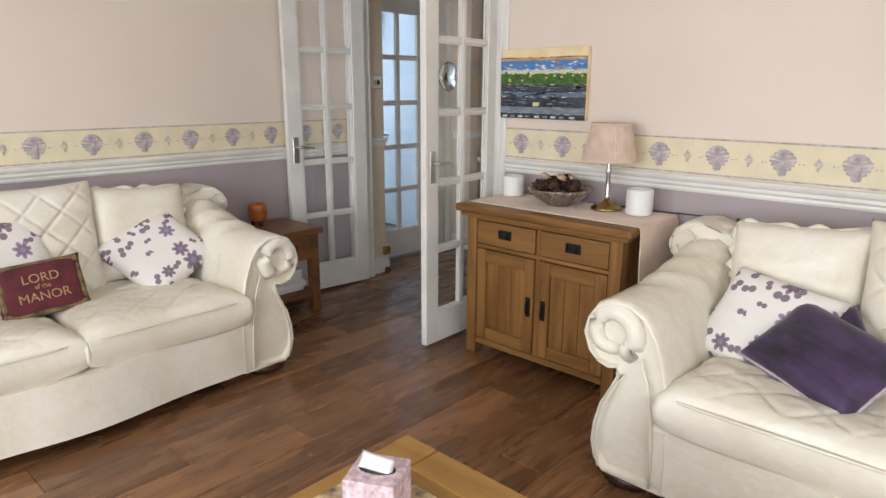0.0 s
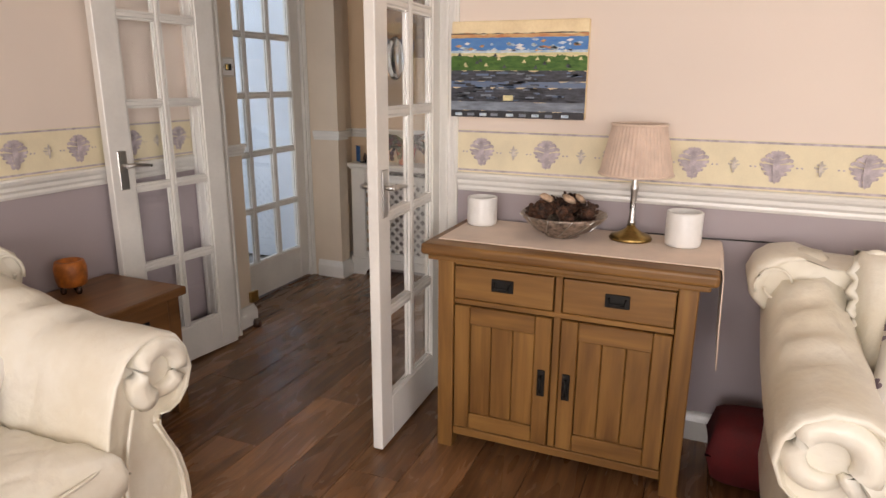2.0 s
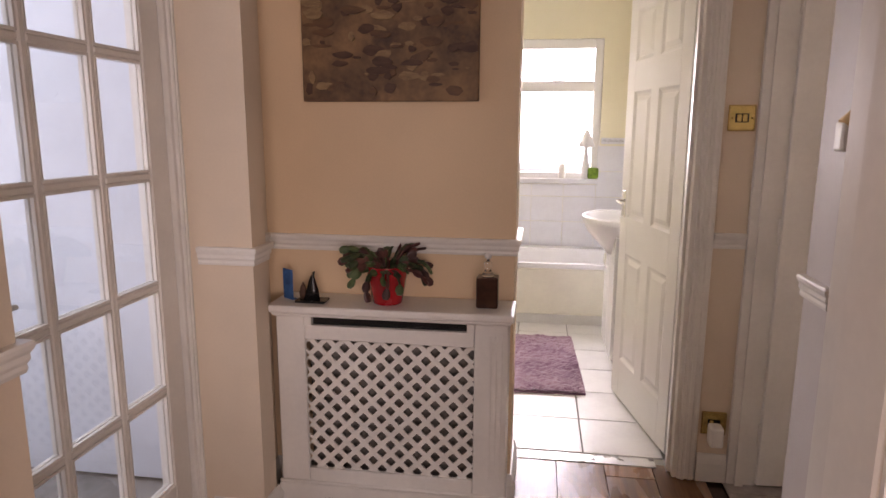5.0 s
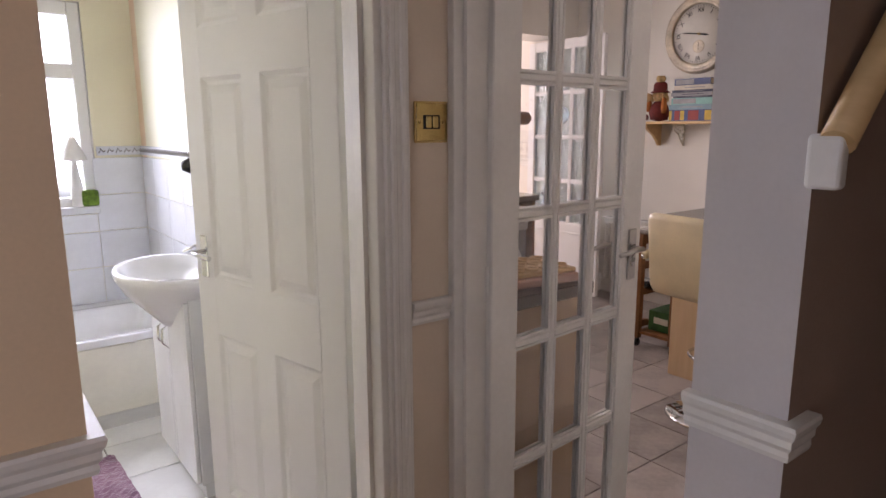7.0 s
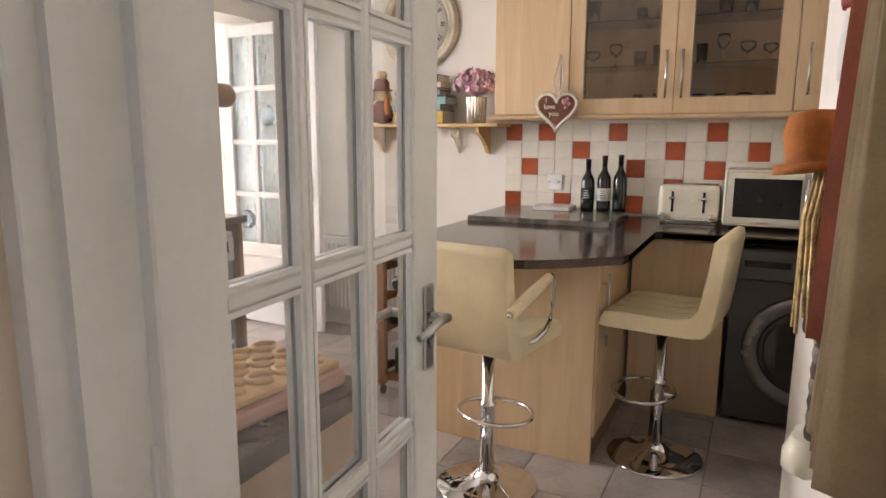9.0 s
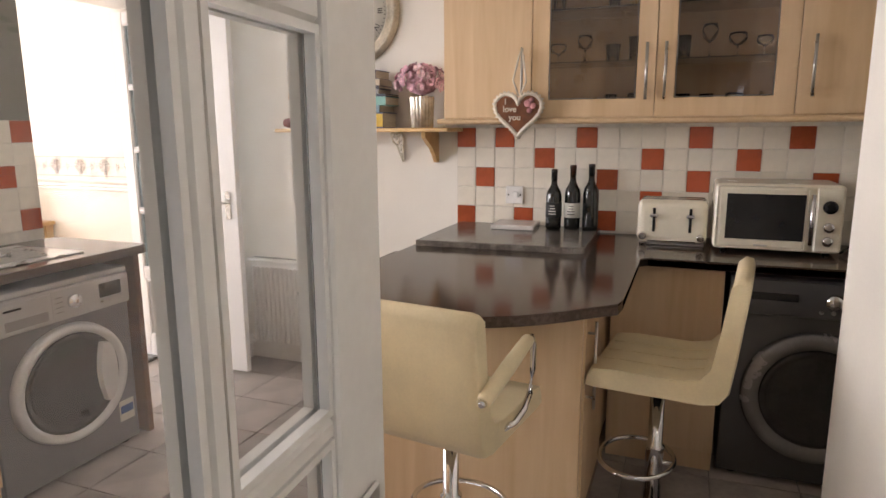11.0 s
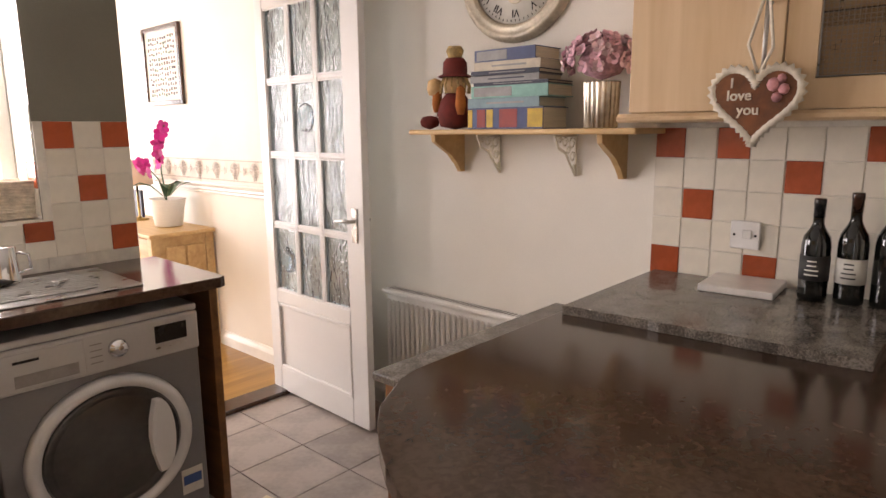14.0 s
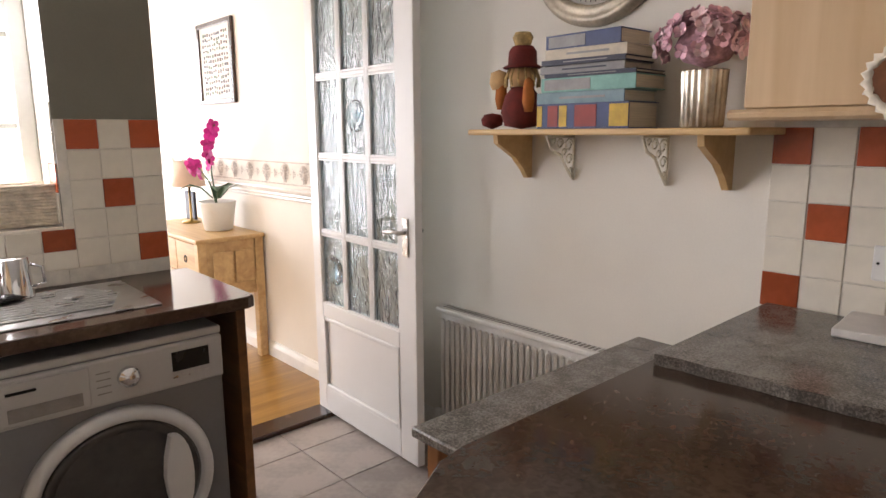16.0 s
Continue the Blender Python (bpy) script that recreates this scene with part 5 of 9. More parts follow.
# ---- hall ----
rc = thing("radiator_cover", (-3.035, 4.298, 0), "white radiator cover with quatrefoil lattice and shelf top", "radiator cover")
part("shelf_top", Shape().box(-0.415, 0.415, -0.20, 0.0, 0.742, 0.768, 0.008, 3).box(-0.405, 0.405, -0.185, 0.0, 0.728, 0.7415, 0.005), "white", rc)
for a, b in ((-0.395, -0.295), (0.285, 0.395)):
    part("stile", Shape().box(a, b, -0.168, -0.148, 0.11, 0.727, 0.003), "white", rc)
for k in range(3):
    part("flute", Shape().box(0.335 + 0.018 * k, 0.342 + 0.018 * k, -0.172, -0.1685, 0.18, 0.69, 0.001), "white", rc)
part("top_rail", Shape().box(-0.294, 0.284, -0.168, -0.148, 0.645, 0.695, 0.003).box(-0.294, -0.27, -0.168, -0.148, 0.6955, 0.727).box(0.26, 0.284, -0.168, -0.148, 0.6955, 0.727), "white", rc)
# black strip stands in for the shade inside the vent opening
part("vent_shade_strip", Shape().box(-0.269, 0.259, -0.15, -0.146, 0.6955, 0.727), "black", rc)
part("bottom_rail", Shape().box(-0.294, 0.284, -0.168, -0.148, 0.11, 0.17, 0.003), "white", rc)
pl = [(-0.402, 0.0), (-0.30, 0.0), (-0.285, 0.03), (-0.26, 0.055), (-0.22, 0.065), (0.21, 0.065), (0.25, 0.055), (0.275, 0.03), (0.29, 0.0), (0.402, 0.0), (0.402, 0.105), (0.398, 0.112), (-0.398, 0.112), (-0.402, 0.105)]
part("plinth", Shape().plate(pl, "y", -0.178, -0.1685), "white", rc)
part("plinth_bead", Shape().box(-0.402, 0.402, -0.18, -0.1685, 0.1125, 0.125, 0.004), "white", rc)
for a, b in ((-0.395, -0.378), (0.378, 0.395)):
    part("side_panel", Shape().box(a, b, -0.1475, 0.0, 0.0, 0.727), "white", rc)
# added grey sheet: its colour is the shade seen through the lattice holes
part("shade_backing", Shape().box(-0.30, 0.29, -0.10, -0.095, 0.02, 0.70), "grout_grey", rc, "plain grey sheet standing in for shade behind the lattice")
lat = Shape()
cw, chh = 0.0625, 0.0625


def quatrefoil(cx, cz):
    """One diamond cell of the lattice with a four-lobed hole cut through it."""
    n = 16
    outer, inner = [], []
    for k in range(n):
        a = 2 * math.pi * k / n
        f = 1 / (abs(math.cos(a)) + abs(math.sin(a)))
        outer.append((cx + cw / 2 * f * math.cos(a), cz + chh / 2 * f * math.sin(a)))
        r = 0.0135 + 0.0045 * abs(math.cos(2 * a)) ** 0.6 * (1 if k % 2 == 0 else 0.4)
        inner.append((cx + r * math.cos(a), cz + r * math.sin(a)))
    vo = [lat.bm.verts.new((x, -0.156, z)) for x, z in outer]
    vi = [lat.bm.verts.new((x, -0.156, z)) for x, z in inner]
    vb = [lat.bm.verts.new((x, -0.150, z)) for x, z in inner]
    for k in range(n):
        q = (k + 1) % n
        lat.bm.faces.new((vo[k], vo[q], vi[q], vi[k]))
        lat.bm.faces.new((vi[k], vi[q], vb[q], vb[k]))


for j in range(17):
    for i in range(11):
        cx, cz = -0.315 + i * cw + (cw / 2 if j % 2 else 0), 0.148 + j * chh / 2
        if -0.31 < cx < 0.30 and 0.14 < cz < 0.66:
            quatrefoil(cx, cz)
part("lattice", lat, "white", rc, "white quatrefoil lattice panel")

hp = canvas("brown_canvas", (-3.058, 4.298, 1.44), 0.595, 0.50, 0.03, "unframed canvas with brown and ochre abstract landscape", [], base=surface("brown_abstract_paint", (0.20, 0.115, 0.055), 0.6, vary=0.5, scale=7, fine=60, bump=0.3, tint=(0.055, 0.028, 0.02)))
rg = random.Random(5)
M["umber"] = paint("umber_paint", (0.05, 0.022, 0.014), (0.10, 0.05, 0.03), 20)
M["rust"] = paint("rust_brown_paint", (0.15, 0.075, 0.035), (0.09, 0.045, 0.025), 20)
M["ochre"] = paint("ochre_paint", (0.30, 0.20, 0.10), (0.18, 0.10, 0.05), 20)
for k in range(130):
    x, z = rg.uniform(-0.28, 0.28), rg.uniform(0.02, 0.48)
    w, h2 = rg.uniform(0.008, 0.05), rg.uniform(0.004, 0.026)
    pts = [(x + w * math.cos(a) * rg.uniform(0.6, 1), max(0.004, min(0.496, z + h2 * math.sin(a) * rg.uniform(0.6, 1)))) for a in [2 * math.pi * q / 9 for q in range(9)]]
    pts = [(max(-0.294, min(0.294, p)), q) for p, q in pts]
    part("brush_dab", Shape().plate(pts, "y", -0.0303 - 0.00008 * k, -0.0295), ("umber", "ochre", "rust")[k % 3], hp)

fp = thing("potted_plant", (-3.055, 4.20, 0.7685), "trailing dark-leaved cactus plant in red pot", "plant")
M["red_pot"] = surface("red_glazed_pot", (0.42, 0.012, 0.016), 0.25, vary=0.1, scale=10, fine=60, bump=0.02, coat=0.3)
part("pot", Shape().lathe([(0.046, 0), (0.05, 0.004), (0.072, 0.125), (0.075, 0.13), (0.072, 0.132), (0.066, 0.125), (0.06, 0.11), (0.001, 0.108)], 32), "red_pot", fp)
M["leaf"] = surface("dark_cactus_leaf", (0.045, 0.075, 0.025), 0.5, vary=0.3, scale=30, fine=80, bump=0.2, rand=0.5)
M["leaf_red"] = surface("reddish_cactus_leaf", (0.11, 0.035, 0.03), 0.5, vary=0.3, scale=30, fine=80, bump=0.2, rand=0.5)
seg = [Shape().loft([[(x, y, z) for x, y, z in ((w, 0, l), (w * 0.4, 0.004, l), (-w * 0.4, 0.004, l), (-w, 0, l), (-w * 0.4, -0.004, l), (w * 0.4, -0.004, l))] for w, l in ((0.004, 0.0), (0.012, 0.012), (0.014, 0.026), (0.008, 0.038))], smooth=False) for _ in range(2)]
lf = [part("leaf", seg[0], "leaf", fp), part("leaf", seg[1], "leaf_red", fp)]
lme = [o.data for o in lf]
rg = random.Random(9)
cnt = 0
for k in range(52):
    a = rg.uniform(0, 2 * math.pi)
    tilt = rg.uniform(10, 75)
    m = pose(0.03 * math.cos(a), 0.03 * math.sin(a), 0.11) @ pose(0, 0, 0, 0, 0, math.degrees(a)) @ pose(0, 0, 0, 0, tilt, 0)
    for q in range(rg.randint(3, 5)):
        o = lf[cnt] if cnt < 2 else new("leaf", lme[0 if rg.random() < 0.6 else 1])
        cnt += 1
        o.parent = fp
        o.matrix_local = m @ pose(0, 0, 0, 0, 0, rg.uniform(0, 90))
        m = m @ pose(0, 0, 0.033, rg.uniform(-12, 12), rg.uniform(10, 32), 0)

sp = thing("soap_bottle", (-2.715, 4.20, 0.7685), "square dark brown soap dispenser with clear pump", "soap dispenser")
part("bottle", Shape().box(-0.036, 0.036, -0.03, 0.03, 0.0, 0.105, 0.006, 2), surface("dark_brown_glass", (0.055, 0.02, 0.012), 0.15, vary=0.2, scale=20, fine=60, bump=0.0), sp)
part("neck", Shape().lathe([(0.02, 0.106), (0.02, 0.112), (0.012, 0.12), (0.01, 0.135), (0.013, 0.14), (0.013, 0.15), (0.005, 0.155), (0.005, 0.165)], 16), "glass", sp)
part("pump", Shape().lathe([(0.011, 0.165), (0.012, 0.175), (0.006, 0.18)], 14).tube([(0, 0, 0.172), (0, -0.03, 0.17)], 0.004, 6), "ceramic", sp)
fg = thing("black_ornament", (-3.315, 4.17, 0.7685), "small black sailing-ship ornament on a base", "ornament")
part("base", Shape().box(-0.05, 0.055, -0.03, 0.03, 0, 0.008, 0.002), "black", fg)
part("figure", Shape().loft([[(x * f + ox, y * f, z) for x, y in ((0.03, 0.0), (0.012, 0.014), (-0.024, 0.01), (-0.024, -0.01), (0.012, -0.014))] for f, ox, z in ((1.0, 0.0, 0.008), (0.75, 0.004, 0.04), (0.4, 0.004, 0.075), (0.2, 0.006, 0.09), (0.12, 0.012, 0.105))]), "black", fg)
part("small_figure", Shape().lathe([(0.012, 0.008), (0.014, 0.03), (0.008, 0.05), (0.001, 0.065)], 12, (-0.032, 0.01, 0)), "umber", fg)
single("blue_card", Shape().box(-0.028, 0.028, -0.0015, 0.0015, 0, 0.105).box(-0.028, 0.028, 0.0016, 0.02, 0, 0.002), surface("blue_card_print", (0.04, 0.16, 0.42), 0.6, vary=0.3, scale=25, fine=80, bump=0.0), "small blue printed card standing on the cover", "card", at=(-3.405, 4.19, 0.7685), rz=-35)

# switches and sockets
def plate_switch(name, at, rz, label, rockers=2, mat="brass_bright"):
    s = thing(name, at, label, "switch", rz=rz)
    part("plate", Shape().box(-0.046, 0.046, -0.007, 0, -0.046, 0.046, 0.003, 2), mat, s)
    part("plate_edge", Shape().tube([(-0.042, -0.007, -0.042), (0.042, -0.007, -0.042), (0.042, -0.007, 0.042), (-0.042, -0.007, 0.042)], 0.002, 6, close=True), "brass", s)
    for k in range(rockers):
        x = -0.0095 + 0.019 * k
        part("rocker", Shape().box(x - 0.008, x + 0.008, -0.012, -0.0072, -0.013, 0.013, 0.002), "brass_bright", s)
    part("rocker_surround", Shape().box(-0.023, 0.023, -0.0078, -0.0071, -0.0155, 0.0155), "black", s)
    for x in (-0.033, 0.033):
        part("screw", Shape().lathe([(0.004, 0), (0.003, 0.0015)], 10, turn=pose(x, -0.007, 0, 90, 0, 0)), "brass", s)
    return s


plate_switch("light_switch", (-1.857, 4.574, 1.393), 0, "polished brass double light switch with black surround")
plate_switch("hall_socket", (-1.862, 4.574, 0.24), 0, "brass wall socket low on the hall wall", 1)
single("plug_in_freshener", Shape().box(-0.025, 0.025, -0.06, 0, -0.05, 0.03, 0.01, 3), "ceramic", "white plug-in unit in the hall socket", "plug", at=(-1.862, 4.566, 0.215))
plate_switch("dimmer_switch", (-3.449, 3.02, 1.36), 90, "white plastic switch plate on the hall wall", 1, "ceramic")
single("door_stop", Shape().lathe([(0.022, 0), (0.024, 0.02), (0.018, 0.04), (0.001, 0.045)], 16), "foot_wood", "small dark wooden floor door stop", "door stop", at=(-3.40, 3.05, 0.0))
single("phone_point", Shape().box(0, 0.02, -0.03, 0.03, -0.03, 0.03, 0.003), "brass", "small brass socket plate above the skirting", "socket", at=(-3.4305, 3.06, 0.165))


def panel_door(name, width, height, at, rz, label):
    """A moulded six-panel door, hinged at its origin and running along +x."""
    d = thing(name, at, label, "door", rz=rz)
    t = 0.018
    stile, mid = 0.10, 0.085
    pw = (width - 2 * stile - mid) / 2
    rows_ = ((0.2, 0.745), (0.922, 1.516), (1.652, height - 0.07))
    xs = ((stile, stile + pw), (stile + pw + mid, width - stile))
    part("stile", Shape().box(0, stile, -t, t, 0, height, 0.002), "white_door", d)
    part("stile", Shape().box(width - stile, width, -t, t, 0, height, 0.002), "white_door", d)
    part("muntin", Shape().box(xs[0][1], xs[1][0], -t, t, 0.2, height - 0.07), "white_door", d)
    zz = [0] + [v for r in rows_ for v in r] + [height]
    for a, b in zip(zz[::2], zz[1::2]):
        s = Shape()
        if a == 0 or b == height:
            s.box(stile, width - stile, -t, t, a, b)
        else:
            for x0, x1 in xs:
                s.box(x0, x1, -t, t, a, b)
        part("rail", s, "white_door", d)
    for x0, x1 in xs:
        for z0, z1 in rows_:
            s = Shape()
            for q in (-1, 1):
                rings = []
                for ins, dep in ((0.0, 1.0), (0.012, 0.55), (0.02, 0.45), (0.024, 0.45), (0.045, 0.85), (0.05, 0.85)):
                    rings.append([(x0 + ins, q * t * dep, z0 + ins), (x1 - ins, q * t * dep, z0 + ins), (x1 - ins, q * t * dep, z1 - ins), (x0 + ins, q * t * dep, z1 - ins)])
                vs = [[s.bm.verts.new(p) for p in r] for r in rings]
                for a, b in zip(vs, vs[1:]):
                    for k in range(4):
                        s.bm.faces.new((a[k], a[(k + 1) % 4], b[(k + 1) % 4], b[k]))
                s.bm.faces.new(vs[-1])
            part("raised_panel", s, "white_door", d)
    for q in (-1, 1):
        hx = width - 0.055
        pl2 = part("handle_plate", Shape().box(hx - 0.018, hx + 0.018, min(q * t, q * (t + 0.007)), max(q * t, q * (t + 0.007)), 0.92, 1.05, 0.003), "chrome", d, "chrome lever handle plate")
        part("lever", Shape().tube([(hx, q * t, 1.0), (hx, q * (t + 0.045), 1.0), (hx - 0.05, q * (t + 0.05), 1.0), (hx - 0.10, q * (t + 0.045), 0.995)], 0.008, 8), "chrome", pl2)
    for z in (0.22, 1.0, 1.75):
        part("hinge", Shape().box(-0.006, 0.004, -0.022, -0.008, z - 0.045, z + 0.045), "brass", d)
    return d


panel_door("bathroom_door", 0.70, 1.955, (-1.985, 4.738, 0.01), 102.0, "white six-panel bathroom door standing open inwards")

# stairs
sta = tagged(new("staircase"), "dark-carpeted staircase rising beside the stair wall", "stairs")
sta.matrix_world = pose(-1.62, 2.9, 0)
M["carpet"] = surface("brown_stair_carpet", (0.14, 0.10, 0.075), 0.95, vary=0.15, scale=10, fine=220, bump=0.5)
for k in range(8):
    part("step", Shape().box(k * 0.235, 1.90, 0.004, 0.838, k * 0.19, (k + 1) * 0.19 - 0.0005, 0.006), "carpet", sta)
slope = [(-0.05, 0.0), (-0.05, 0.25), (0.0, 0.31), (1.88, 0.31 + 1.88 * 0.8085), (1.88, 1.88 * 0.8085 - 0.05), (0.1, 0.0)]
part("wall_string", Shape().plate(slope, "y", 0.826, 0.843), "white", sta, "white painted wall string")
hr = tagged(new("handrail"), "wooden handrail with white end cap on stair wall", "handrail")
hr.matrix_world = pose(-1.882, 3.712, 1.345)
u = Vector((1, 0, 0.8085)).normalized()
part("rail", Shape().tube([(0.0, 0, 0.015), (0.35, 0, 0.37), (1.0, 0, 1.03)], 0.021, 12), "pine", hr)
part("end_cap", Shape().box(-0.010, 0.016, -0.010, 0.032, -0.042, 0.026, 0.007, 3), "white", hr, "white painted end block")

# porch beyond the front door
wall("wall_porch_south", -5.0, -3.79, 2.86, 2.95, **sides("outside"))
wall("wall_porch_north", -5.0, -3.79, 4.25, 4.34, **sides("outside"))
wall("wall_porch_west", -5.12, -5.0, 2.86, 4.34, [(3.0, 4.2, 0.35, 2.2)], **sides("outside"))
tagged(link_mesh("ceiling_porch", Shape().box(-5.12, -3.79, 2.86, 4.34, H, H + 0.08), "ceiling"), kind="structure")
tagged(link_mesh("floor_porch", Shape().box(-5.12, -3.79, 2.86, 4.34, -0.12, -0.02), "grout_grey"), kind="structure")
pw = thing("porch_window", (-5.05, 3.6, 0.35), "white-framed porch window with glazing bars", "window")
for a, b, c, e in ((-0.6, -0.54, 0, 1.85), (0.54, 0.6, 0, 1.85), (-0.54, 0.54, 0, 0.07), (-0.54, 0.54, 1.78, 1.85), (-0.2, -0.14, 0.07, 1.78), (0.14, 0.2, 0.07, 1.78)):
    part("window_frame", Shape().box(-0.03, 0.03, a, b, c, e, 0.004), "white", pw)
part("cross_bar", Shape().box(-0.025, 0.025, -0.54, -0.2, 0.9, 0.95).box(-0.025, 0.025, -0.14, 0.14, 0.9, 0.95).box(-0.025, 0.025, 0.2, 0.54, 0.9, 0.95), "white", pw)
g = part("pane", Shape().box(-0.003, 0.003, -0.54, 0.54, 0.07, 1.78), "glass_frosted", pw)
g.visible_shadow = False

# ---- bathroom ----
bt = thing("bathtub", (-2.58, 6.86, 0), "white built-in bath with cream side panel", "bath")
part("side_panel", Shape().box(-0.715, 0.715, -0.31, -0.295, 0.09, 0.50, 0.004), "bath_panel", bt, "cream bath side panel")
part("plinth", Shape().box(-0.715, 0.715, -0.30, -0.29, 0.0, 0.0895), "tile_bath", bt)
tub = Shape()
rings = []
for f, z in ((1.0, 0.505), (1.0, 0.54), (0.985, 0.548), (0.90, 0.548), (0.88, 0.53), (0.80, 0.25), (0.70, 0.2)):
    rings.append([(0.715 * f * math.copysign(abs(math.cos(a)) ** 0.25, math.cos(a)), 0.315 * (f if f < 0.95 else 1.0) * math.copysign(abs(math.sin(a)) ** 0.25, math.sin(a)), z) for a in [2 * math.pi * k / 48 for k in range(48)]])
vs = [[tub.bm.verts.new(p) for p in r] for r in rings]
for a, b in zip(vs, vs[1:]):
    for k in range(48):
        tub.bm.faces.new((a[k], a[(k + 1) % 48], b[(k + 1) % 48], b[k])).smooth = True
tub.bm.faces.new(vs[-1])
part("tub", tub, "bath_white", bt)
part("back_ledge", Shape().box(-0.715, 0.715, 0.318, 0.437, 0.0, 0.54, 0.004), "bath_white", bt)
bt.scale = (1, 1, 0.80)

vn = thing("vanity_unit", (-2.0, 5.93, 0), "white vanity unit with semi-recessed basin and handles", "vanity")
part("cabinet", Shape().box(-0.115, 0.12, -0.25, 0.25, 0.06, 0.78, 0.003), "bath_white", vn)
part("plinth", Shape().box(-0.10, 0.12, -0.24, 0.24, 0.0, 0.0595), "bath_white", vn)
for y0, y1, hy in ((-0.248, -0.002, -0.03), (0.002, 0.248, 0.03)):
    dr = part("door", Shape().box(-0.133, -0.1155, y0, y1, 0.07, 0.77, 0.003), "bath_white", vn)
    part("bow_handle", Shape().tube([(-0.134, hy, 0.55), (-0.16, hy, 0.575), (-0.16, hy, 0.625), (-0.134, hy, 0.65)], 0.006, 8), "chrome", dr)
bs2 = Shape()
rings = []
for f, z in ((0.30, 0.64), (0.55, 0.70), (0.85, 0.77), (1.0, 0.83), (1.02, 0.85), (1.0, 0.862), (0.9, 0.86), (0.8, 0.82), (0.5, 0.78)):
    rings.append([(-0.085 + 0.185 * f * math.cos(a) * (1.15 if math.cos(a) < 0 else 0.9), 0.285 * f * math.sin(a), z) for a in [2 * math.pi * k / 40 for k in range(40)]])
bs2.loft(rings)
part("basin", bs2, "bath_white", vn, "white ceramic basin")
part("tap", Shape().lathe([(0.02, 0.86), (0.016, 0.94)], 14, (0.06, 0, 0)).tube([(0.06, 0, 0.92), (0.0, 0, 0.93), (-0.05, 0, 0.91)], 0.009, 8), "chrome", vn)
M["rug"] = surface("plum_shaggy_rug", (0.13, 0.045, 0.095), 0.95, vary=0.35, scale=5, fine=90, bump=0.9, tint=(0.34, 0.20, 0.26), sheen=0.4, depth=0.01)
rug = Shape()
rg = random.Random(2)
n, mm = 34, 44
g2 = [[rug.bm.verts.new((-0.31 + 0.62 * i / n, -0.46 + 0.92 * j / mm, 0.012 + rg.uniform(0, 0.012))) for j in range(mm + 1)] for i in range(n + 1)]
for i in range(n):
    for j in range(mm):
        rug.bm.faces.new((g2[i][j], g2[i + 1][j], g2[i + 1][j + 1], g2[i][j + 1]))
rug.box(-0.31, 0.31, -0.46, 0.46, 0.0, 0.011)
single("bath_rug", rug, "rug", "plum purple shaggy rug on the pale tiles", "rug", at=(-2.61, 5.775, 0.0), rz=2)
bw = thing("bathroom_window", (-2.48, 7.36, 0.96), "white window with small top light and frosted glass", "window")
for a, b, c, e in ((-0.38, -0.32, 0, 1.07), (0.32, 0.38, 0, 1.07), (-0.32, 0.32, 0, 0.06), (-0.32, 0.32, 1.0, 1.07), (-0.32, 0.32, 0.68, 0.76)):
    part("window_frame", Shape().box(a, b, -0.035, 0.035, c, e, 0.005), "white_door", bw)
for z0, z1 in ((0.06, 0.68), (0.76, 1.0)):
    g = part("pane", Shape().box(-0.32, 0.32, -0.003, 0.003, z0, z1), "glass_frosted", bw)
    g.visible_shadow = False
part("catch", Shape().tube([(0.0, -0.037, 0.765), (0.02, -0.06, 0.755), (0.10, -0.06, 0.76)], 0.006, 6), "chrome", bw)
part("window_sill", Shape().box(-0.38, 0.38, -0.075, -0.036, -0.03, 0.012, 0.004), "tile_bathwall", bw)
bl = thing("white_bottle", (-2.20, 7.305, 0.973), "white conical bottle standing on the window sill", "bottle")
part("cone", Shape().lathe([(0.03, 0.0), (0.03, 0.1), (0.012, 0.24), (0.065, 0.25), (0.02, 0.36), (0.006, 0.38)], 20), "ceramic", bl)
single("green_sponge", Shape().box(-0.05, 0.05, -0.025, 0.025, 0, 0.085, 0.012, 2), surface("green_sponge_foam", (0.14, 0.26, 0.03), 0.9, vary=0.3, scale=40, fine=120, bump=0.5), "green sponge standing on the window sill", "sponge", at=(-2.15, 7.305, 0.973))
single("toiletry_jar", Shape().lathe([(0.025, 0), (0.027, 0.004), (0.027, 0.09), (0.02, 0.1), (0.02, 0.115)], 16), "ceramic", "small white jar on the window sill", "jar", at=(-2.38, 7.305, 0.973))
single("robe_hook", Shape().lathe([(0.03, 0), (0.035, 0.02), (0.02, 0.05), (0.001, 0.055)], 14, turn=pose(0, 0, 0, 0, -90, 0)), "black", "dark round hook on the bathroom wall", "hook", at=(-1.862, 6.35, 1.22))


# ---- kitchen ----
def arc(cx, cy, rx, ry, a0, a1, n):
    return [(cx + rx * math.cos(radians(a0 + (a1 - a0) * k / n)), cy + ry * math.sin(radians(a0 + (a1 - a0) * k / n))) for k in range(n + 1)]


outline = [(1.632, 5.44), (0.42, 5.44), (0.36, 5.43)]
outline += [(0.32 - 0.305 * math.sin(math.pi * k / 16) ** 0.8, 5.42 - 0.93 * k / 16) for k in range(1, 16)]
outline += [(0.30, 4.478), (0.36, 4.47), (1.02, 4.47), (1.05, 4.44), (1.05, 3.03), (1.632, 3.03)]
bw_top = tagged(new("breakfast_bar_worktop"), "brown stone-effect worktop with curved breakfast bar end", "worktop")
part("top", Shape().plate(outline, "z", 0.8985, 0.905, 0.003), "worktop", bw_top)
part("core", Shape().plate([(x + (0.003 if x < 1.0 else 0.0), y) for x, y in outline], "z", 0.8735, 0.898), "worktop", bw_top)
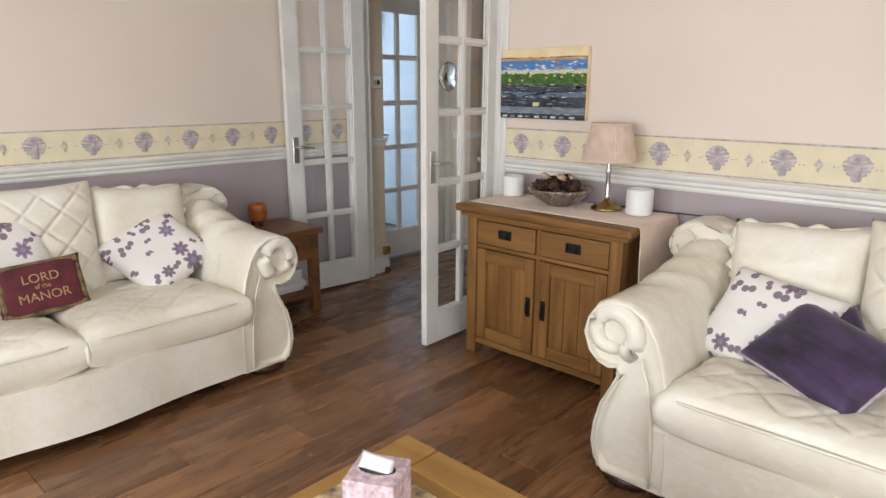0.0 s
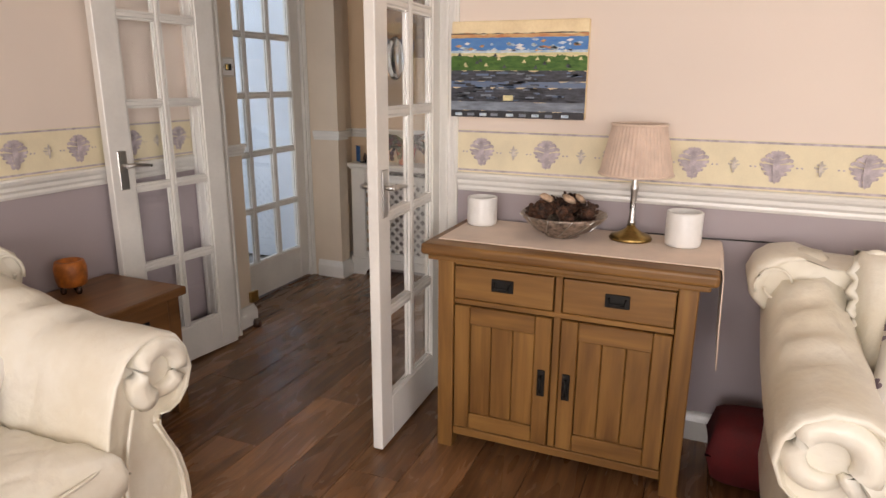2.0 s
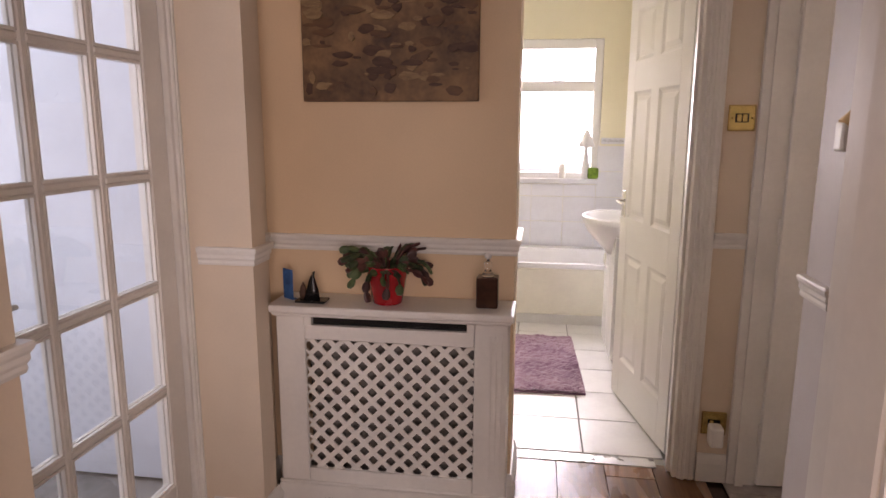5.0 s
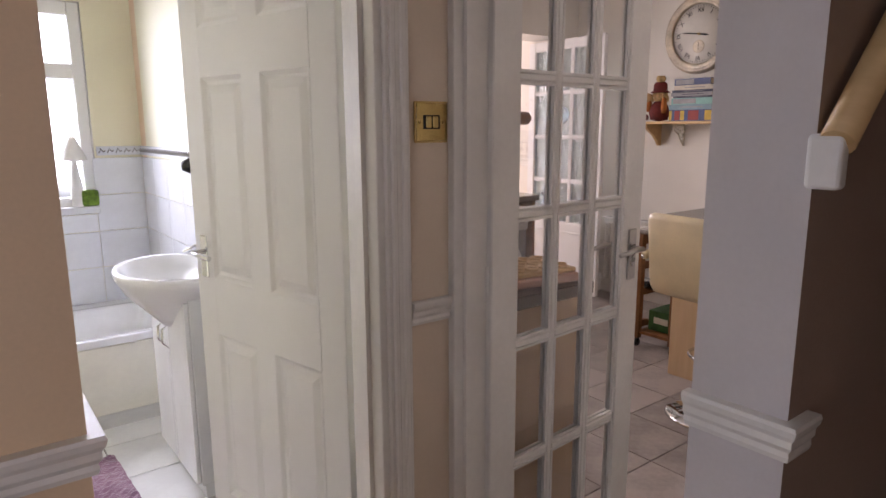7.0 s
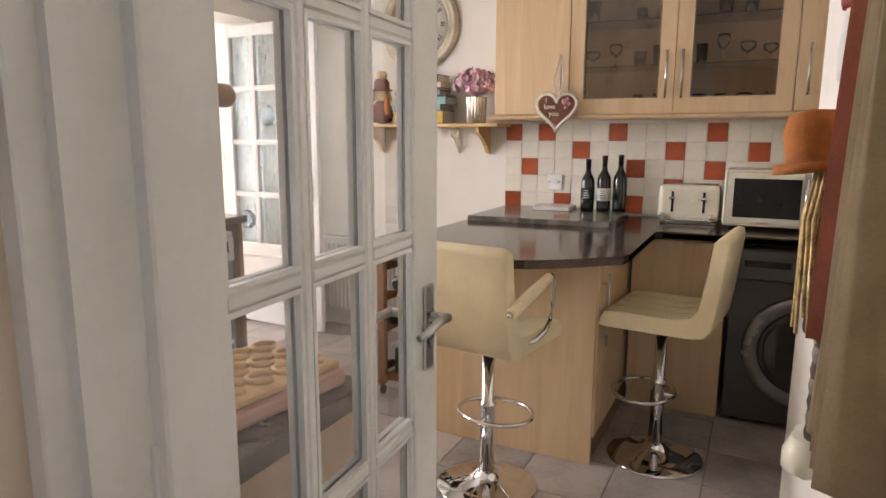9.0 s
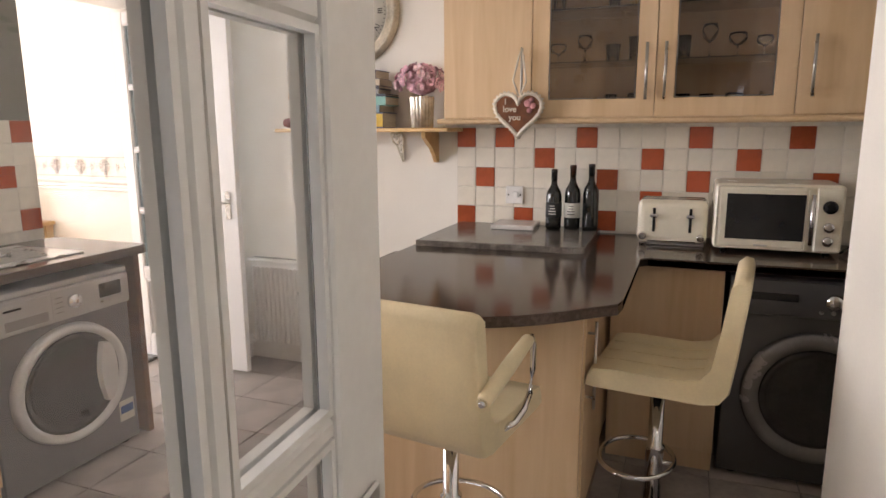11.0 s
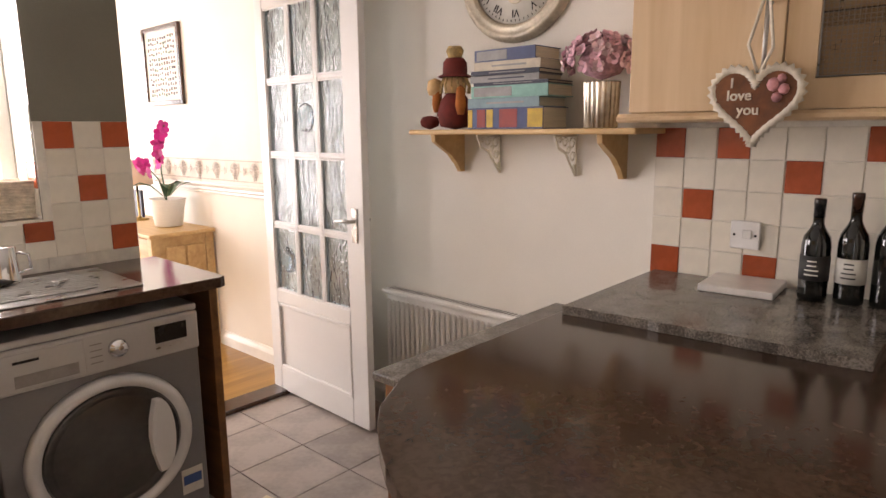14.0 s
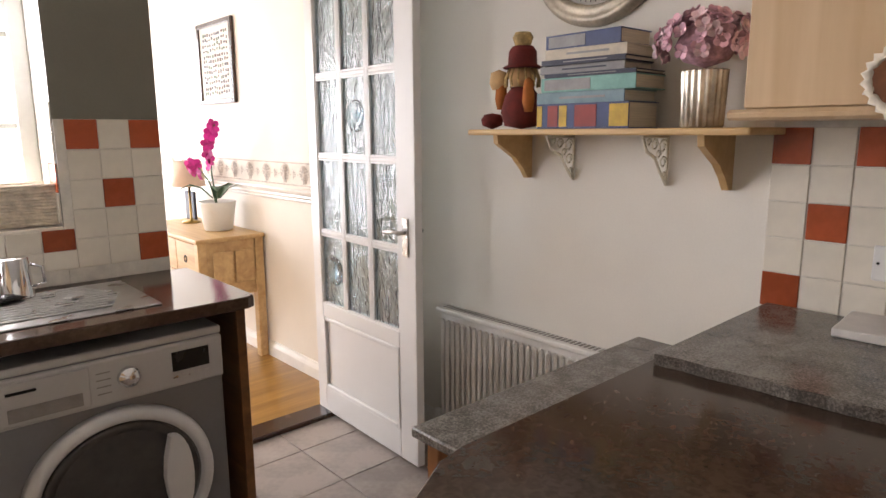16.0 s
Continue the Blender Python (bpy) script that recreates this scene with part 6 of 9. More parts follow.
band = Shape()
rim = outline[1:-1]
band.loft([[(x, y, 0.872), (x, y, 0.8982), (x + 0.0025, y, 0.8982), (x + 0.0025, y, 0.872)] for x, y in rim], smooth=False)
part("edge_band", band, "worktop", bw_top)


def cabinet(name, x0, x1, y0, y1, z0, z1, label, category="cabinet"):
    c = thing(name, ((x0 + x1) / 2, (y0 + y1) / 2, z0), label, category)
    w, d = (x1 - x0) / 2, (y1 - y0) / 2
    part("carcass", Shape().box(-w, w, -d, d, 0, z1 - z0, 0.002), "beech", c)
    return c, w, d


c, w, d = cabinet("peninsula_cabinet", 0.40, 1.60, 4.60, 5.34, 0.0, 0.865, "beech-laminate peninsula cabinet under the breakfast bar")
part("end_panel", Shape().box(-w - 0.018, -w - 0.001, -d - 0.012, d + 0.01, 0.0, 0.864, 0.002), "beech", c)
dr = part("door", Shape().box(-w + 0.015, -w + 0.5, -d - 0.018, -d - 0.001, 0.11, 0.85, 0.002), "beech", c)
part("bar_handle", Shape().tube([(-w + 0.05, -d - 0.045, 0.50), (-w + 0.05, -d - 0.045, 0.80)], 0.005, 8).tube([(-w + 0.05, -d - 0.018, 0.54), (-w + 0.05, -d - 0.045, 0.54)], 0.004, 6).tube([(-w + 0.05, -d - 0.018, 0.76), (-w + 0.05, -d - 0.045, 0.76)], 0.004, 6), "steel", dr)
part("plinth", Shape().box(-w + 0.01, w, -d - 0.003, -d - 0.0005, 0.0, 0.1), "oak_dark", c)
c, w, d = cabinet("base_cabinet", 1.12, 1.62, 4.15, 4.58, 0.0, 0.865, "beech-laminate base panel in the worktop corner")
part("front_panel", Shape().box(-w - 0.018, -w - 0.001, -d, d, 0.09, 0.86, 0.002), "beech", c)

slab = [(1.03, 4.69), (1.60, 4.70), (1.605, 5.425), (0.985, 5.42)]
edge = [(1.03 - 0.045 * k / 24 + random.uniform(-0.006, 0.006), 4.69 + 0.73 * k / 24) for k in range(25)]
single("granite_slab", Shape().plate(edge + [(1.605, 5.425), (1.60, 4.70)], "z", 0.9055, 0.932, 0.002), "granite", "grey granite slab with rough chipped edge on worktop", "slab")
single("marble_board", Shape().box(-0.10, 0.10, -0.105, 0.105, 0, 0.022, 0.004, 2), surface("white_marble", (0.74, 0.70, 0.66), 0.3, vary=0.08, scale=12, fine=60, bump=0.03), "white marble board lying on the granite slab", "board", at=(1.50, 5.10, 0.9325), rz=4)

M["bottle"] = surface("dark_wine_glass", (0.006, 0.007, 0.006), 0.06, vary=0.1, scale=10, fine=50, bump=0.0, coat=0.5)
M["label_white"] = surface("paper_label", (0.72, 0.70, 0.64), 0.7, vary=0.05, scale=30, fine=200, bump=0.05)
M["label_black"] = surface("black_paper_label", (0.03, 0.03, 0.03), 0.6, vary=0.2, scale=30, fine=200, bump=0.05)
for x, y, hgt, lab, cap in ((1.50, 4.912, 0.29, "label_black", "black"), (1.515, 4.825, 0.31, "label_white", "foot_wood"), (1.53, 4.74, 0.315, None, "black")):
    b = thing("wine_bottle", (x, y, 0.9325), "dark wine bottle with %s on the granite slab" % ({"label_black": "black printed label", "label_white": "white paper label", None: "plain glass front"}[lab]), "bottle", "bottles on the slab")
    f = hgt / 0.31
    part("bottle_glass", Shape().lathe([(0.030, 0), (0.037, 0.004), (0.038, 0.02), (0.038, 0.17 * f), (0.034, 0.195 * f), (0.02, 0.22 * f), (0.0145, 0.235 * f), (0.0138, hgt - 0.05)], 24), "bottle", b)
    part("capsule", Shape().lathe([(0.0148, hgt - 0.052), (0.0148, hgt - 0.02), (0.0158, hgt - 0.018), (0.0158, hgt - 0.004), (0.014, hgt)], 20), cap, b)
    if lab:
        part("label", Shape().lathe([(0.0386, 0.06), (0.0386, 0.13)], 24), lab, b)
        for k in range(4):
            s = Shape().lathe([(0.0390, 0.075 + 0.013 * k), (0.0390, 0.079 + 0.013 * k)], 40)
            bmesh.ops.delete(s.bm, geom=[v for v in s.bm.verts if v.co.x > -0.025 or abs(v.co.y) > 0.022 - 0.003 * k], context="VERTS")
            part("print_line", s, "label_white" if lab == "label_black" else "label_black", b)

# toaster
t = thing("toaster", (1.455, 4.365, 0.906), "cream four-slice toaster with two chrome levers", "toaster")
part("body", Shape().box(-0.10, 0.10, -0.145, 0.145, 0.012, 0.20, 0.028, 4), "cream_enamel", t)
part("base", Shape().box(-0.09, 0.09, -0.135, 0.135, 0.0, 0.0125, 0.003), "steel", t)
for y in (-0.075, 0.075):
    for x in (-0.04, 0.04):
        part("slot", Shape().box(x - 0.012, x + 0.012, y - 0.055, y + 0.055, 0.194, 0.2012), "black", t)
    part("lever_track", Shape().box(-0.1025, -0.098, y - 0.006, y + 0.006, 0.06, 0.165, 0.002), "black", t)
    part("lever", Shape().box(-0.128, -0.1028, y - 0.016, y + 0.016, 0.125, 0.14, 0.004), "chrome", t)
    part("dial", Shape().lathe([(0.016, 0), (0.016, 0.012), (0.013, 0.015)], 18, turn=pose(-0.1, y + (0.045 if y > 0 else -0.045), 0.04, 0, -90, 0)), "chrome", t)
part("chrome_band", Shape().box(-0.1015, 0.1015, -0.1, 0.1, 0.016, 0.022), "chrome", t)

# microwave
m = thing("microwave", (1.44, 3.965, 0.906), "cream retro microwave with dark glass door", "microwave")
part("case", Shape().box(-0.15, 0.17, -0.235, 0.235, 0.012, 0.285, 0.018, 3), "cream_enamel", m)
dr = part("door", Shape().box(-0.163, -0.151, -0.105, 0.225, 0.022, 0.275, 0.012, 2), "cream_enamel", m)
part("window", Shape().box(-0.166, -0.1635, -0.095, 0.19, 0.06, 0.245), "black", dr, "dark glass window")
part("bar_handle", Shape().tube([(-0.185, -0.118, 0.05), (-0.19, -0.118, 0.15), (-0.185, -0.118, 0.25)], 0.009, 10), "chrome", dr)
pn = part("control_panel", Shape().box(-0.163, -0.151, -0.225, -0.135, 0.022, 0.275, 0.004), "cream_enamel", m)
for z, r in ((0.20, 0.026), (0.12, 0.02), (0.065, 0.02)):
    part("dial", Shape().lathe([(r, 0), (r, 0.014), (r * 0.8, 0.02), (r * 0.3, 0.02)], 20, turn=pose(-0.163, -0.18, z, 0, -90, 0)), "black" if r > 0.025 else "chrome", pn)
part("name_bar", Shape().box(-0.1645, -0.163, 0.03, 0.08, 0.032, 0.04), "steel", dr)
for y in (-0.19, 0.19):
    for x in (-0.1, 0.12):
        part("foot", Shape().lathe([(0.014, 0), (0.014, 0.013)], 12, (x, y, 0)), "black", m)
single("cable_heap", Shape().tube([(-0.05, 0.12, 0.01), (0.0, 0.08, 0.03), (0.02, 0.02, 0.012), (0.0, -0.04, 0.03), (0.04, -0.1, 0.008), (0.12, -0.16, 0.02)], 0.005, 8), "black", "black appliance cable lying beside the microwave", "cable", at=(1.40, 3.60, 0.906))


def round_door(parent, x, y, z, r, ring, axis, q=0.79):
    """A porthole door, facing -x or -y, with ring, bowl glass and grip."""
    turn = pose(x, y, z, 0, -90, 0) if axis == "x" else pose(x, y, z, 90, 0, 0)
    dd = part("door_ring", Shape().lathe([(r * q, 0.012), (r * (q + 0.03), 0.03), (r * (q + 1) / 2, 0.038), (r * 0.97, 0.030), (r, 0.0), (r * q, 0.0)], 48, turn=turn), ring, parent, "round porthole door ring")
    part("door_glass", Shape().lathe([(r * (q + 0.015), 0.02), (r * (q - 0.03), 0.027), (r * (q - 0.09), 0.022), (r * 0.55, 0.004), (r * 0.3, 0.001), (0.001, 0.0005)], 40, turn=turn), "porthole", dd, "dark bowl-shaped door glass")
    return dd, turn


M["porthole"] = surface("smoked_bowl_glass", (0.022, 0.021, 0.021), 0.06, vary=0.35, scale=6, fine=40, bump=0.0, coat=0.8, tint=(0.06, 0.057, 0.055))
M["wm_silver"] = surface("silver_appliance_paint", (0.23, 0.23, 0.24), 0.35, metal=0.4, vary=0.05, scale=4, fine=80, bump=0.02)
M["ring_grey"] = surface("grey_metal_ring", (0.30, 0.29, 0.285), 0.25, metal=0.3, vary=0.08, scale=8, fine=80, bump=0.02)
M["wm_fascia"] = surface("pale_silver_fascia", (0.50, 0.49, 0.48), 0.35, metal=0.2, vary=0.03, scale=4, fine=80, bump=0.02)
M["wm_white"] = surface("white_door_plastic", (0.66, 0.66, 0.66), 0.3, vary=0.03, scale=4, fine=80, bump=0.0)
M["wm_dark"] = surface("graphite_appliance_paint", (0.115, 0.11, 0.11), 0.35, metal=0.3, vary=0.06, scale=4, fine=80, bump=0.02)
w = thing("washing_machine", (0.20, 6.90, 0.0), "silver washing machine with white porthole door under worktop", "washing machine")
part("body", Shape().box(-0.30, 0.30, -0.265, 0.265, 0.02, 0.80, 0.006, 2), "wm_silver", w)
part("top", Shape().box(-0.30, 0.30, -0.275, 0.265, 0.801, 0.825, 0.006, 2), "wm_fascia", w)
fp = part("control_fascia", Shape().box(-0.298, 0.298, -0.285, -0.2655, 0.665, 0.80, 0.008, 2), "wm_fascia", w)
dw = part("detergent_drawer", Shape().box(-0.285, -0.06, -0.291, -0.2855, 0.675, 0.79, 0.004), "wm_fascia", w)
part("drawer_grip", Shape().box(-0.245, -0.08, -0.2925, -0.2912, 0.685, 0.722, 0.001), "grout_grey", dw)
part("name_bar", Shape().box(-0.245, -0.18, -0.2925, -0.2912, 0.758, 0.766), "black", dw)
part("dial", Shape().lathe([(0.03, 0), (0.028, 0.016), (0.022, 0.018), (0.021, 0.022), (0.001, 0.022)], 28, turn=pose(0.035, -0.285, 0.735, 90, 0, 0)), "chrome", fp)
part("display", Shape().box(0.15, 0.255, -0.2868, -0.2852, 0.715, 0.775), "black", fp)
for k in range(5):
    part("button", Shape().box(0.15 + 0.022 * k, 0.164 + 0.022 * k, -0.2875, -0.2852, 0.695, 0.702), "steel", fp)
for k in range(4):
    part("print_line", Shape().box(-0.045, -0.01, -0.2862, -0.2852, 0.70 + 0.02 * k, 0.7035 + 0.02 * k), "grout_grey", fp)
dd, turn = round_door(w, 0.0, -0.266, 0.395, 0.250, "wm_white", "y", 0.82)
part("door_grip", Shape().plate([(0.135 + 0.07 * math.cos(radians(a)) * 0.6, 0.40 + 0.13 * math.sin(radians(a))) for a in range(-90, 91, 15)] + [(0.12, 0.53), (0.105, 0.46), (0.10, 0.40), (0.105, 0.34), (0.12, 0.27)], "y", -0.318, -0.285, 0.004), "wm_white", dd)
sk = part("energy_sticker", Shape().box(0.205, 0.28, -0.2668, -0.2655, 0.12, 0.215), "label_white", w, "blue and white energy sticker")
w.scale = (1.05, 1.0, 1.0)
part("sticker_band", Shape().box(0.21, 0.275, -0.2678, -0.2669, 0.155, 0.19), surface("sticker_blue", (0.04, 0.10, 0.30), 0.5, bump=0.0), sk)
for x in (-0.25, 0.25):
    part("foot", Shape().lathe([(0.02, 0), (0.02, 0.021)], 12, (x, -0.22, 0)), "black", w)

w = thing("tumble_dryer", (1.37, 3.83, 0.0), "graphite front-loading machine with chrome porthole ring", "washing machine")
part("body", Shape().box(-0.255, 0.25, -0.30, 0.30, 0.02, 0.845, 0.006, 2), "wm_dark", w)
fp = part("control_fascia", Shape().box(-0.272, -0.2555, -0.298, 0.298, 0.70, 0.84, 0.006, 2), "wm_dark", w)
part("drawer_grip", Shape().box(-0.2735, -0.2722, 0.06, 0.25, 0.76, 0.79), "black", fp)
part("dial", Shape().lathe([(0.032, 0), (0.03, 0.02), (0.001, 0.022)], 28, turn=pose(-0.272, -0.06, 0.77, 0, -90, 0)), "chrome", fp)
for k in range(4):
    part("button", Shape().lathe([(0.008, 0), (0.008, 0.004)], 12, turn=pose(-0.272, -0.02 - 0.04 * (k % 2), 0.728 - 0.0 * k, 0, -90, 0) if k < 2 else pose(-0.272, -0.14 - 0.03 * (k % 2), 0.76, 0, -90, 0)), "steel", fp)
round_door(w, -0.256, -0.03, 0.38, 0.265, "ring_grey", "x", 0.74)
part("hose", Shape().tube([(-0.2, 0.2, 0.852), (-0.05, 0.1, 0.853), (0.1, -0.1, 0.852)], 0.006, 6), "black", w)
for y in (-0.24, 0.24):
    part("foot", Shape().lathe([(0.02, 0), (0.02, 0.021)], 12, (-0.2, y, 0)), "black", w)

# wall tiles, rest in groups by wall
def tile_mesh(a, b, t, bev):
    s = Shape().box(-a / 2, a / 2, -t, 0, -b / 2, b / 2, bev)
    me = bpy.data.meshes.new("tile")
    s.bm.to_mesh(me)
    s.bm.free()
    return me


def tiles(parent, me_white, me_red, spots, reds, pitch, turn):
    for i, j, x, z in spots:
        o = new("tile", me_red if (i, j) in reds else me_white)
        o.parent = parent
        o.matrix_local = turn @ pose(x, 0, z)


TW, TR = tile_mesh(0.1, 0.0985, 0.0045, 0.0015), tile_mesh(0.1, 0.0985, 0.0045, 0.0015)
TW.materials.append(M["tile_white"])
TR.materials.append(M["tile_red"])
bk = thing("tiled_splashback", (1.638, 5.455, 0.908), "cream wall tiles with scattered terracotta squares", "splashback")
part("grout_bed", Shape().box(-0.003, 0.0015, -2.43, 0.002, 0.0, 0.53), "grout", bk)
reds = {(0, 0), (2, 0), (6, 0), (11, 0), (15, 0), (4, 1), (9, 1), (13, 1), (1, 2), (7, 2), (11, 2), (16, 2), (9, 3), (0, 4), (3, 4), (7, 4), (14, 4), (19, 0), (18, 3)}
tiles(bk, TW, TR, [(i, j, 0.05 + i * 0.1035, 0.462 - j * 0.1012) for i in range(23) for j in range(5)], reds, 0.1012, pose(-0.002, 0, 0, 0, 0, -90))
sb = thing("tiled_splashback", (0.568, 7.188, 0.906), "cream tiles with terracotta squares beside the kitchen window", "splashback")
part("grout_bed", Shape().box(-0.335, 0.0, -0.003, 0.0015, 0.0, 0.555).box(-2.3, -0.336, -0.003, 0.0015, 0.0, 0.196), "grout", sb)
spots = [(i, j, -0.052 - i * 0.1012, 0.505 - j * 0.1012) for i in range(22) for j in range(5) if i < 3 or j >= 4]
tiles(sb, TW, TR, spots, {(0, 0), (2, 0), (1, 2), (0, 4), (5, 4), (9, 4)}, 0.1012, pose(0, -0.002, 0))
half = Shape().box(-0.0487, 0.0487, -0.007, 0, -0.036, 0.036, 0.0015)
hm = bpy.data.meshes.new("half_tile")
half.bm.to_mesh(hm)
half.bm.free()
hm.materials.append(M["tile_white"])
hr = hm.copy()
hr.materials.clear()
hr.materials.append(M["tile_red"])
for i in range(3, 20):
    o = new("half_tile", hr if i in (3, 8) else hm)
    o.parent = sb
    o.location = (-0.052 - i * 0.1012, -0.002, 0.1525)
rv = thing("tiled_reveal", (0.23, 7.19, 1.1), "cream and terracotta tiles lining the window reveal", "tiles")
for j in range(4):
    for i in range(2):
        o = new("tile", TR if (i, j) in ((0, 1), (1, 0)) else TW)
        o.parent = rv
        o.matrix_local = pose(0.0, 0.052 + i * 0.1012, 0.065 + j * 0.1012, 0, 0, -90)
for i in range(12):
    for k in range(2):
        o = new("tile", TW)
        o.parent = rv
        o.matrix_local = pose(-0.052 - i * 0.1012, 0.052 + 0.1012 * k, 0.0, -90, 0, 0)

sk = thing("wall_switch", (1.629, 5.14, 1.08), "white plastic switched fuse plate on the tiles", "switch")
part("plate", Shape().box(-0.012, 0, -0.045, 0.045, -0.045, 0.045, 0.004, 2), "ceramic", sk)
part("rocker", Shape().box(-0.018, -0.0125, -0.022, 0.006, -0.012, 0.018, 0.003), "ceramic", sk)
for y in (-0.032, 0.032):
    part("screw", Shape().lathe([(0.004, 0), (0.003, 0.002)], 10, turn=pose(-0.012, y, 0, 0, -90, 0)), "black", sk)


# wall cupboards
def bar_handle(parent, x, y, z0, z1):
    part("bar_handle", Shape().tube([(x - 0.032, y, z0), (x - 0.032, y, z1)], 0.006, 10).tube([(x, y, z0 + 0.03), (x - 0.032, y, z0 + 0.03)], 0.0045, 8).tube([(x, y, z1 - 0.03), (x - 0.032, y, z1 - 0.03)], 0.0045, 8), "steel", parent)


def wall_cupboard(y0, y1, glazed, handle_y, label):
    z0, z1, xf, xb = 1.462, 2.17, 1.34, 1.638
    c = thing("wall_cupboard", (0, (y0 + y1) / 2, z0), label, "cupboard", "beech wall cupboards")
    h, d = z1 - z0, (y1 - y0) / 2
    if not glazed:
        part("carcass", Shape().box(xf, xb, -d, d, 0, h), "beech", c)
        dr = part("door", Shape().box(xf - 0.02, xf - 0.001, -d + 0.0015, d - 0.0015, 0.002, h - 0.002, 0.002), "beech", c)
    else:
        part("side_panel", Shape().box(xf, xb, -d, -d + 0.016, 0, h), "beech", c)
        part("side_panel", Shape().box(xf, xb, d - 0.016, d, 0, h), "beech", c)
        part("bottom_panel", Shape().box(xf, xb, -d + 0.0165, d - 0.0165, 0, 0.016), "beech", c)
        part("top_panel", Shape().box(xf, xb, -d + 0.0165, d - 0.0165, h - 0.016, h), "beech", c)
        part("back_panel", Shape().box(xb - 0.012, xb - 0.002, -d + 0.0165, d - 0.0165, 0.0165, h - 0.0165), "beech", c)
        for z in (0.235, 0.46):
            g = part("glass_shelf", Shape().box(xf + 0.02, xb - 0.013, -d + 0.017, d - 0.017, z, z + 0.006), "glass", c)
        dr = part("door_frame", Shape().ring_x(xf - 0.02, xf - 0.001, -d + 0.0015, d - 0.0015, 0.002, h - 0.002, 0.074), "beech", c)
        gl = part("glass_pane", Shape().box(xf - 0.014, xf - 0.008, -d + 0.077, d - 0.077, 0.077, h - 0.077), "glass_dark", dr, "grey-tinted glass pane")
        gl.visible_shadow = False
        part("glazing_bead", Shape().tube([(xf - 0.02, -d + 0.08, 0.08), (xf - 0.02, d - 0.08, 0.08), (xf - 0.02, d - 0.08, h - 0.08), (xf - 0.02, -d + 0.08, h - 0.08)], 0.003, 4, close=True), "steel", dr)
        if glazed == 2:
            net = Shape()
            n = int((2 * d - 0.154) / 0.011)
            for k in range(1, n):
                yy = -d + 0.077 + k * (2 * d - 0.154) / n
                net.box(xf - 0.0075, xf - 0.0068, yy - 0.0007, yy + 0.0007, 0.077, h - 0.077)
            for k in range(1, 50):
                zz = 0.077 + k * (h - 0.154) / 50
                net.box(xf - 0.0068, xf - 0.0061, -d + 0.077, d - 0.077, zz - 0.0007, zz + 0.0007)
            part("leaded_net", net, "steel", dr, "fine dark grid in the glass")
    bar_handle(dr, xf - 0.02, handle_y - (y0 + y1) / 2, 0.07, 0.30)
    return c


wall_cupboard(4.992, 5.412, 0, 5.03, "beech-laminate wall cupboard with plain door and bar handle")
wall_cupboard(4.464, 4.991, 2, 4.50, "beech wall cupboard with grid-patterned glass door")
wall_cupboard(3.937, 4.463, 1, 4.425, "beech wall cupboard with clear glass door and glassware")
wall_cupboard(3.40, 3.936, 0, 3.885, "beech-laminate wall cupboard with plain door and bar handle")
single("cupboard_pelmet", Shape().plate([(1.30, 1.442), (1.31, 1.436), (1.635, 1.436), (1.635, 1.461), (1.31, 1.461), (1.298, 1.452)], "y", 3.2, 5.44), "beech", "rounded beech light pelmet under the wall cupboards", "pelmet")
single("cupboard_plain_filler", Shape().box(1.34, 1.638, 3.02, 3.399, 1.462, 2.17), "beech", "plain beech filler panel beside the wall cupboards", "panel")
rg = random.Random(7)
for zs in (1.478, 1.704, 1.93):
    for y in (4.56, 4.66, 4.78, 4.9, 4.05, 4.15, 4.26, 4.36):
        if rg.random() < 0.25:
            continue
        k, x = rg.random(), 1.47 + rg.uniform(-0.04, 0.05)
        r, hh = rg.uniform(0.028, 0.04), rg.uniform(0.06, 0.12)
        if k < 0.55:
            single("drinking_glass", Shape().lathe([(r * 0.75, 0), (r * 0.8, 0.004), (r, hh), (r - 0.0025, hh), (r * 0.76, 0.008), (0.001, 0.008)], 20), "glass", "clear drinking glass inside the wall cupboard", "glass", "glassware in the cupboards", at=(x, y, zs))
        elif k < 0.8:
            single("stemmed_glass", Shape().lathe([(r, 0), (r, 0.002), (0.004, 0.006), (0.004, hh * 0.6), (r * 0.8, hh * 0.75), (r, hh * 1.05), (r * 0.85, hh * 1.3), (r * 0.83, hh * 1.3), (r * 0.9, hh * 1.05), (0.001, hh * 0.68)], 20), "glass", "stemmed wine glass inside the wall cupboard", "glass", "glassware in the cupboards", at=(x, y, zs))
        else:
            single("metal_pot", Shape().lathe([(r, 0), (r * 1.2, 0.02), (r * 1.2, 0.05), (r * 0.9, 0.065), (r * 0.3, 0.072), (r * 0.2, 0.085), (0.001, 0.086)], 20), "brass", "small metal pot with lid in the cupboard", "pot", "glassware in the cupboards", at=(x, y, zs))

# gingerbread heart
M["ginger"] = surface("gingerbread", (0.19, 0.065, 0.022), 0.7, vary=0.2, scale=25, fine=120, bump=0.3)
M["icing"] = surface("cream_icing", (0.74, 0.66, 0.54), 0.6, vary=0.1, scale=40, fine=120, bump=0.2)
M["pink"] = surface("dusky_pink", (0.55, 0.24, 0.25), 0.6, vary=0.2, scale=40, fine=120, bump=0.2)
ht = thing("gingerbread_heart", (1.262, 5.035, 1.475), "hanging brown gingerbread heart with cream icing words", "ornament")


def heart(f, n=40):
    return [(-f * 16 * math.sin(t) ** 3, f * (13 * math.cos(t) - 5 * math.cos(2 * t) - 2 * math.cos(3 * t) - math.cos(4 * t)) + 0.01) for t in [2 * math.pi * k / n for k in range(n)]]


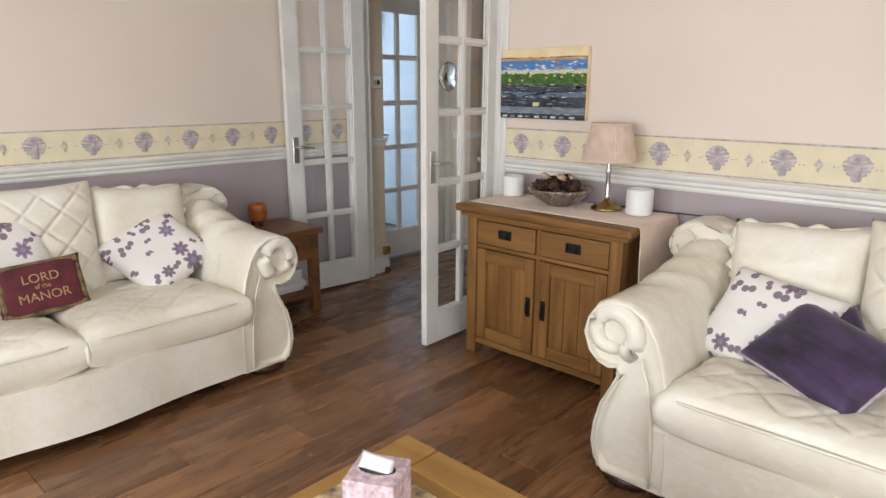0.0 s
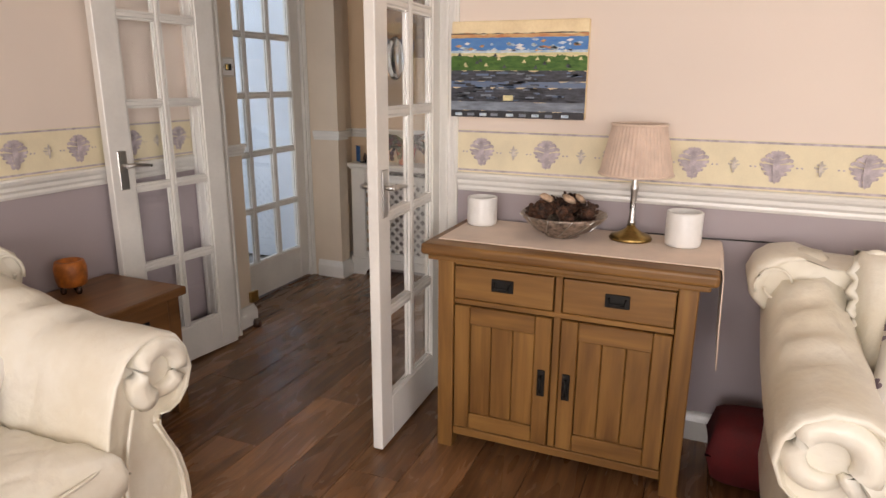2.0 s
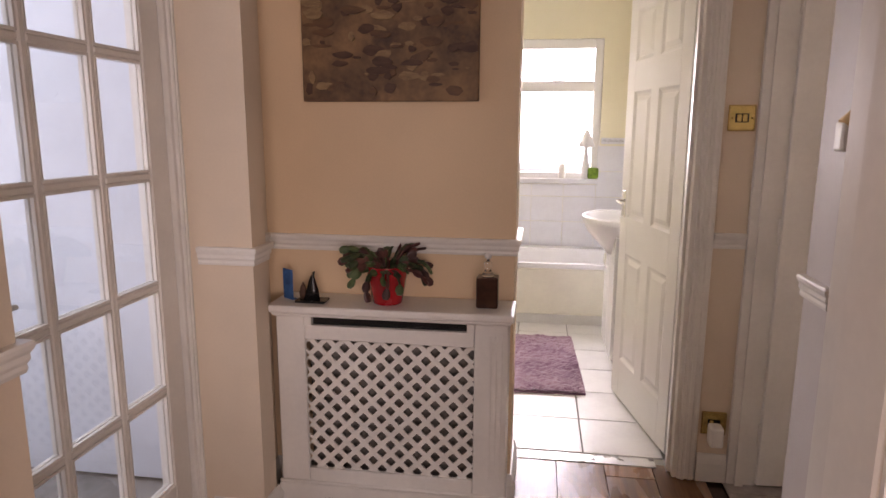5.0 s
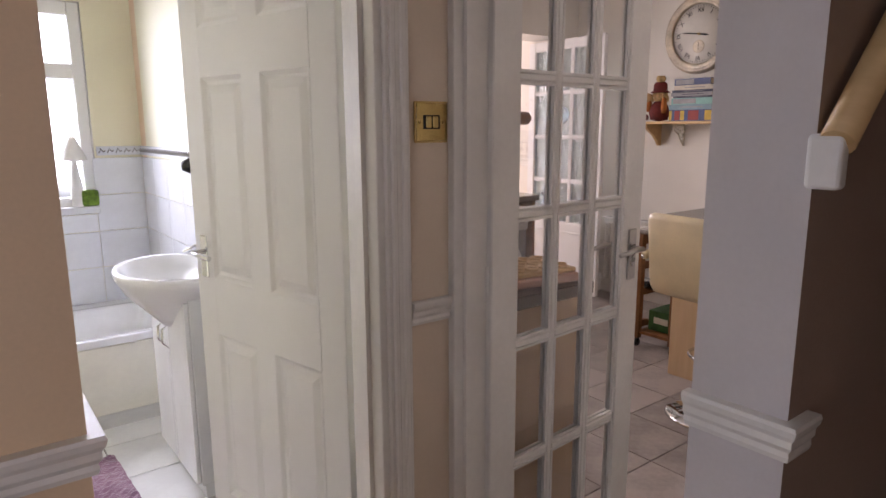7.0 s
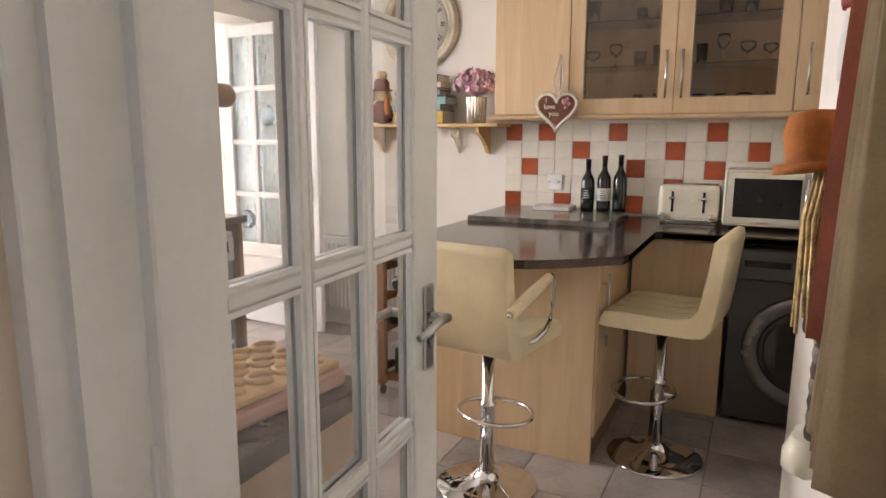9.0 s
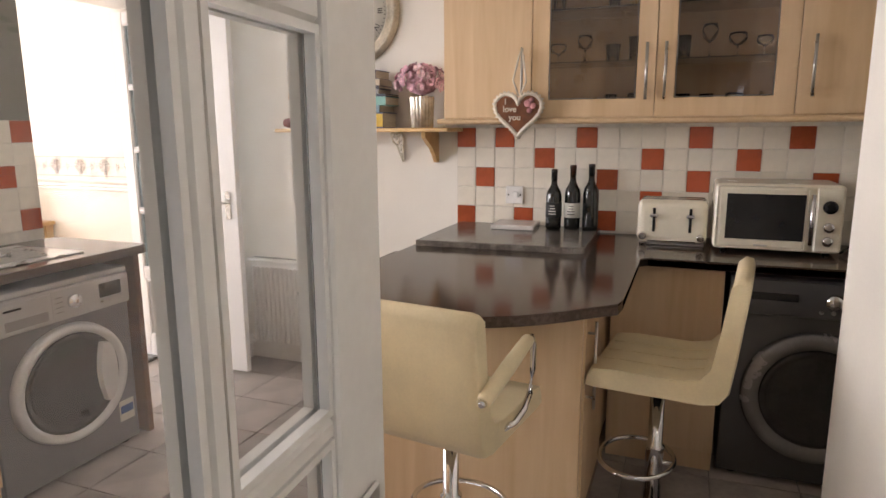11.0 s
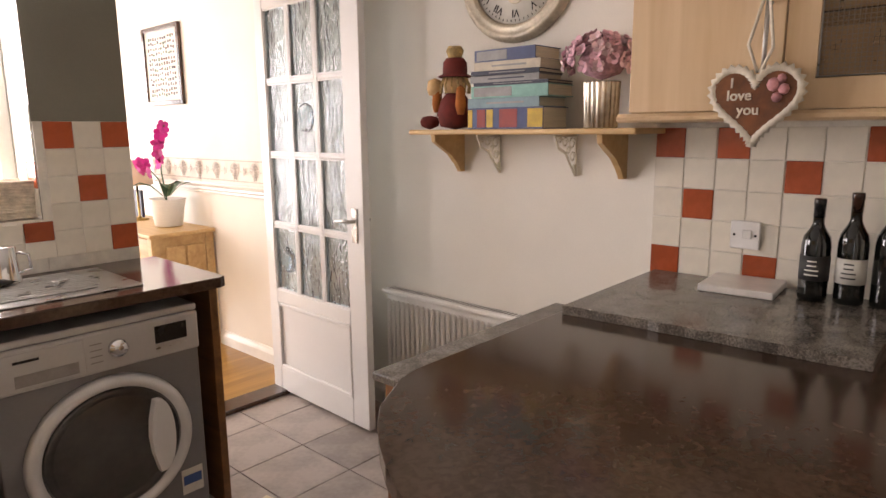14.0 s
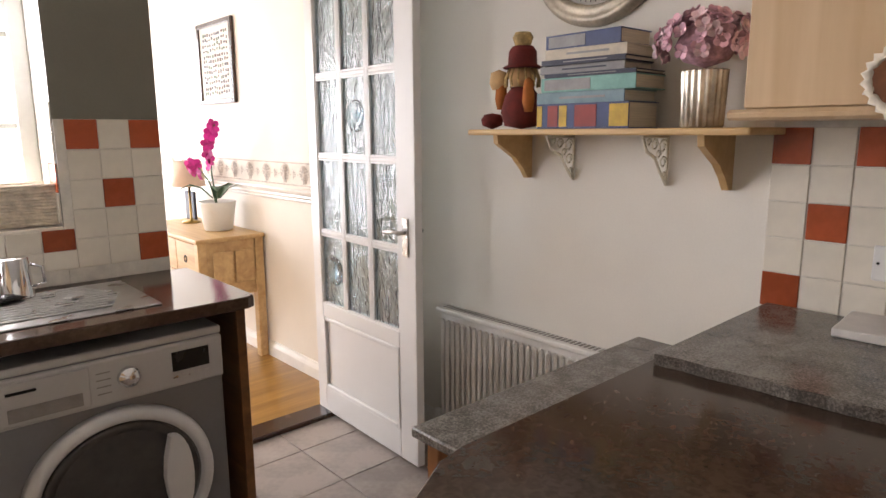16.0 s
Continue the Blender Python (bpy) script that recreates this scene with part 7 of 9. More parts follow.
part("biscuit", Shape().plate(heart(0.0060), "x", -0.012, 0.012, 0.003), "ginger", ht)
part("icing_edge", Shape().tube([(-0.006, y * (1 + 0.05 * (k % 2)), z * (1 + 0.05 * (k % 2))) for k, (y, z) in enumerate(heart(0.0060, 96))], [0.0085 + 0.004 * (k % 2) for k in range(96)], 7, close=True), "icing", ht, "cream piped icing edge")
for txt, z, size in (("I", 0.042, 0.032), ("love", 0.012, 0.034), ("you", -0.022, 0.034)):
    words(txt, size, "icing", ht, pose(-0.0135, {"I": 0.052, "love": 0.034, "you": 0.012}[txt], z, 90, 0, -90), "iced_word", 0.002, fat=0.0006)
for y, z, r in ((-0.042, 0.045, 0.015), (-0.064, 0.034, 0.012), (-0.05, 0.016, 0.011), (-0.058, 0.058, 0.01)):
    part("icing_flower", Shape().lathe([(r, 0), (r * 1.1, 0.004), (r * 0.6, 0.009), (0.001, 0.01)], 8, turn=pose(-0.012, y, z, 0, -90, 0)), "pink", ht)
ht.scale = (1, 1.08, 1.08)
part("ribbon", Shape().tube([(0, 0.0, 0.075), (0.0, 0.025, 0.14), (0.015, 0.004, 0.235), (0.024, -0.005, 0.27), (0.015, -0.012, 0.235), (0.0, -0.03, 0.13), (0, -0.004, 0.075)], 0.004, 6), "icing", ht)


# bar stools
def stool(at, rz, label, arms=True, lift=0.0):
    s = thing("bar_stool", at, label, "bar stool", "breakfast bar stools", rz=rz)
    part("base_disc", Shape().lathe([(0.195, 0), (0.2, 0.004), (0.19, 0.012), (0.13, 0.024), (0.07, 0.04), (0.045, 0.06), (0.035, 0.075)], 40), "chrome", s)
    part("column", Shape().lathe([(0.03, 0.07), (0.03, 0.33), (0.033, 0.335), (0.033, 0.345), (0.024, 0.35), (0.024, 0.56 + lift)], 24), "chrome", s)
    ring = [(0.125 * math.cos(a) + 0.06, 0.15 * math.sin(a), 0.285) for a in [2 * math.pi * k / 32 for k in range(32)]]
    part("footrest", Shape().tube(ring, 0.009, 8, close=True).tube([(0.02, 0, 0.285), (-0.065, 0, 0.285)], 0.009, 8), "chrome", s)
    part("seat_plate", Shape().box(-0.09, 0.09, -0.09, 0.09, 0.55, 0.566, 0.004), "black", s)
    prof = [(0.20, 0.60), (0.205, 0.57), (0.18, 0.565), (-0.16, 0.565), (-0.2, 0.575), (-0.225, 0.61), (-0.24, 0.72), (-0.262, 0.93), (-0.255, 0.955), (-0.232, 0.96), (-0.214, 0.945), (-0.195, 0.80), (-0.175, 0.68), (-0.145, 0.645), (-0.08, 0.632), (0.12, 0.635), (0.185, 0.628)]
    rings = []
    for y, k in ((-0.205, 0.93), (-0.2, 0.97), (-0.185, 1.0), (-0.1, 1.0), (0.0, 1.0), (0.1, 1.0), (0.185, 1.0), (0.2, 0.97), (0.205, 0.93)):
        rings.append([(-0.05 + (x + 0.05) * (1 - (1 - k) * 0.5), y, 0.68 + (z - 0.68) * (1 - (1 - k) * 0.6)) for x, z in prof])
    sh = part("seat_shell", Shape().loft(rings), "stool_leather", s, "cream padded seat and back in one shell")
    for y in (-0.095, 0.0, 0.095):
        part("seam", Shape().tube([(0.17, y, 0.633), (-0.08, y, 0.635), (-0.15, y, 0.648), (-0.178, y, 0.68), (-0.197, y, 0.8), (-0.214, y, 0.93)], 0.0035, 5), "stool_leather", sh)
    for z in (0.76, 0.86):
        part("seam", Shape().tube([(-0.192 - (z - 0.76) * 0.11, -0.17, z), (-0.192 - (z - 0.76) * 0.11, 0.17, z)], 0.0035, 5), "stool_leather", sh)
    for sy in (-1, 1) if arms else ():
        y = sy * 0.222
        arm = part("armrest", Shape().tube([(-0.255, y, 0.750), (-0.24, y, 0.754), (-0.10, y, 0.79), (0.03, y, 0.822)], [0.016, 0.0195, 0.0205, 0.018], 10), "stool_leather", s, "cream padded armrest")
        part("end_cap", Shape().tube([(-0.266, y, 0.747), (-0.2555, y, 0.750)], [0.006, 0.0125], 10), "chrome", arm)
        part("arm_loop", Shape().tube([(0.028, y, 0.822), (0.055, y, 0.824), (0.072, y, 0.80), (0.07, y, 0.73), (0.05, y, 0.66), (0.01, y, 0.628), (-0.05, y * 0.99, 0.615), (-0.08, y * 0.9, 0.605)], 0.009, 8), "chrome", s)
    for o in s.children:
        if o.name.split(".")[0] in ("seat_plate", "seat_shell", "armrest", "arm_loop"):
            o.location.z = lift
    return s


stool((0.05, 4.91, 0.0), -8, "cream leather bar stool with chrome pedestal, facing breakfast bar", True, 0.03)
stool((0.585, 4.36, 0.0), 84, "armless cream leather bar stool turned side-on at the bar", False, 0.03)

# shelf, brackets and what stands on it
sf = thing("wall_shelf", (1.638, 5.93, 1.40), "pine wall shelf with wooden and cast-metal brackets", "shelf")
part("board", Shape().box(-0.235, 0.0, -0.505, 0.505, 0.0, 0.02, 0.006, 2), "pine", sf)
for y in (-0.36, 0.40):
    part("wooden_bracket", Shape().plate([(-0.20, 0.0), (-0.005, 0.0), (-0.005, -0.16), (-0.03, -0.16), (-0.055, -0.125), (-0.1, -0.08), (-0.15, -0.055), (-0.195, -0.03)], "y", y - 0.011, y + 0.011, 0.002), "pine", sf)
    sg = -1 if y > 0 else 1
    yy = y + sg * 0.20
    br = Shape().tube([(-0.16, yy, -0.006), (-0.005, yy, -0.006)], 0.005, 6).tube([(-0.006, yy, -0.006), (-0.006, yy, -0.16)], 0.005, 6).tube([(-0.155, yy, -0.01), (-0.13, yy, -0.05), (-0.08, yy, -0.07), (-0.05, yy, -0.11), (-0.008, yy, -0.155)], 0.005, 6)
    for cx, cz, r in ((-0.035, -0.035, 0.024), (-0.085, -0.03, 0.02), (-0.03, -0.085, 0.02), (-0.12, -0.022, 0.012), (-0.06, -0.06, 0.014), (-0.02, -0.125, 0.011)):
        br.tube([(cx + r * math.cos(a) * (1 - k / 26), yy, cz + r * math.sin(a) * (1 - k / 26)) for k, a in enumerate([0.5 * q for q in range(16)])], 0.0028, 5)
    part("cast_bracket", br, "cream_enamel", sf, "white openwork cast bracket")

cols = {"book_blue": (0.055, 0.075, 0.17), "book_grey": (0.30, 0.29, 0.28), "book_dark": (0.03, 0.035, 0.06), "book_teal": (0.22, 0.46, 0.40), "book_teal_dark": (0.20, 0.31, 0.34), "book_yellow": (0.60, 0.38, 0.04), "book_red": (0.30, 0.03, 0.02), "book_cream": (0.60, 0.52, 0.40)}
for k, v in cols.items():
    M[k] = surface(k + "_cloth", v, 0.55, vary=0.12, scale=20, fine=120, bump=0.1)
M["pages"] = surface("book_pages", (0.66, 0.58, 0.44), 0.9, vary=0.1, scale=10, fine=60, bump=0.3, stretch=(1, 1, 60))
z = 1.4205
for th, wy, dx, cov, lab in ((0.078, 0.34, 0.17, "book_blue", "large book with patterned yellow, red and blue spine"), (0.036, 0.33, 0.18, "book_teal_dark", "grey-blue hardback book in the shelf stack"), (0.044, 0.34, 0.18, "book_teal", "turquoise hardback book in the shelf stack"), (0.012, 0.33, 0.17, "book_dark", "thin dark paperback book in the shelf stack"), (0.024, 0.31, 0.16, "book_grey", "grey paperback book in the shelf stack"), (0.016, 0.30, 0.17, "book_dark", "thin dark paperback book in the shelf stack"), (0.032, 0.29, 0.17, "book_cream", "pale cream paperback book in the shelf stack"), (0.044, 0.28, 0.16, "book_blue", "blue and white paperback on top of stack")):
    b = thing("book", (1.515 + random.uniform(-0.012, 0.012), 5.955 + random.uniform(-0.015, 0.02), z), lab, "book", "books stacked on the shelf", rz=random.uniform(-3, 3))
    part("cover", Shape().box(-dx / 2, dx / 2, -wy / 2, wy / 2, 0, 0.003).box(-dx / 2, dx / 2, -wy / 2, wy / 2, th - 0.003, th).box(-dx / 2, -dx / 2 + 0.004, -wy / 2, wy / 2, 0.0032, th - 0.0032), cov, b)
    part("page_block", Shape().box(-dx / 2 + 0.0045, dx / 2 - 0.004, -wy / 2 + 0.004, wy / 2 - 0.004, 0.0032, th - 0.0032), "pages", b)
    if th > 0.06:
        for q, (a, c2, mm) in enumerate(((-0.169, -0.105, "book_yellow"), (-0.06, 0.02, "book_red"), (0.05, 0.08, "book_yellow"), (0.085, 0.125, "book_red"), (0.148, 0.169, "book_yellow"))):
            part("spine_print", Shape().box(-dx / 2 - 0.0012, -dx / 2 - 0.0002, a, c2, 0.006, th - 0.006), mm, b)
    else:
        part("spine_print", Shape().box(-dx / 2 - 0.0012, -dx / 2 - 0.0002, -wy * (0.3 if th < 0.042 else 0.05), wy * (0.22 if th < 0.042 else 0.46), th * (0.4 if th < 0.042 else 0.12), th * (0.6 if th < 0.042 else 0.88)), "book_grey" if cov != "book_grey" else "book_dark", b)
    z += th + 0.0006

vs = thing("hydrangea_vase", (1.50, 5.60, 1.4205), "fluted silver glass vase with pink hydrangea head", "flowers")
M["mercury"] = surface("fluted_mercury_glass", (0.66, 0.60, 0.50), 0.22, metal=0.7, vary=0.25, scale=14, fine=60, bump=0.1)
rings = []
for zz, r in ((0, 0.052), (0.005, 0.055), (0.15, 0.06), (0.155, 0.06)):
    rings.append([((r + 0.003 * math.cos(20 * a)) * math.cos(a), (r + 0.003 * math.cos(20 * a)) * math.sin(a), zz) for a in [2 * math.pi * k / 100 for k in range(100)]])
part("vase", Shape().loft(rings), "mercury", vs)
M["petal"] = surface("pink_petal", (0.64, 0.37, 0.43), 0.7, vary=0.25, scale=40, fine=90, bump=0.1, rand=0.5)
M["petal_pale"] = surface("pale_pink_petal", (0.76, 0.54, 0.57), 0.7, vary=0.25, scale=40, fine=90, bump=0.1, rand=0.5)
rg = random.Random(21)


def floret():
    s = Shape()
    for k in range(4):
        s.plate([(0.002, 0.0), (0.012, 0.011), (0.021, 0.008), (0.024, 0.0), (0.021, -0.008), (0.012, -0.011)], "z", -0.0006, 0.0006)
        s.bm.verts.ensure_lookup_table()
        bmesh.ops.transform(s.bm, matrix=pose(0, 0, 0, 0, -22, 90 * k), verts=s.bm.verts[-12:])
    return s


fl = [part("floret", floret(), "petal", vs), part("floret", floret(), "petal_pale", vs)]
meshes = [o.data for o in fl]
for k in range(120):
    u, v = rg.uniform(-0.35, 1.0), rg.uniform(0, 2 * math.pi)
    q = math.sqrt(1 - u * u)
    nrm = Vector((q * math.cos(v), q * math.sin(v), u))
    p = Vector((nrm.x * 0.105, nrm.y * 0.125, 0.225 + nrm.z * 0.085)) * 1.0 + nrm * rg.uniform(-0.015, 0.012)
    o = fl[k] if k < 2 else new("floret", meshes[rg.random() < 0.4])
    o.parent = vs
    o.matrix_local = Matrix.Translation(p) @ nrm.to_track_quat("Z", "Y").to_matrix().to_4x4() @ pose(0, 0, 0, rg.uniform(-15, 15), rg.uniform(-15, 15), rg.uniform(0, 90))
part("flower_heart", Shape().lathe([(0.001, -0.06), (0.06, -0.04), (0.085, 0.0), (0.06, 0.05), (0.001, 0.065)], 16, (0, 0, 0.22)), "petal", vs)

# shelf doll: one plain mesh
M["felt_orange"] = surface("orange_felt", (0.44, 0.14, 0.03), 0.9, vary=0.15, scale=20, fine=200, bump=0.3)
M["felt_red"] = surface("wine_red_felt", (0.16, 0.02, 0.015), 0.9, vary=0.2, scale=20, fine=200, bump=0.3)
M["straw"] = surface("straw", (0.58, 0.40, 0.17), 0.8, vary=0.3, scale=40, fine=160, bump=0.4)
M["felt_skin"] = surface("tan_cloth", (0.62, 0.40, 0.20), 0.9, vary=0.1, scale=20, fine=200, bump=0.3)
d = Shape()
marks = []


def blob(pts, at, mat, n=14, turn=None, sx=1.0, sy=1.0):
    k = len(d.bm.faces)
    d.lathe(pts, n, at, turn, sx, sy)
    marks.append((k, len(d.bm.faces), mat))


blob([(0.001, 0), (0.05, 0.01), (0.062, 0.05), (0.05, 0.10), (0.03, 0.125)], (0, 0, 0), 1)
blob([(0.001, 0), (0.035, 0.01), (0.04, 0.04), (0.03, 0.07), (0.001, 0.08)], (0, -0.0, 0.12), 3)
blob([(0.055, 0), (0.058, 0.004), (0.042, 0.012), (0.04, 0.05), (0.03, 0.065), (0.001, 0.068)], (0, 0, 0.18), 1)
blob([(0.02, 0), (0.03, 0.03), (0.022, 0.045), (0.001, 0.04)], (0, 0, 0.24), 2)
blob([(0.001, 0), (0.03, 0.012), (0.034, 0.03), (0.025, 0.045), (0.001, 0.05)], (-0.02, 0.10, 0), 1)
blob([(0.012, 0), (0.018, 0.03), (0.014, 0.09), (0.001, 0.1)], (-0.03, 0.055, 0.06), 0, turn=None)
blob([(0.012, 0), (0.018, 0.03), (0.014, 0.09), (0.001, 0.1)], (-0.03, -0.05, 0.05), 0)
blob([(0.02, 0), (0.028, 0.02), (0.024, 0.05), (0.001, 0.06)], (-0.03, 0.065, 0.12), 3)
for k in range(14):
    a = k * 0.45
    n0 = len(d.bm.faces)
    d.tube([(0.036 * math.cos(a), 0.036 * math.sin(a), 0.185), (0.05 * math.cos(a), 0.05 * math.sin(a), 0.15), (0.05 * math.cos(a + 0.1), 0.05 * math.sin(a + 0.1), 0.125)], 0.004, 4)
    marks.append((n0, len(d.bm.faces), 2))
d.bm.faces.ensure_lookup_table()
for a, b, mi in marks:
    for f in d.bm.faces[a:b]:
        f.material_index = mi
single("scarecrow_doll", d, ["felt_orange", "felt_red", "straw", "felt_skin"], "small sitting scarecrow doll in red hat on shelf", "doll", at=(1.50, 6.26, 1.4205)).scale = (1.2, 1.2, 1.15)

# clock
ck = thing("wall_clock", (1.638, 6.05, 2.03), "large round wall clock, cream rim and roman numerals", "clock")
M["clock_rim"] = surface("aged_cream_metal", (0.58, 0.50, 0.38), 0.4, metal=0.3, vary=0.2, scale=10, fine=80, bump=0.1)
M["dial"] = surface("pale_clock_dial", (0.70, 0.67, 0.60), 0.6, vary=0.06, scale=6, fine=80, bump=0.02)
ct_ = pose(0, 0, 0, 0, -90, 0)
part("rim", Shape().lathe([(0.235, 0.0), (0.275, 0.0), (0.275, 0.018), (0.262, 0.034), (0.245, 0.038), (0.236, 0.03), (0.225, 0.04), (0.212, 0.036), (0.205, 0.022), (0.235, 0.01)], 64, turn=ct_), "clock_rim", ck)
dl = part("dial", Shape().lathe([(0.234, 0.004), (0.234, 0.016), (0.001, 0.017)], 64, turn=ct_), "dial", ck)
for k, tx in enumerate(("XII", "I", "II", "III", "IV", "V", "VI", "VII", "VIII", "IX", "X", "XI")):
    a = radians(90 - 30 * k)
    words(tx, 0.042, "black", dl, pose(-0.0185, -0.165 * math.cos(a), 0.165 * math.sin(a), 90, 0, -90) @ pose(0, 0, 0, 0, 0, -30 * k) @ pose(0, -0.014, 0), "numeral", 0.0005)
for k in range(60):
    a = 2 * math.pi * k / 60
    part("minute_mark", Shape().box(-0.0185, -0.0172, -0.0012, 0.0012, 0.188, 0.196, turn=pose(0, 0, 0, math.degrees(a), 0, 0)), "black", dl)
part("hour_hand", Shape().plate([(-0.004, -0.01), (0.004, -0.01), (0.007, 0.05), (0.0, 0.085), (-0.007, 0.05)], "x", -0.024, -0.022), "black", ck).rotation_euler = (radians(100), 0, 0)
part("minute_hand", Shape().plate([(-0.003, -0.015), (0.003, -0.015), (0.004, 0.09), (0.0, 0.14), (-0.004, 0.09)], "x", -0.027, -0.025), "black", ck).rotation_euler = (radians(-82), 0, 0)
sd = part("seconds_dial", Shape().lathe([(0.045, 0.0175), (0.045, 0.019), (0.04, 0.0195), (0.001, 0.0195)], 32, turn=pose(0, 0, -0.085, 0, -90, 0)), "clock_rim", ck)
part("seconds_hand", Shape().box(-0.022, -0.0205, -0.001, 0.001, -0.105, -0.055), "black", sd)
part("boss", Shape().lathe([(0.01, 0.02), (0.008, 0.03), (0.001, 0.031)], 16, turn=ct_), "brass", ck)

# radiator
rd = thing("radiator", (1.60, 6.16, 0.09), "white ridged panel radiator under the shelf", "radiator")
part("panel", Shape().box(-0.012, 0.012, -0.63, 0.63, 0.0, 0.54, 0.004), "white", rd)
for k in range(38):
    y = -0.605 + k * 1.21 / 37
    part("ridge", Shape().box(-0.036, -0.0122, y - 0.009, y + 0.009, 0.035, 0.51, 0.008), "white", rd)
part("top_grille", Shape().box(-0.042, 0.034, -0.635, 0.635, 0.541, 0.56, 0.004), "white", rd)
for k in range(60):
    part("grille_slot", Shape().box(-0.015, 0.022, -0.62 + k * 0.0207, -0.608 + k * 0.0207, 0.5603, 0.5612), "grout_grey", rd)
for y in (-0.4, 0.4):
    part("wall_bracket", Shape().box(0.012, 0.0375, y - 0.02, y + 0.02, 0.08, 0.46), "steel", rd)
part("valve", Shape().lathe([(0.016, 0), (0.018, 0.02), (0.014, 0.06), (0.001, 0.065)], 16, (-0.005, 0.665, 0.0)).tube([(-0.005, 0.665, 0.005), (-0.005, 0.665, -0.088)], 0.008, 8).tube([(-0.005, 0.665, 0.02), (-0.005, 0.625, 0.02)], 0.009, 8), "ceramic", rd, "white radiator valve and pipe")

# trolley beside the breakfast bar
tr = thing("kitchen_trolley", (1.06, 5.62, 0.0), "dark wood kitchen trolley with granite top and wine rack", "trolley")
part("granite_top", Shape().box(-0.47, 0.48, -0.165, 0.165, 0.735, 0.76, 0.004), "granite", tr, "grey granite top")
M["mahog"] = wood("reddish_brown_wood", (0.14, 0.05, 0.015), (0.30, 0.13, 0.045), 0.4, "Z", 1.0, 0.3)
for x in (-0.44, 0.40):
    for y in (-0.145, 0.105):
        part("leg", Shape().box(x, x + 0.04, y, y + 0.04, 0.06, 0.734, 0.003), "mahog", tr)
        cs = part("castor", Shape().lathe([(0.022, -0.008), (0.025, -0.004), (0.025, 0.004), (0.022, 0.008)], 16, turn=pose(x + 0.02, y + 0.02, 0.026, 90, 0, 0)).box(x + 0.014, x + 0.026, y + 0.008, y + 0.032, 0.03, 0.06), "black", tr, "small black castor")
part("apron", Shape().box(-0.43, 0.43, -0.14, -0.122, 0.66, 0.734).box(-0.43, 0.43, 0.122, 0.14, 0.66, 0.734), "mahog", tr)
for z in (0.15, 0.36, 0.53):
    for y in (-0.13, 0.13):
        pts = [(-0.43 + 0.86 * k / 60, z + 0.018 * abs(math.sin(math.pi * k / 10))) for k in range(61)]
        part("scalloped_rack", Shape().plate(pts + [(0.43, z - 0.03), (-0.43, z - 0.03)], "y", y - 0.008, y + 0.008), "mahog", tr)
part("shelf", Shape().box(-0.43, 0.43, -0.12, 0.12, 0.09, 0.108), "mahog", tr)
for x, z in ((-0.34, 0.372), (-0.17, 0.372), (0.09, 0.542), (-0.25, 0.542)):
    single("wine_bottle", Shape().lathe([(0.03, 0), (0.038, 0.006), (0.038, 0.18), (0.018, 0.225), (0.014, 0.235), (0.014, 0.29)], 18), "bottle", "wine bottle lying in the trolley rack", "bottle", "bottles in the rack", at=(1.06 + x, 5.77, z + 0.026), rx=90)
M["carton_green"] = surface("green_carton", (0.035, 0.12, 0.03), 0.6, vary=0.2, scale=20, fine=100, bump=0.05)
gb = thing("drinks_carton", (0.83, 5.62, 0.1085), "green cardboard carton on the trolley shelf", "carton")
part("carton", Shape().box(-0.13, 0.13, -0.09, 0.09, 0, 0.13, 0.004), "carton_green", gb)
part("label", Shape().box(-0.132, -0.1302, -0.05, 0.05, 0.05, 0.09), "label_white", gb)

# sink run
single("sink_worktop", Shape().plate([(-1.16, 7.186), (-1.16, 6.60), (0.60, 6.60), (0.625, 6.615), (0.63, 6.64), (0.63, 7.186)], "z", 0.866, 0.905, 0.004), "worktop", "brown stone-effect worktop carrying the steel sink", "worktop")
sn = thing("sink", (-0.25, 6.90, 0.9055), "stainless steel sink with grooved drainer", "sink")
part("drainer", Shape().box(0.0, 0.62, -0.21, 0.20, 0.0, 0.006, 0.003), "steel", sn)
for k in range(11):
    part("ridge", Shape().box(0.06, 0.56 - 0.012 * abs(k - 5), -0.15 + k * 0.03, -0.138 + k * 0.03, 0.0062, 0.012, 0.003), "steel", sn)
part("bowl", Shape().box(-0.5, -0.02, -0.21, -0.18, 0.0, 0.006).box(-0.5, -0.02, 0.17, 0.20, 0.0, 0.006).box(-0.5, -0.46, -0.18, 0.17, 0.0, 0.006).box(-0.05, -0.02, -0.18, 0.17, 0.0, 0.006).box(-0.46, -0.05, -0.18, 0.17, 0.0005, 0.0015), "steel", sn)
part("tap", Shape().lathe([(0.025, 0.006), (0.02, 0.03), (0.016, 0.05), (0.014, 0.16)], 16, (-0.06, 0.235, 0)).tube([(-0.06, 0.235, 0.15), (-0.06, 0.20, 0.19), (-0.06, 0.1, 0.185), (-0.06, 0.06, 0.15)], 0.011, 10).tube([(-0.06, 0.235, 0.1), (-0.0, 0.235, 0.11), (0.04, 0.235, 0.115)], 0.008, 8), "chrome", sn, "chrome mixer tap")
part("plug", Shape().tube([(0.43 + 0.025 * math.cos(a), 0.0 + 0.012 * math.sin(a), 0.016) for a in [0.5 * k for k in range(13)]], 0.004, 6), "steel", sn)
jg = thing("steel_jug", (0.055, 7.04, 0.918), "small stainless steel jug upturned on the drainer", "jug")
part("body", Shape().lathe([(0.05, 0), (0.049, 0.003), (0.04, 0.12), (0.036, 0.124), (0.001, 0.125)], 28), "chrome", jg)
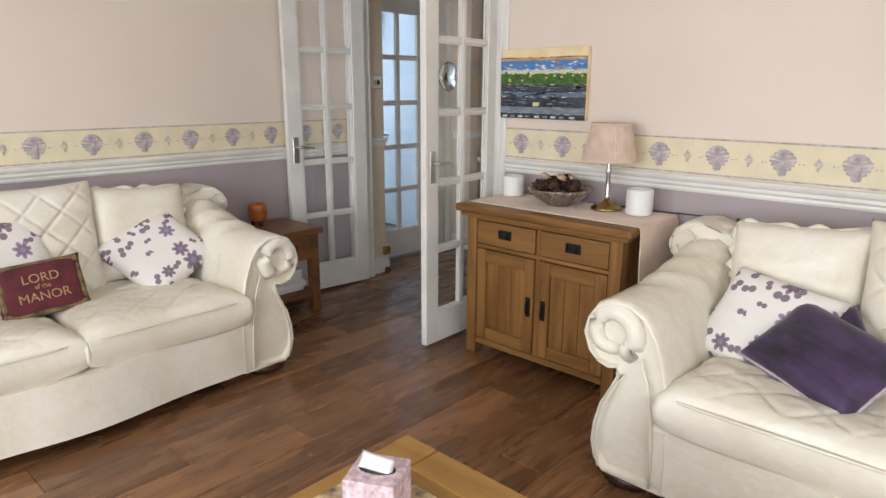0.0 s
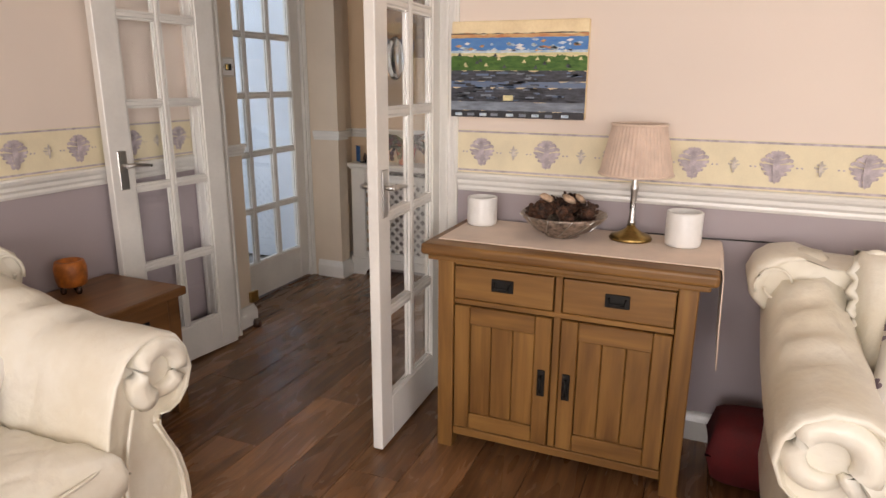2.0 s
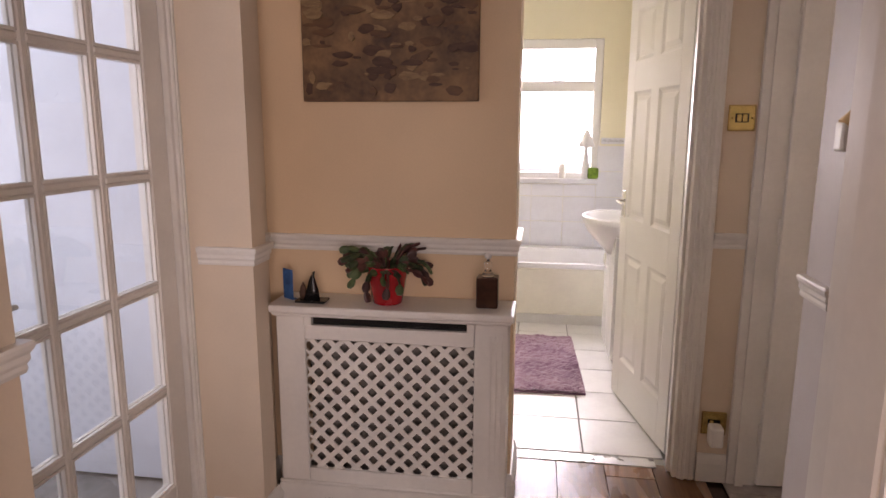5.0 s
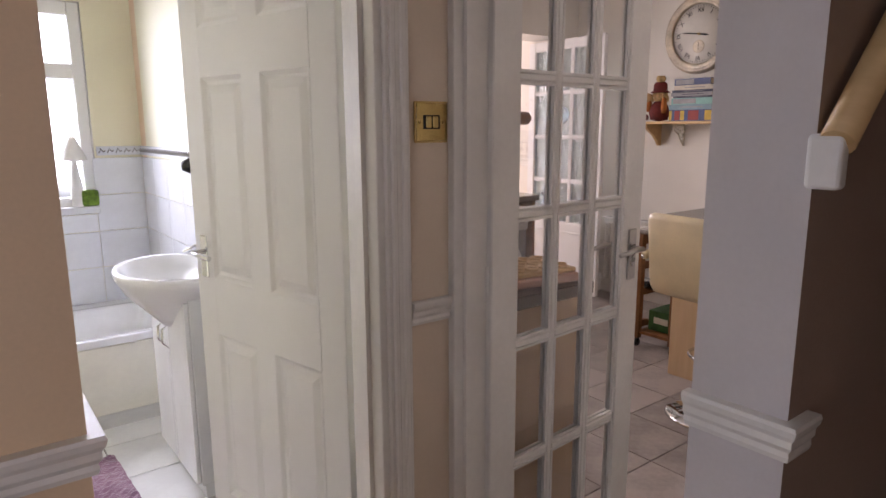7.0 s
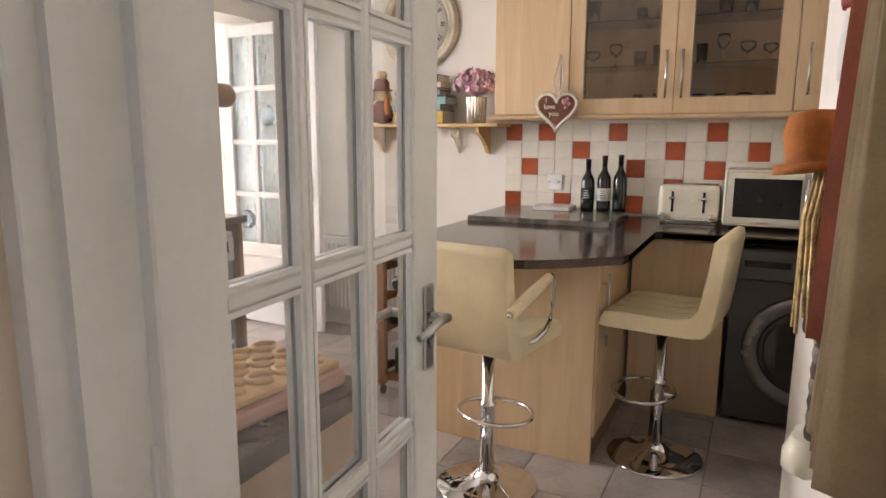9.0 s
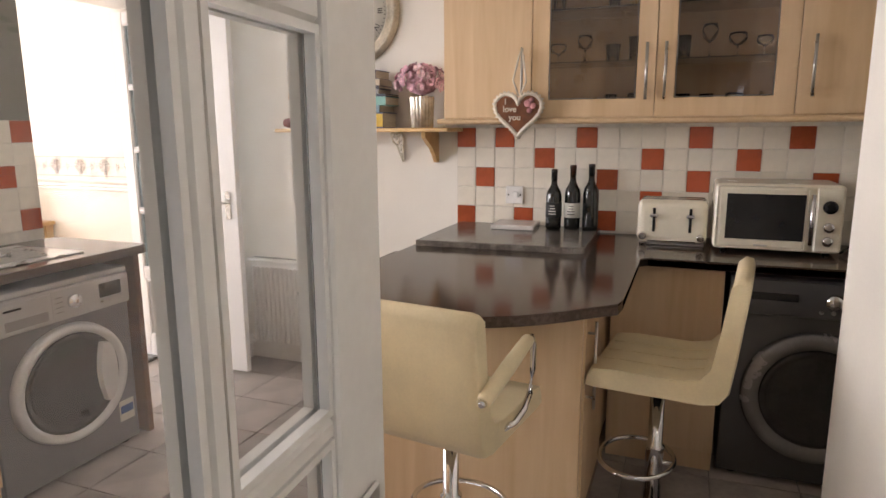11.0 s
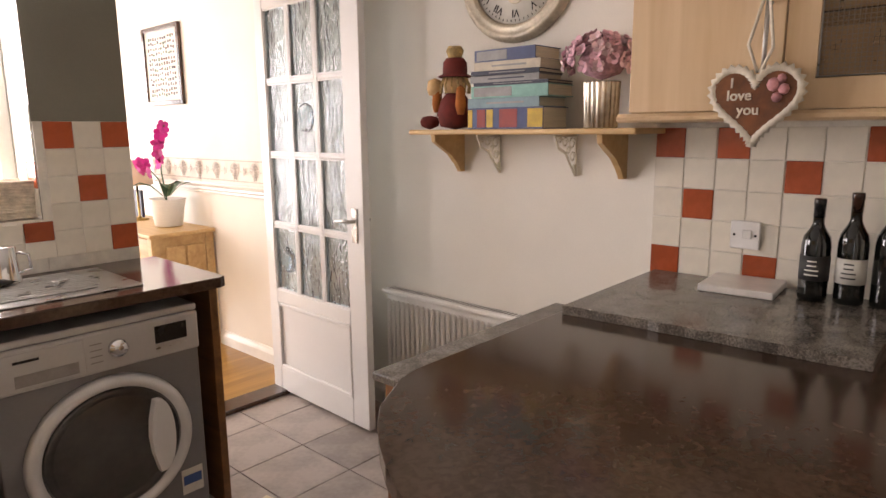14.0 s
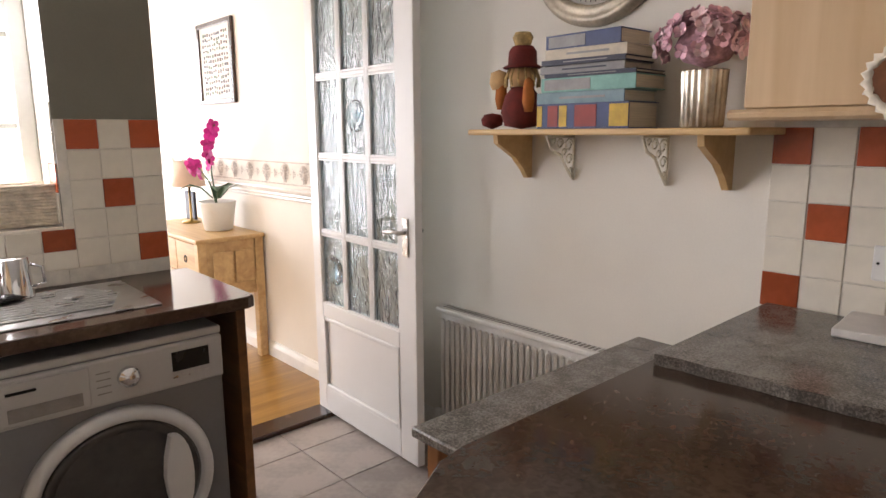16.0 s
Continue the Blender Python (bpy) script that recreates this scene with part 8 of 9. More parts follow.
part("ear", Shape().tube([(0.046, -0.01, 0.03), (0.075, -0.02, 0.04), (0.072, -0.02, 0.09), (0.042, -0.01, 0.1)], 0.005, 8), "chrome", jg)
single("black_scourer", Shape().pillow(0.18, 0.07, 0.02, 8, 0.5), "black", "flat black cloth lying on the drainer", "cloth", at=(-0.02, 6.97, 0.93), rz=20)
c, w, d = cabinet("base_cabinet", -0.80, -0.13, 6.64, 7.18, 0.0, 0.865, "beech-laminate base unit with drawer beside washing machine")
part("drawer_front", Shape().box(-w + 0.002, w - 0.002, -d - 0.019, -d - 0.001, 0.665, 0.85, 0.002), "beech", c)
part("door", Shape().box(-w + 0.002, w - 0.002, -d - 0.019, -d - 0.001, 0.11, 0.66, 0.002), "beech", c)
c2, w, d = cabinet("base_cabinet", -1.74, -0.81, 6.64, 7.18, 0.0, 0.865, "beech-laminate corner base unit under the sink")
single("worktop_end_panel", Shape().box(0.575, 0.605, 6.64, 7.18, 0.0, 0.865, 0.002), "oak_dark", "dark-edged wooden end panel beside washing machine", "panel")

# window over the sink
wn = thing("kitchen_window", (-0.385, 7.46, 1.1), "white casement window with glazing bars and bullseye", "window")
for a, b, c, e in ((-0.615, -0.56, 0, 1.0), (0.56, 0.615, 0, 1.0), (-0.56, 0.56, 0, 0.055), (-0.56, 0.56, 0.945, 1.0), (-0.03, 0.03, 0.055, 0.945)):
    part("window_frame", Shape().box(a, b, -0.035, 0.035, c, e, 0.004), "white", wn)
for z in (0.33, 0.64):
    part("glazing_bar", Shape().box(-0.56, -0.031, -0.012, 0.012, z, z + 0.022, 0.004).box(0.031, 0.56, -0.012, 0.012, z, z + 0.022, 0.004), "white", wn)
for x in (-0.30, 0.30):
    part("glazing_bar", Shape().box(x - 0.011, x + 0.011, -0.0125, 0.0125, 0.056, 0.944, 0.004), "white", wn)
g = part("pane", Shape().box(-0.56, 0.56, -0.003, 0.003, 0.055, 0.945), "glass", wn)
g.visible_shadow = False
g = part("bullseye", Shape().lathe([(0.001, 0.02), (0.03, 0.014), (0.05, 0.004), (0.075, 0.01), (0.1, 0.003), (0.12, 0.0035), (0.12, -0.0031), (0.001, -0.0031)], 36, turn=pose(0.43, -0.003, 0.80, 90, 0, 0)), "glass", wn, "round bullseye glass boss")
g.visible_shadow = False
bs = thing("woven_basket", (0.16, 7.31, 1.107), "rectangular whitewashed woven basket on the sill", "basket")
M["wicker"] = surface("whitewashed_wicker", (0.74, 0.66, 0.54), 0.8, vary=0.15, scale=30, fine=140, bump=0.5)
part("liner", Shape().loft([[(0.14 * f * a, 0.066 * f * b, z) for a, b in ((-1, -1), (1, -1), (1, 1), (-1, 1))] for f, z in ((1.0, 0.004), (1.19, 0.138), (1.12, 0.138), (0.95, 0.02))], smooth=False), "wicker", bs)
for k in range(13):
    z = 0.006 + 0.0108 * k
    f = 1 + 0.016 * k
    pts = [(0.145 * f * math.copysign(abs(math.cos(a)) ** 0.25, math.cos(a)), 0.07 * f * math.copysign(abs(math.sin(a)) ** 0.25, math.sin(a)), z) for a in [2 * math.pi * q / 44 for q in range(44)]]
    part("weave_band", Shape().tube([(x + 0.0016 * (-1) ** (i + k), y + 0.0016 * (-1) ** (i + k), zz) for i, (x, y, zz) in enumerate(pts)], 0.0068, 6, close=True), "wicker", bs)
part("basket_floor", Shape().box(-0.13, 0.13, -0.055, 0.055, 0.0, 0.008), "wicker", bs)

# near counter behind the door, with board, kitchen roll and dowel rail
single("counter_worktop", Shape().box(-1.738, -1.165, 4.65, 6.58, 0.866, 0.905, 0.003), "worktop", "dark worktop along the wall behind the door", "worktop")
c, w, d = cabinet("base_cabinet", -1.738, -1.20, 4.67, 6.58, 0.0, 0.865, "beech-laminate base unit behind the kitchen door")
for k in range(3):
    dr = part("door", Shape().box(w + 0.001, w + 0.019, -d + 0.004 + k * 0.635, -d + 0.632 + k * 0.635, 0.11, 0.855, 0.002), "beech", c)
c, w, d = cabinet("wall_cupboard", -1.738, -1.42, 5.05, 6.4, 1.46, 2.17, "beech wall cupboard above the side counter", "cupboard")
M["carved"] = wood("pale_carved_wood", (0.42, 0.22, 0.07), (0.66, 0.42, 0.18), 0.5, "Y", 1.0, 0.2)
tv = thing("carved_trivet", (-1.31, 4.80, 0.906), "pale carved wooden trivet on folded pink cloth", "trivet", rz=-8)
part("slab", Shape().box(-0.115, 0.115, -0.10, 0.10, 0.03, 0.045, 0.004), "carved", tv)
cv2 = Shape()
for k in range(4):
    for q in range(3):
        r = 0.022
        cx, cy = -0.083 + 0.055 * k, -0.06 + 0.06 * q
        cv2.tube([(cx + r * math.cos(a), cy + r * math.sin(a), 0.047) for a in [0.55 * i for i in range(10)]], 0.006, 6)
part("carving", cv2, "carved", tv)
part("folded_cloth", Shape().box(-0.12, 0.12, -0.11, 0.10, 0.0, 0.0295, 0.008, 2), surface("pink_folded_cloth", (0.55, 0.30, 0.22), 0.9, vary=0.1, scale=20, fine=200, bump=0.2), tv)
kr = thing("kitchen_roll", (-1.50, 4.76, 0.906), "white kitchen roll standing on a wooden holder", "kitchen roll")
part("holder_base", Shape().lathe([(0.07, 0), (0.072, 0.01), (0.06, 0.015)], 24), "pine", kr)
part("paper_roll", Shape().lathe([(0.02, 0.016), (0.058, 0.016), (0.06, 0.02), (0.06, 0.24), (0.058, 0.244), (0.02, 0.244)], 28), "ceramic", kr)
part("post", Shape().lathe([(0.012, 0.015), (0.012, 0.27), (0.018, 0.28), (0.012, 0.30), (0.001, 0.302)], 14), "pine", kr)
rp = thing("rolling_pin", (-1.46, 4.92, 1.41), "turned wooden rolling pin on wall hooks", "rolling pin")
part("roller", Shape().lathe([(0.001, -0.2), (0.026, -0.2), (0.028, -0.19), (0.028, 0.15), (0.026, 0.16), (0.001, 0.16)], 20, turn=pose(0, 0, 0, 0, 90, 0)), "pine", rp)
part("grip", Shape().lathe([(0.012, 0.16), (0.016, 0.18), (0.022, 0.21), (0.021, 0.25), (0.012, 0.262), (0.001, 0.264)], 18, turn=pose(0, 0, 0, 0, 90, 0)), "mahog", rp, "reddish turned grip")
part("hook", Shape().tube([(-0.278, 0, 0.03), (-0.25, 0, 0.0), (-0.2, 0, -0.032), (-0.15, 0, -0.032)], 0.005, 6), "iron", rp)

# things hung on the stair wall inside the kitchen
M["plaid_brown"] = surface("brown_plaid_cloth", (0.11, 0.07, 0.055), 0.9, vary=0.3, scale=40, fine=200, bump=0.3)
M["plaid_pale"] = surface("grey_plaid_cloth", (0.27, 0.21, 0.18), 0.9, vary=0.3, scale=40, fine=200, bump=0.3)
d = Shape()
marks = []
blob([(0.001, 0), (0.05, 0.02), (0.05, 0.05), (0.035, 0.08)], (0.02, 0.06, 0.0), 4)
blob([(0.001, 0), (0.045, 0.02), (0.045, 0.045), (0.03, 0.07)], (-0.04, 0.075, 0.02), 4)
for k in range(9):
    blob([(0.024, 0), (0.027, 0.012), (0.024, 0.024)], (0.02, 0.05, 0.075 + 0.025 * k), 5 if k % 2 else 6)
    blob([(0.022, 0), (0.025, 0.012), (0.022, 0.024)], (-0.04, 0.06, 0.085 + 0.025 * k), 6 if k % 2 else 5)
blob([(0.08, 0), (0.075, 0.03), (0.06, 0.12), (0.04, 0.18)], (-0.005, 0.055, 0.25), 5, sy=0.6)
blob([(0.001, 0), (0.045, 0.02), (0.05, 0.05), (0.04, 0.085), (0.001, 0.1)], (0, 0.06, 0.42), 3)
blob([(0.066, 0.014), (0.07, 0.0), (0.05, 0.012), (0.046, 0.02), (0.05, 0.06), (0.04, 0.085), (0.001, 0.09)], (0, 0.062, 0.50), 0, 20, pose(0, 0, 0, -6, 0, 0))
for k in range(40):
    a = k * 0.6
    n0 = len(d.bm.faces)
    d.tube([(0.045 * math.cos(a), 0.06 + 0.045 * math.sin(a), 0.49), (0.055 * math.cos(a), 0.07 + 0.05 * math.sin(a), 0.42), (0.05 * math.cos(a + 0.2), 0.07 + 0.05 * math.sin(a + 0.2), 0.30 + 0.06 * math.sin(k))], 0.004, 4)
    marks.append((n0, len(d.bm.faces), 2))
blob([(0.02, 0), (0.03, 0.02), (0.025, 0.1), (0.001, 0.12)], (0.02, 0.03, 0.62), 1)
d.bm.faces.ensure_lookup_table()
for a, b, mi in marks:
    for f in d.bm.faces[a:b]:
        f.material_index = mi
single("hanging_scarecrow", d, ["felt_orange", "felt_red", "straw", "felt_skin", "cream_enamel", "plaid_brown", "plaid_pale"], "hanging scarecrow figure with orange felt hat and straw hair", "ornament", at=(-1.0, 3.892, 0.80)).scale = (0.85, 0.75, 1.0)
ap = thing("hanging_apron", (-1.22, 3.892, 0.95), "rust red and tan apron hanging from a hook", "apron")


def drape(x0, x1, z0, z1, dep, n=16, m=10, seed=0):
    s = Shape()
    rings = []
    for j in range(m + 1):
        z = z0 + (z1 - z0) * j / m
        f = 1 - 0.55 * (j / m) ** 2
        row = [((x0 + x1) / 2 + ((x0 + (x1 - x0) * k / n) - (x0 + x1) / 2) * f, 0.03 + dep * (0.5 + 0.5 * math.sin(k * 1.5 + seed + j * 0.1)) * (1.1 - 0.5 * j / m), z) for k in range(n + 1)]
        back = [(x, 0.004, zz) for x, _, zz in row[::-1]]
        rings.append(row + back)
    s.loft(rings)
    return s


part("skirt_cloth", drape(-0.11, 0.09, 0.0, 0.66, 0.04), surface("tan_cotton", (0.32, 0.225, 0.13), 0.9, vary=0.12, scale=12, fine=200, bump=0.2), ap, "tan cotton body")
part("side_band", drape(0.092, 0.125, 0.12, 0.70, 0.05, 4, seed=1), surface("rust_red_cotton", (0.26, 0.06, 0.03), 0.9, vary=0.15, scale=12, fine=200, bump=0.2), ap, "rust red side band")
part("hook", Shape().tube([(0, 0.0, 0.66), (0, 0.04, 0.64), (0, 0.045, 0.67)], 0.005, 6), "steel", ap)
cl = thing("wall_calendar", (-0.62, 3.892, 1.25), "white calendar with green vine print on the wall", "calendar")
part("sheet", Shape().box(-0.14, 0.14, 0.0, 0.006, 0.0, 0.42), "label_white", cl)
rg = random.Random(3)
for k in range(40):
    x, z = rg.uniform(-0.12, 0.12), rg.uniform(0.02, 0.4)
    part("printed_leaf", Shape().box(x - 0.012, x + 0.012, 0.006, 0.0068, z - 0.004, z + 0.004), "carton_green" if k % 4 else "book_red", cl)
part("blue_card", Shape().box(-0.1, 0.0, 0.0065, 0.014, 0.0, 0.12), "book_blue", cl)
sk2 = thing("small_stocking", (-0.86, 3.892, 1.42), "small knitted red and white stocking ornament", "ornament")
part("sock", Shape().lathe([(0.001, 0), (0.025, 0.01), (0.028, 0.05), (0.022, 0.12)], 14, (0, 0.03, 0)), "label_white", sk2)
part("cuff", Shape().lathe([(0.027, 0.12), (0.03, 0.13), (0.03, 0.155), (0.024, 0.165)], 14, (0, 0.03, 0)), "book_red", sk2)


# ---- dining room seen beyond ----
ds = thing("dining_sideboard", (1.345, 8.9, 0.015), "light oak sideboard with panelled end and drawers", "sideboard")
part("top", Shape().box(-0.225, 0.205, -0.53, 0.53, 0.765, 0.79, 0.006, 2), "oak_light", ds)
for x in (-0.21, 0.145):
    for y in (-0.51, 0.455):
        part("leg", Shape().box(x, x + 0.055, y, y + 0.055, 0, 0.7645, 0.004), "oak_light", ds)
for y in (-0.49, 0.48):
    part("end_panel", Shape().box(-0.154, 0.144, y - 0.008, y + 0.008, 0.42, 0.764), "oak_light", ds)
for k in range(2):
    part("end_inset", Shape().box(-0.12 + 0.135 * k, 0.0 + 0.135 * k, -0.512, -0.4985, 0.50, 0.70, 0.004), "oak_light", ds)
for k in range(3):
    y0 = -0.45 + k * 0.302
    dr = part("drawer", Shape().box(-0.205, -0.185, y0, y0 + 0.296, 0.56, 0.755, 0.004), "oak_light", ds)
    part("knob", Shape().tube([(-0.206, y0 + 0.148 + 0.02 * math.cos(a), 0.65 + 0.02 * math.sin(a)) for a in [0.5 * q for q in range(13)]], 0.004, 6), "iron", dr)
    part("door", Shape().box(-0.204, -0.186, y0, y0 + 0.296, 0.42, 0.555, 0.004), "oak_light", ds)
part("carcass_back", Shape().box(0.12, 0.14, -0.45, 0.45, 0.42, 0.764), "oak_light", ds)
oc = thing("orchid", (1.40, 8.70, 0.806), "bright pink orchid in a white ribbed pot", "plant")
part("pot", Shape().lathe([(0.07, 0), (0.075, 0.005), (0.1, 0.15), (0.103, 0.158), (0.098, 0.158), (0.09, 0.14), (0.001, 0.135)], 32), "ceramic", oc)
M["orchid"] = surface("magenta_petal", (0.55, 0.02, 0.24), 0.6, vary=0.2, scale=40, fine=90, bump=0.1, rand=0.4)
M["orchid_leaf"] = surface("orchid_leaf", (0.05, 0.11, 0.045), 0.4, vary=0.2, scale=20, fine=90, bump=0.1)
stem = [(0, 0, 0.13), (-0.01, 0.02, 0.3), (-0.02, 0.0, 0.42), (-0.03, -0.06, 0.52), (-0.04, -0.13, 0.57)]
part("stem", Shape().tube(stem, 0.004, 6), "orchid_leaf", oc)
stem2 = [(0, 0.01, 0.13), (-0.01, 0.06, 0.26), (-0.03, 0.14, 0.33), (-0.04, 0.22, 0.34)]
part("stem", Shape().tube(stem2, 0.004, 6), "orchid_leaf", oc)


def orchid_flower():
    s = Shape()
    for k in range(5):
        s.plate([(0.0, 0.0), (0.014, 0.018), (0.034, 0.016), (0.044, 0.0), (0.034, -0.016), (0.014, -0.018)], "z", -0.0008, 0.0008)
        s.bm.verts.ensure_lookup_table()
        bmesh.ops.transform(s.bm, matrix=pose(0, 0, 0, 0, -18, 72 * k), verts=s.bm.verts[-12:])
    return s


oc.scale = (1.15, 1.15, 1.15)
om = None
for k, (x, y, z) in enumerate(((-0.03, -0.02, 0.36), (-0.04, -0.03, 0.42), (-0.05, -0.06, 0.47), (-0.05, -0.09, 0.52), (-0.05, -0.12, 0.56), (-0.03, 0.0, 0.39), (-0.06, -0.05, 0.5), (-0.05, 0.12, 0.30), (-0.06, 0.18, 0.32), (-0.05, 0.22, 0.35), (-0.05, 0.15, 0.35))):
    if om is None:
        o = part("flower", orchid_flower(), "orchid", oc)
        om = o.data
    else:
        o = new("flower", om)
        o.parent = oc
    o.matrix_local = pose(x, y, z, 0, -80, 25 * k) @ pose(0, 0, 0, 0, 0, 40 * k)
for a, l in ((20, 0.17), (150, 0.2), (250, 0.15), (330, 0.18)):
    c0, s0 = math.cos(radians(a)), math.sin(radians(a))
    part("leaf", Shape().loft([[(c0 * t * l - s0 * w, s0 * t * l + c0 * w, 0.14 + 0.10 * math.sin(2.4 * t) + (0.006 if abs(w) < 0.001 else 0.012)) for w in (-wd, 0.0, wd, 0.0005)] for t, wd in ((0.1, 0.012), (0.4, 0.03), (0.7, 0.032), (0.95, 0.012))]), "orchid_leaf", oc)
dl2 = thing("small_table_lamp", (1.40, 9.15, 0.806), "slim table lamp with cream drum shade", "lamp")
part("base", Shape().lathe([(0.06, 0), (0.062, 0.008), (0.02, 0.015), (0.008, 0.03), (0.008, 0.28)], 20), "brass", dl2)
part("shade", Shape().lathe([(0.11, 0.25), (0.09, 0.42), (0.088, 0.42), (0.108, 0.25)], 28), "runner", dl2)
single("photo_frame", Shape().box(-0.01, 0.01, -0.08, 0.08, 0, 0.2, 0.003), "book_dark", "dark photo frame standing on the sideboard", "photo frame", at=(1.46, 9.3, 0.806))
dp = thing("framed_picture", (1.558, 8.92, 1.60), "framed print of small green symbols on cream", "picture")
for a, b, c, e in ((-0.27, -0.235, 0, 0.52), (0.235, 0.27, 0, 0.52), (-0.235, 0.235, 0, 0.03), (-0.235, 0.235, 0.49, 0.52)):
    part("frame_bar", Shape().box(-0.022, 0, a, b, c, e, 0.003), "foot_wood", dp, "dark wooden frame")
mt = part("print", Shape().box(-0.01, -0.002, -0.235, 0.235, 0.025, 0.495), "label_white", dp)
rg = random.Random(6)
for i in range(11):
    for j in range(12):
        y, z = -0.18 + i * 0.036 + rg.uniform(-0.006, 0.006), 0.07 + j * 0.034 + rg.uniform(-0.006, 0.006)
        part("printed_sign", Shape().box(-0.0112, -0.0101, y - rg.uniform(0.007, 0.014), y + rg.uniform(0.007, 0.014), z - rg.uniform(0.005, 0.012), z + rg.uniform(0.005, 0.012)), rg.choice(("orchid_leaf", "p_grey", "umber")), mt)
border("wallpaper_border", 3.5, 1.11, 1.25, 0.22, (1.559, 11.05, 0), -90, "pale paper border with soft motifs above the rail", "motif_pale", "border_pale")
M["teal_cloth"] = surface("pale_teal_curtain", (0.20, 0.40, 0.36), 0.9, vary=0.12, scale=6, fine=200, bump=0.2)
cn = thing("curtain", (0.42, 10.86, 0.05), "pale teal curtain hanging in the garden room", "curtain")
part("cloth", Shape().plate([(-0.14 + 0.28 * k / 40, 0.03 * math.sin(k * 0.9)) for k in range(41)] + [(0.14 - 0.28 * k / 40, 0.006 + 0.03 * math.sin((40 - k) * 0.9)) for k in range(41)], "z", 0.0, 2.2), "teal_cloth", cn)
part("curtain_rod", Shape().tube([(-0.7, 0.0, 2.22), (0.7, 0.0, 2.22)], 0.012, 10).box(-0.69, -0.67, 0.0, 0.239, 2.21, 2.23).box(0.67, 0.69, 0.0, 0.239, 2.21, 2.23), "white", cn)
tagged(link_mesh("threshold", Shape().box(0.57, 1.41, 7.36, 7.5, -0.01, 0.022, 0.006), "foot_wood"), kind="structure")
dn = thing("patio_window", (0.0, 11.15, 0.1), "white-framed glazed garden doors", "window")
for a, b, c, e in ((-1.3, -1.22, 0, 2.1), (1.22, 1.3, 0, 2.1), (-1.22, 1.22, 0, 0.1), (-1.22, 1.22, 2.02, 2.1), (-0.05, 0.05, 0.1, 2.02)):
    part("window_frame", Shape().box(a, b, -0.035, 0.035, c, e, 0.004), "white", dn)


# ---- floor pieces and tiles, last ----
PW, PL = 0.192, 1.22


def plank_mesh(w, l):
    s = Shape().box(-w / 2 + 0.0008, w / 2 - 0.0008, -l / 2 + 0.0008, l / 2 - 0.0008, -0.0115, 0.0, 0.0015)
    me = bpy.data.meshes.new("plank")
    s.bm.to_mesh(me)
    s.bm.free()
    me.materials.append(M["plank"])
    return me


full = plank_mesh(PW, PL)
cuts = {}
for i in range(30):
    x = -3.70 + i * PW
    start = -2.4 + (i * 0.41) % PL - PL
    for j in range(8):
        a, b = start + j * PL, start + (j + 1) * PL
        a2, b2 = max(a, -2.4), min(b, 4.66 if x < -1.90 else 3.9)
        if x > -1.7:
            b2 = min(b2, 2.86)
        if b2 - a2 < 0.05:
            continue
        key = round(b2 - a2, 3)
        me = full if abs(key - PL) < 0.002 else cuts.setdefault(key, plank_mesh(PW, key))
        o = new("plank", me)
        o.parent = floor_wood
        o.location = (x, (a2 + b2) / 2, 0)


def floor_tiles(parent, mat, x0, y0, px, py, xr, yr, gap=0.005):
    s = Shape().box(-px / 2 + gap / 2, px / 2 - gap / 2, -py / 2 + gap / 2, py / 2 - gap / 2, -0.008, 0.0, 0.0015)
    me = bpy.data.meshes.new("tile")
    s.bm.to_mesh(me)
    s.bm.free()
    me.materials.append(M[mat])
    for i in range(-20, 20):
        for j in range(-20, 20):
            x, y = x0 + (i + 0.5) * px, y0 + (j + 0.5) * py
            if xr[0] < x < xr[1] and yr[0] < y < yr[1]:
                o = new("tile", me)
                o.parent = parent
                o.location = (x, y, 0)


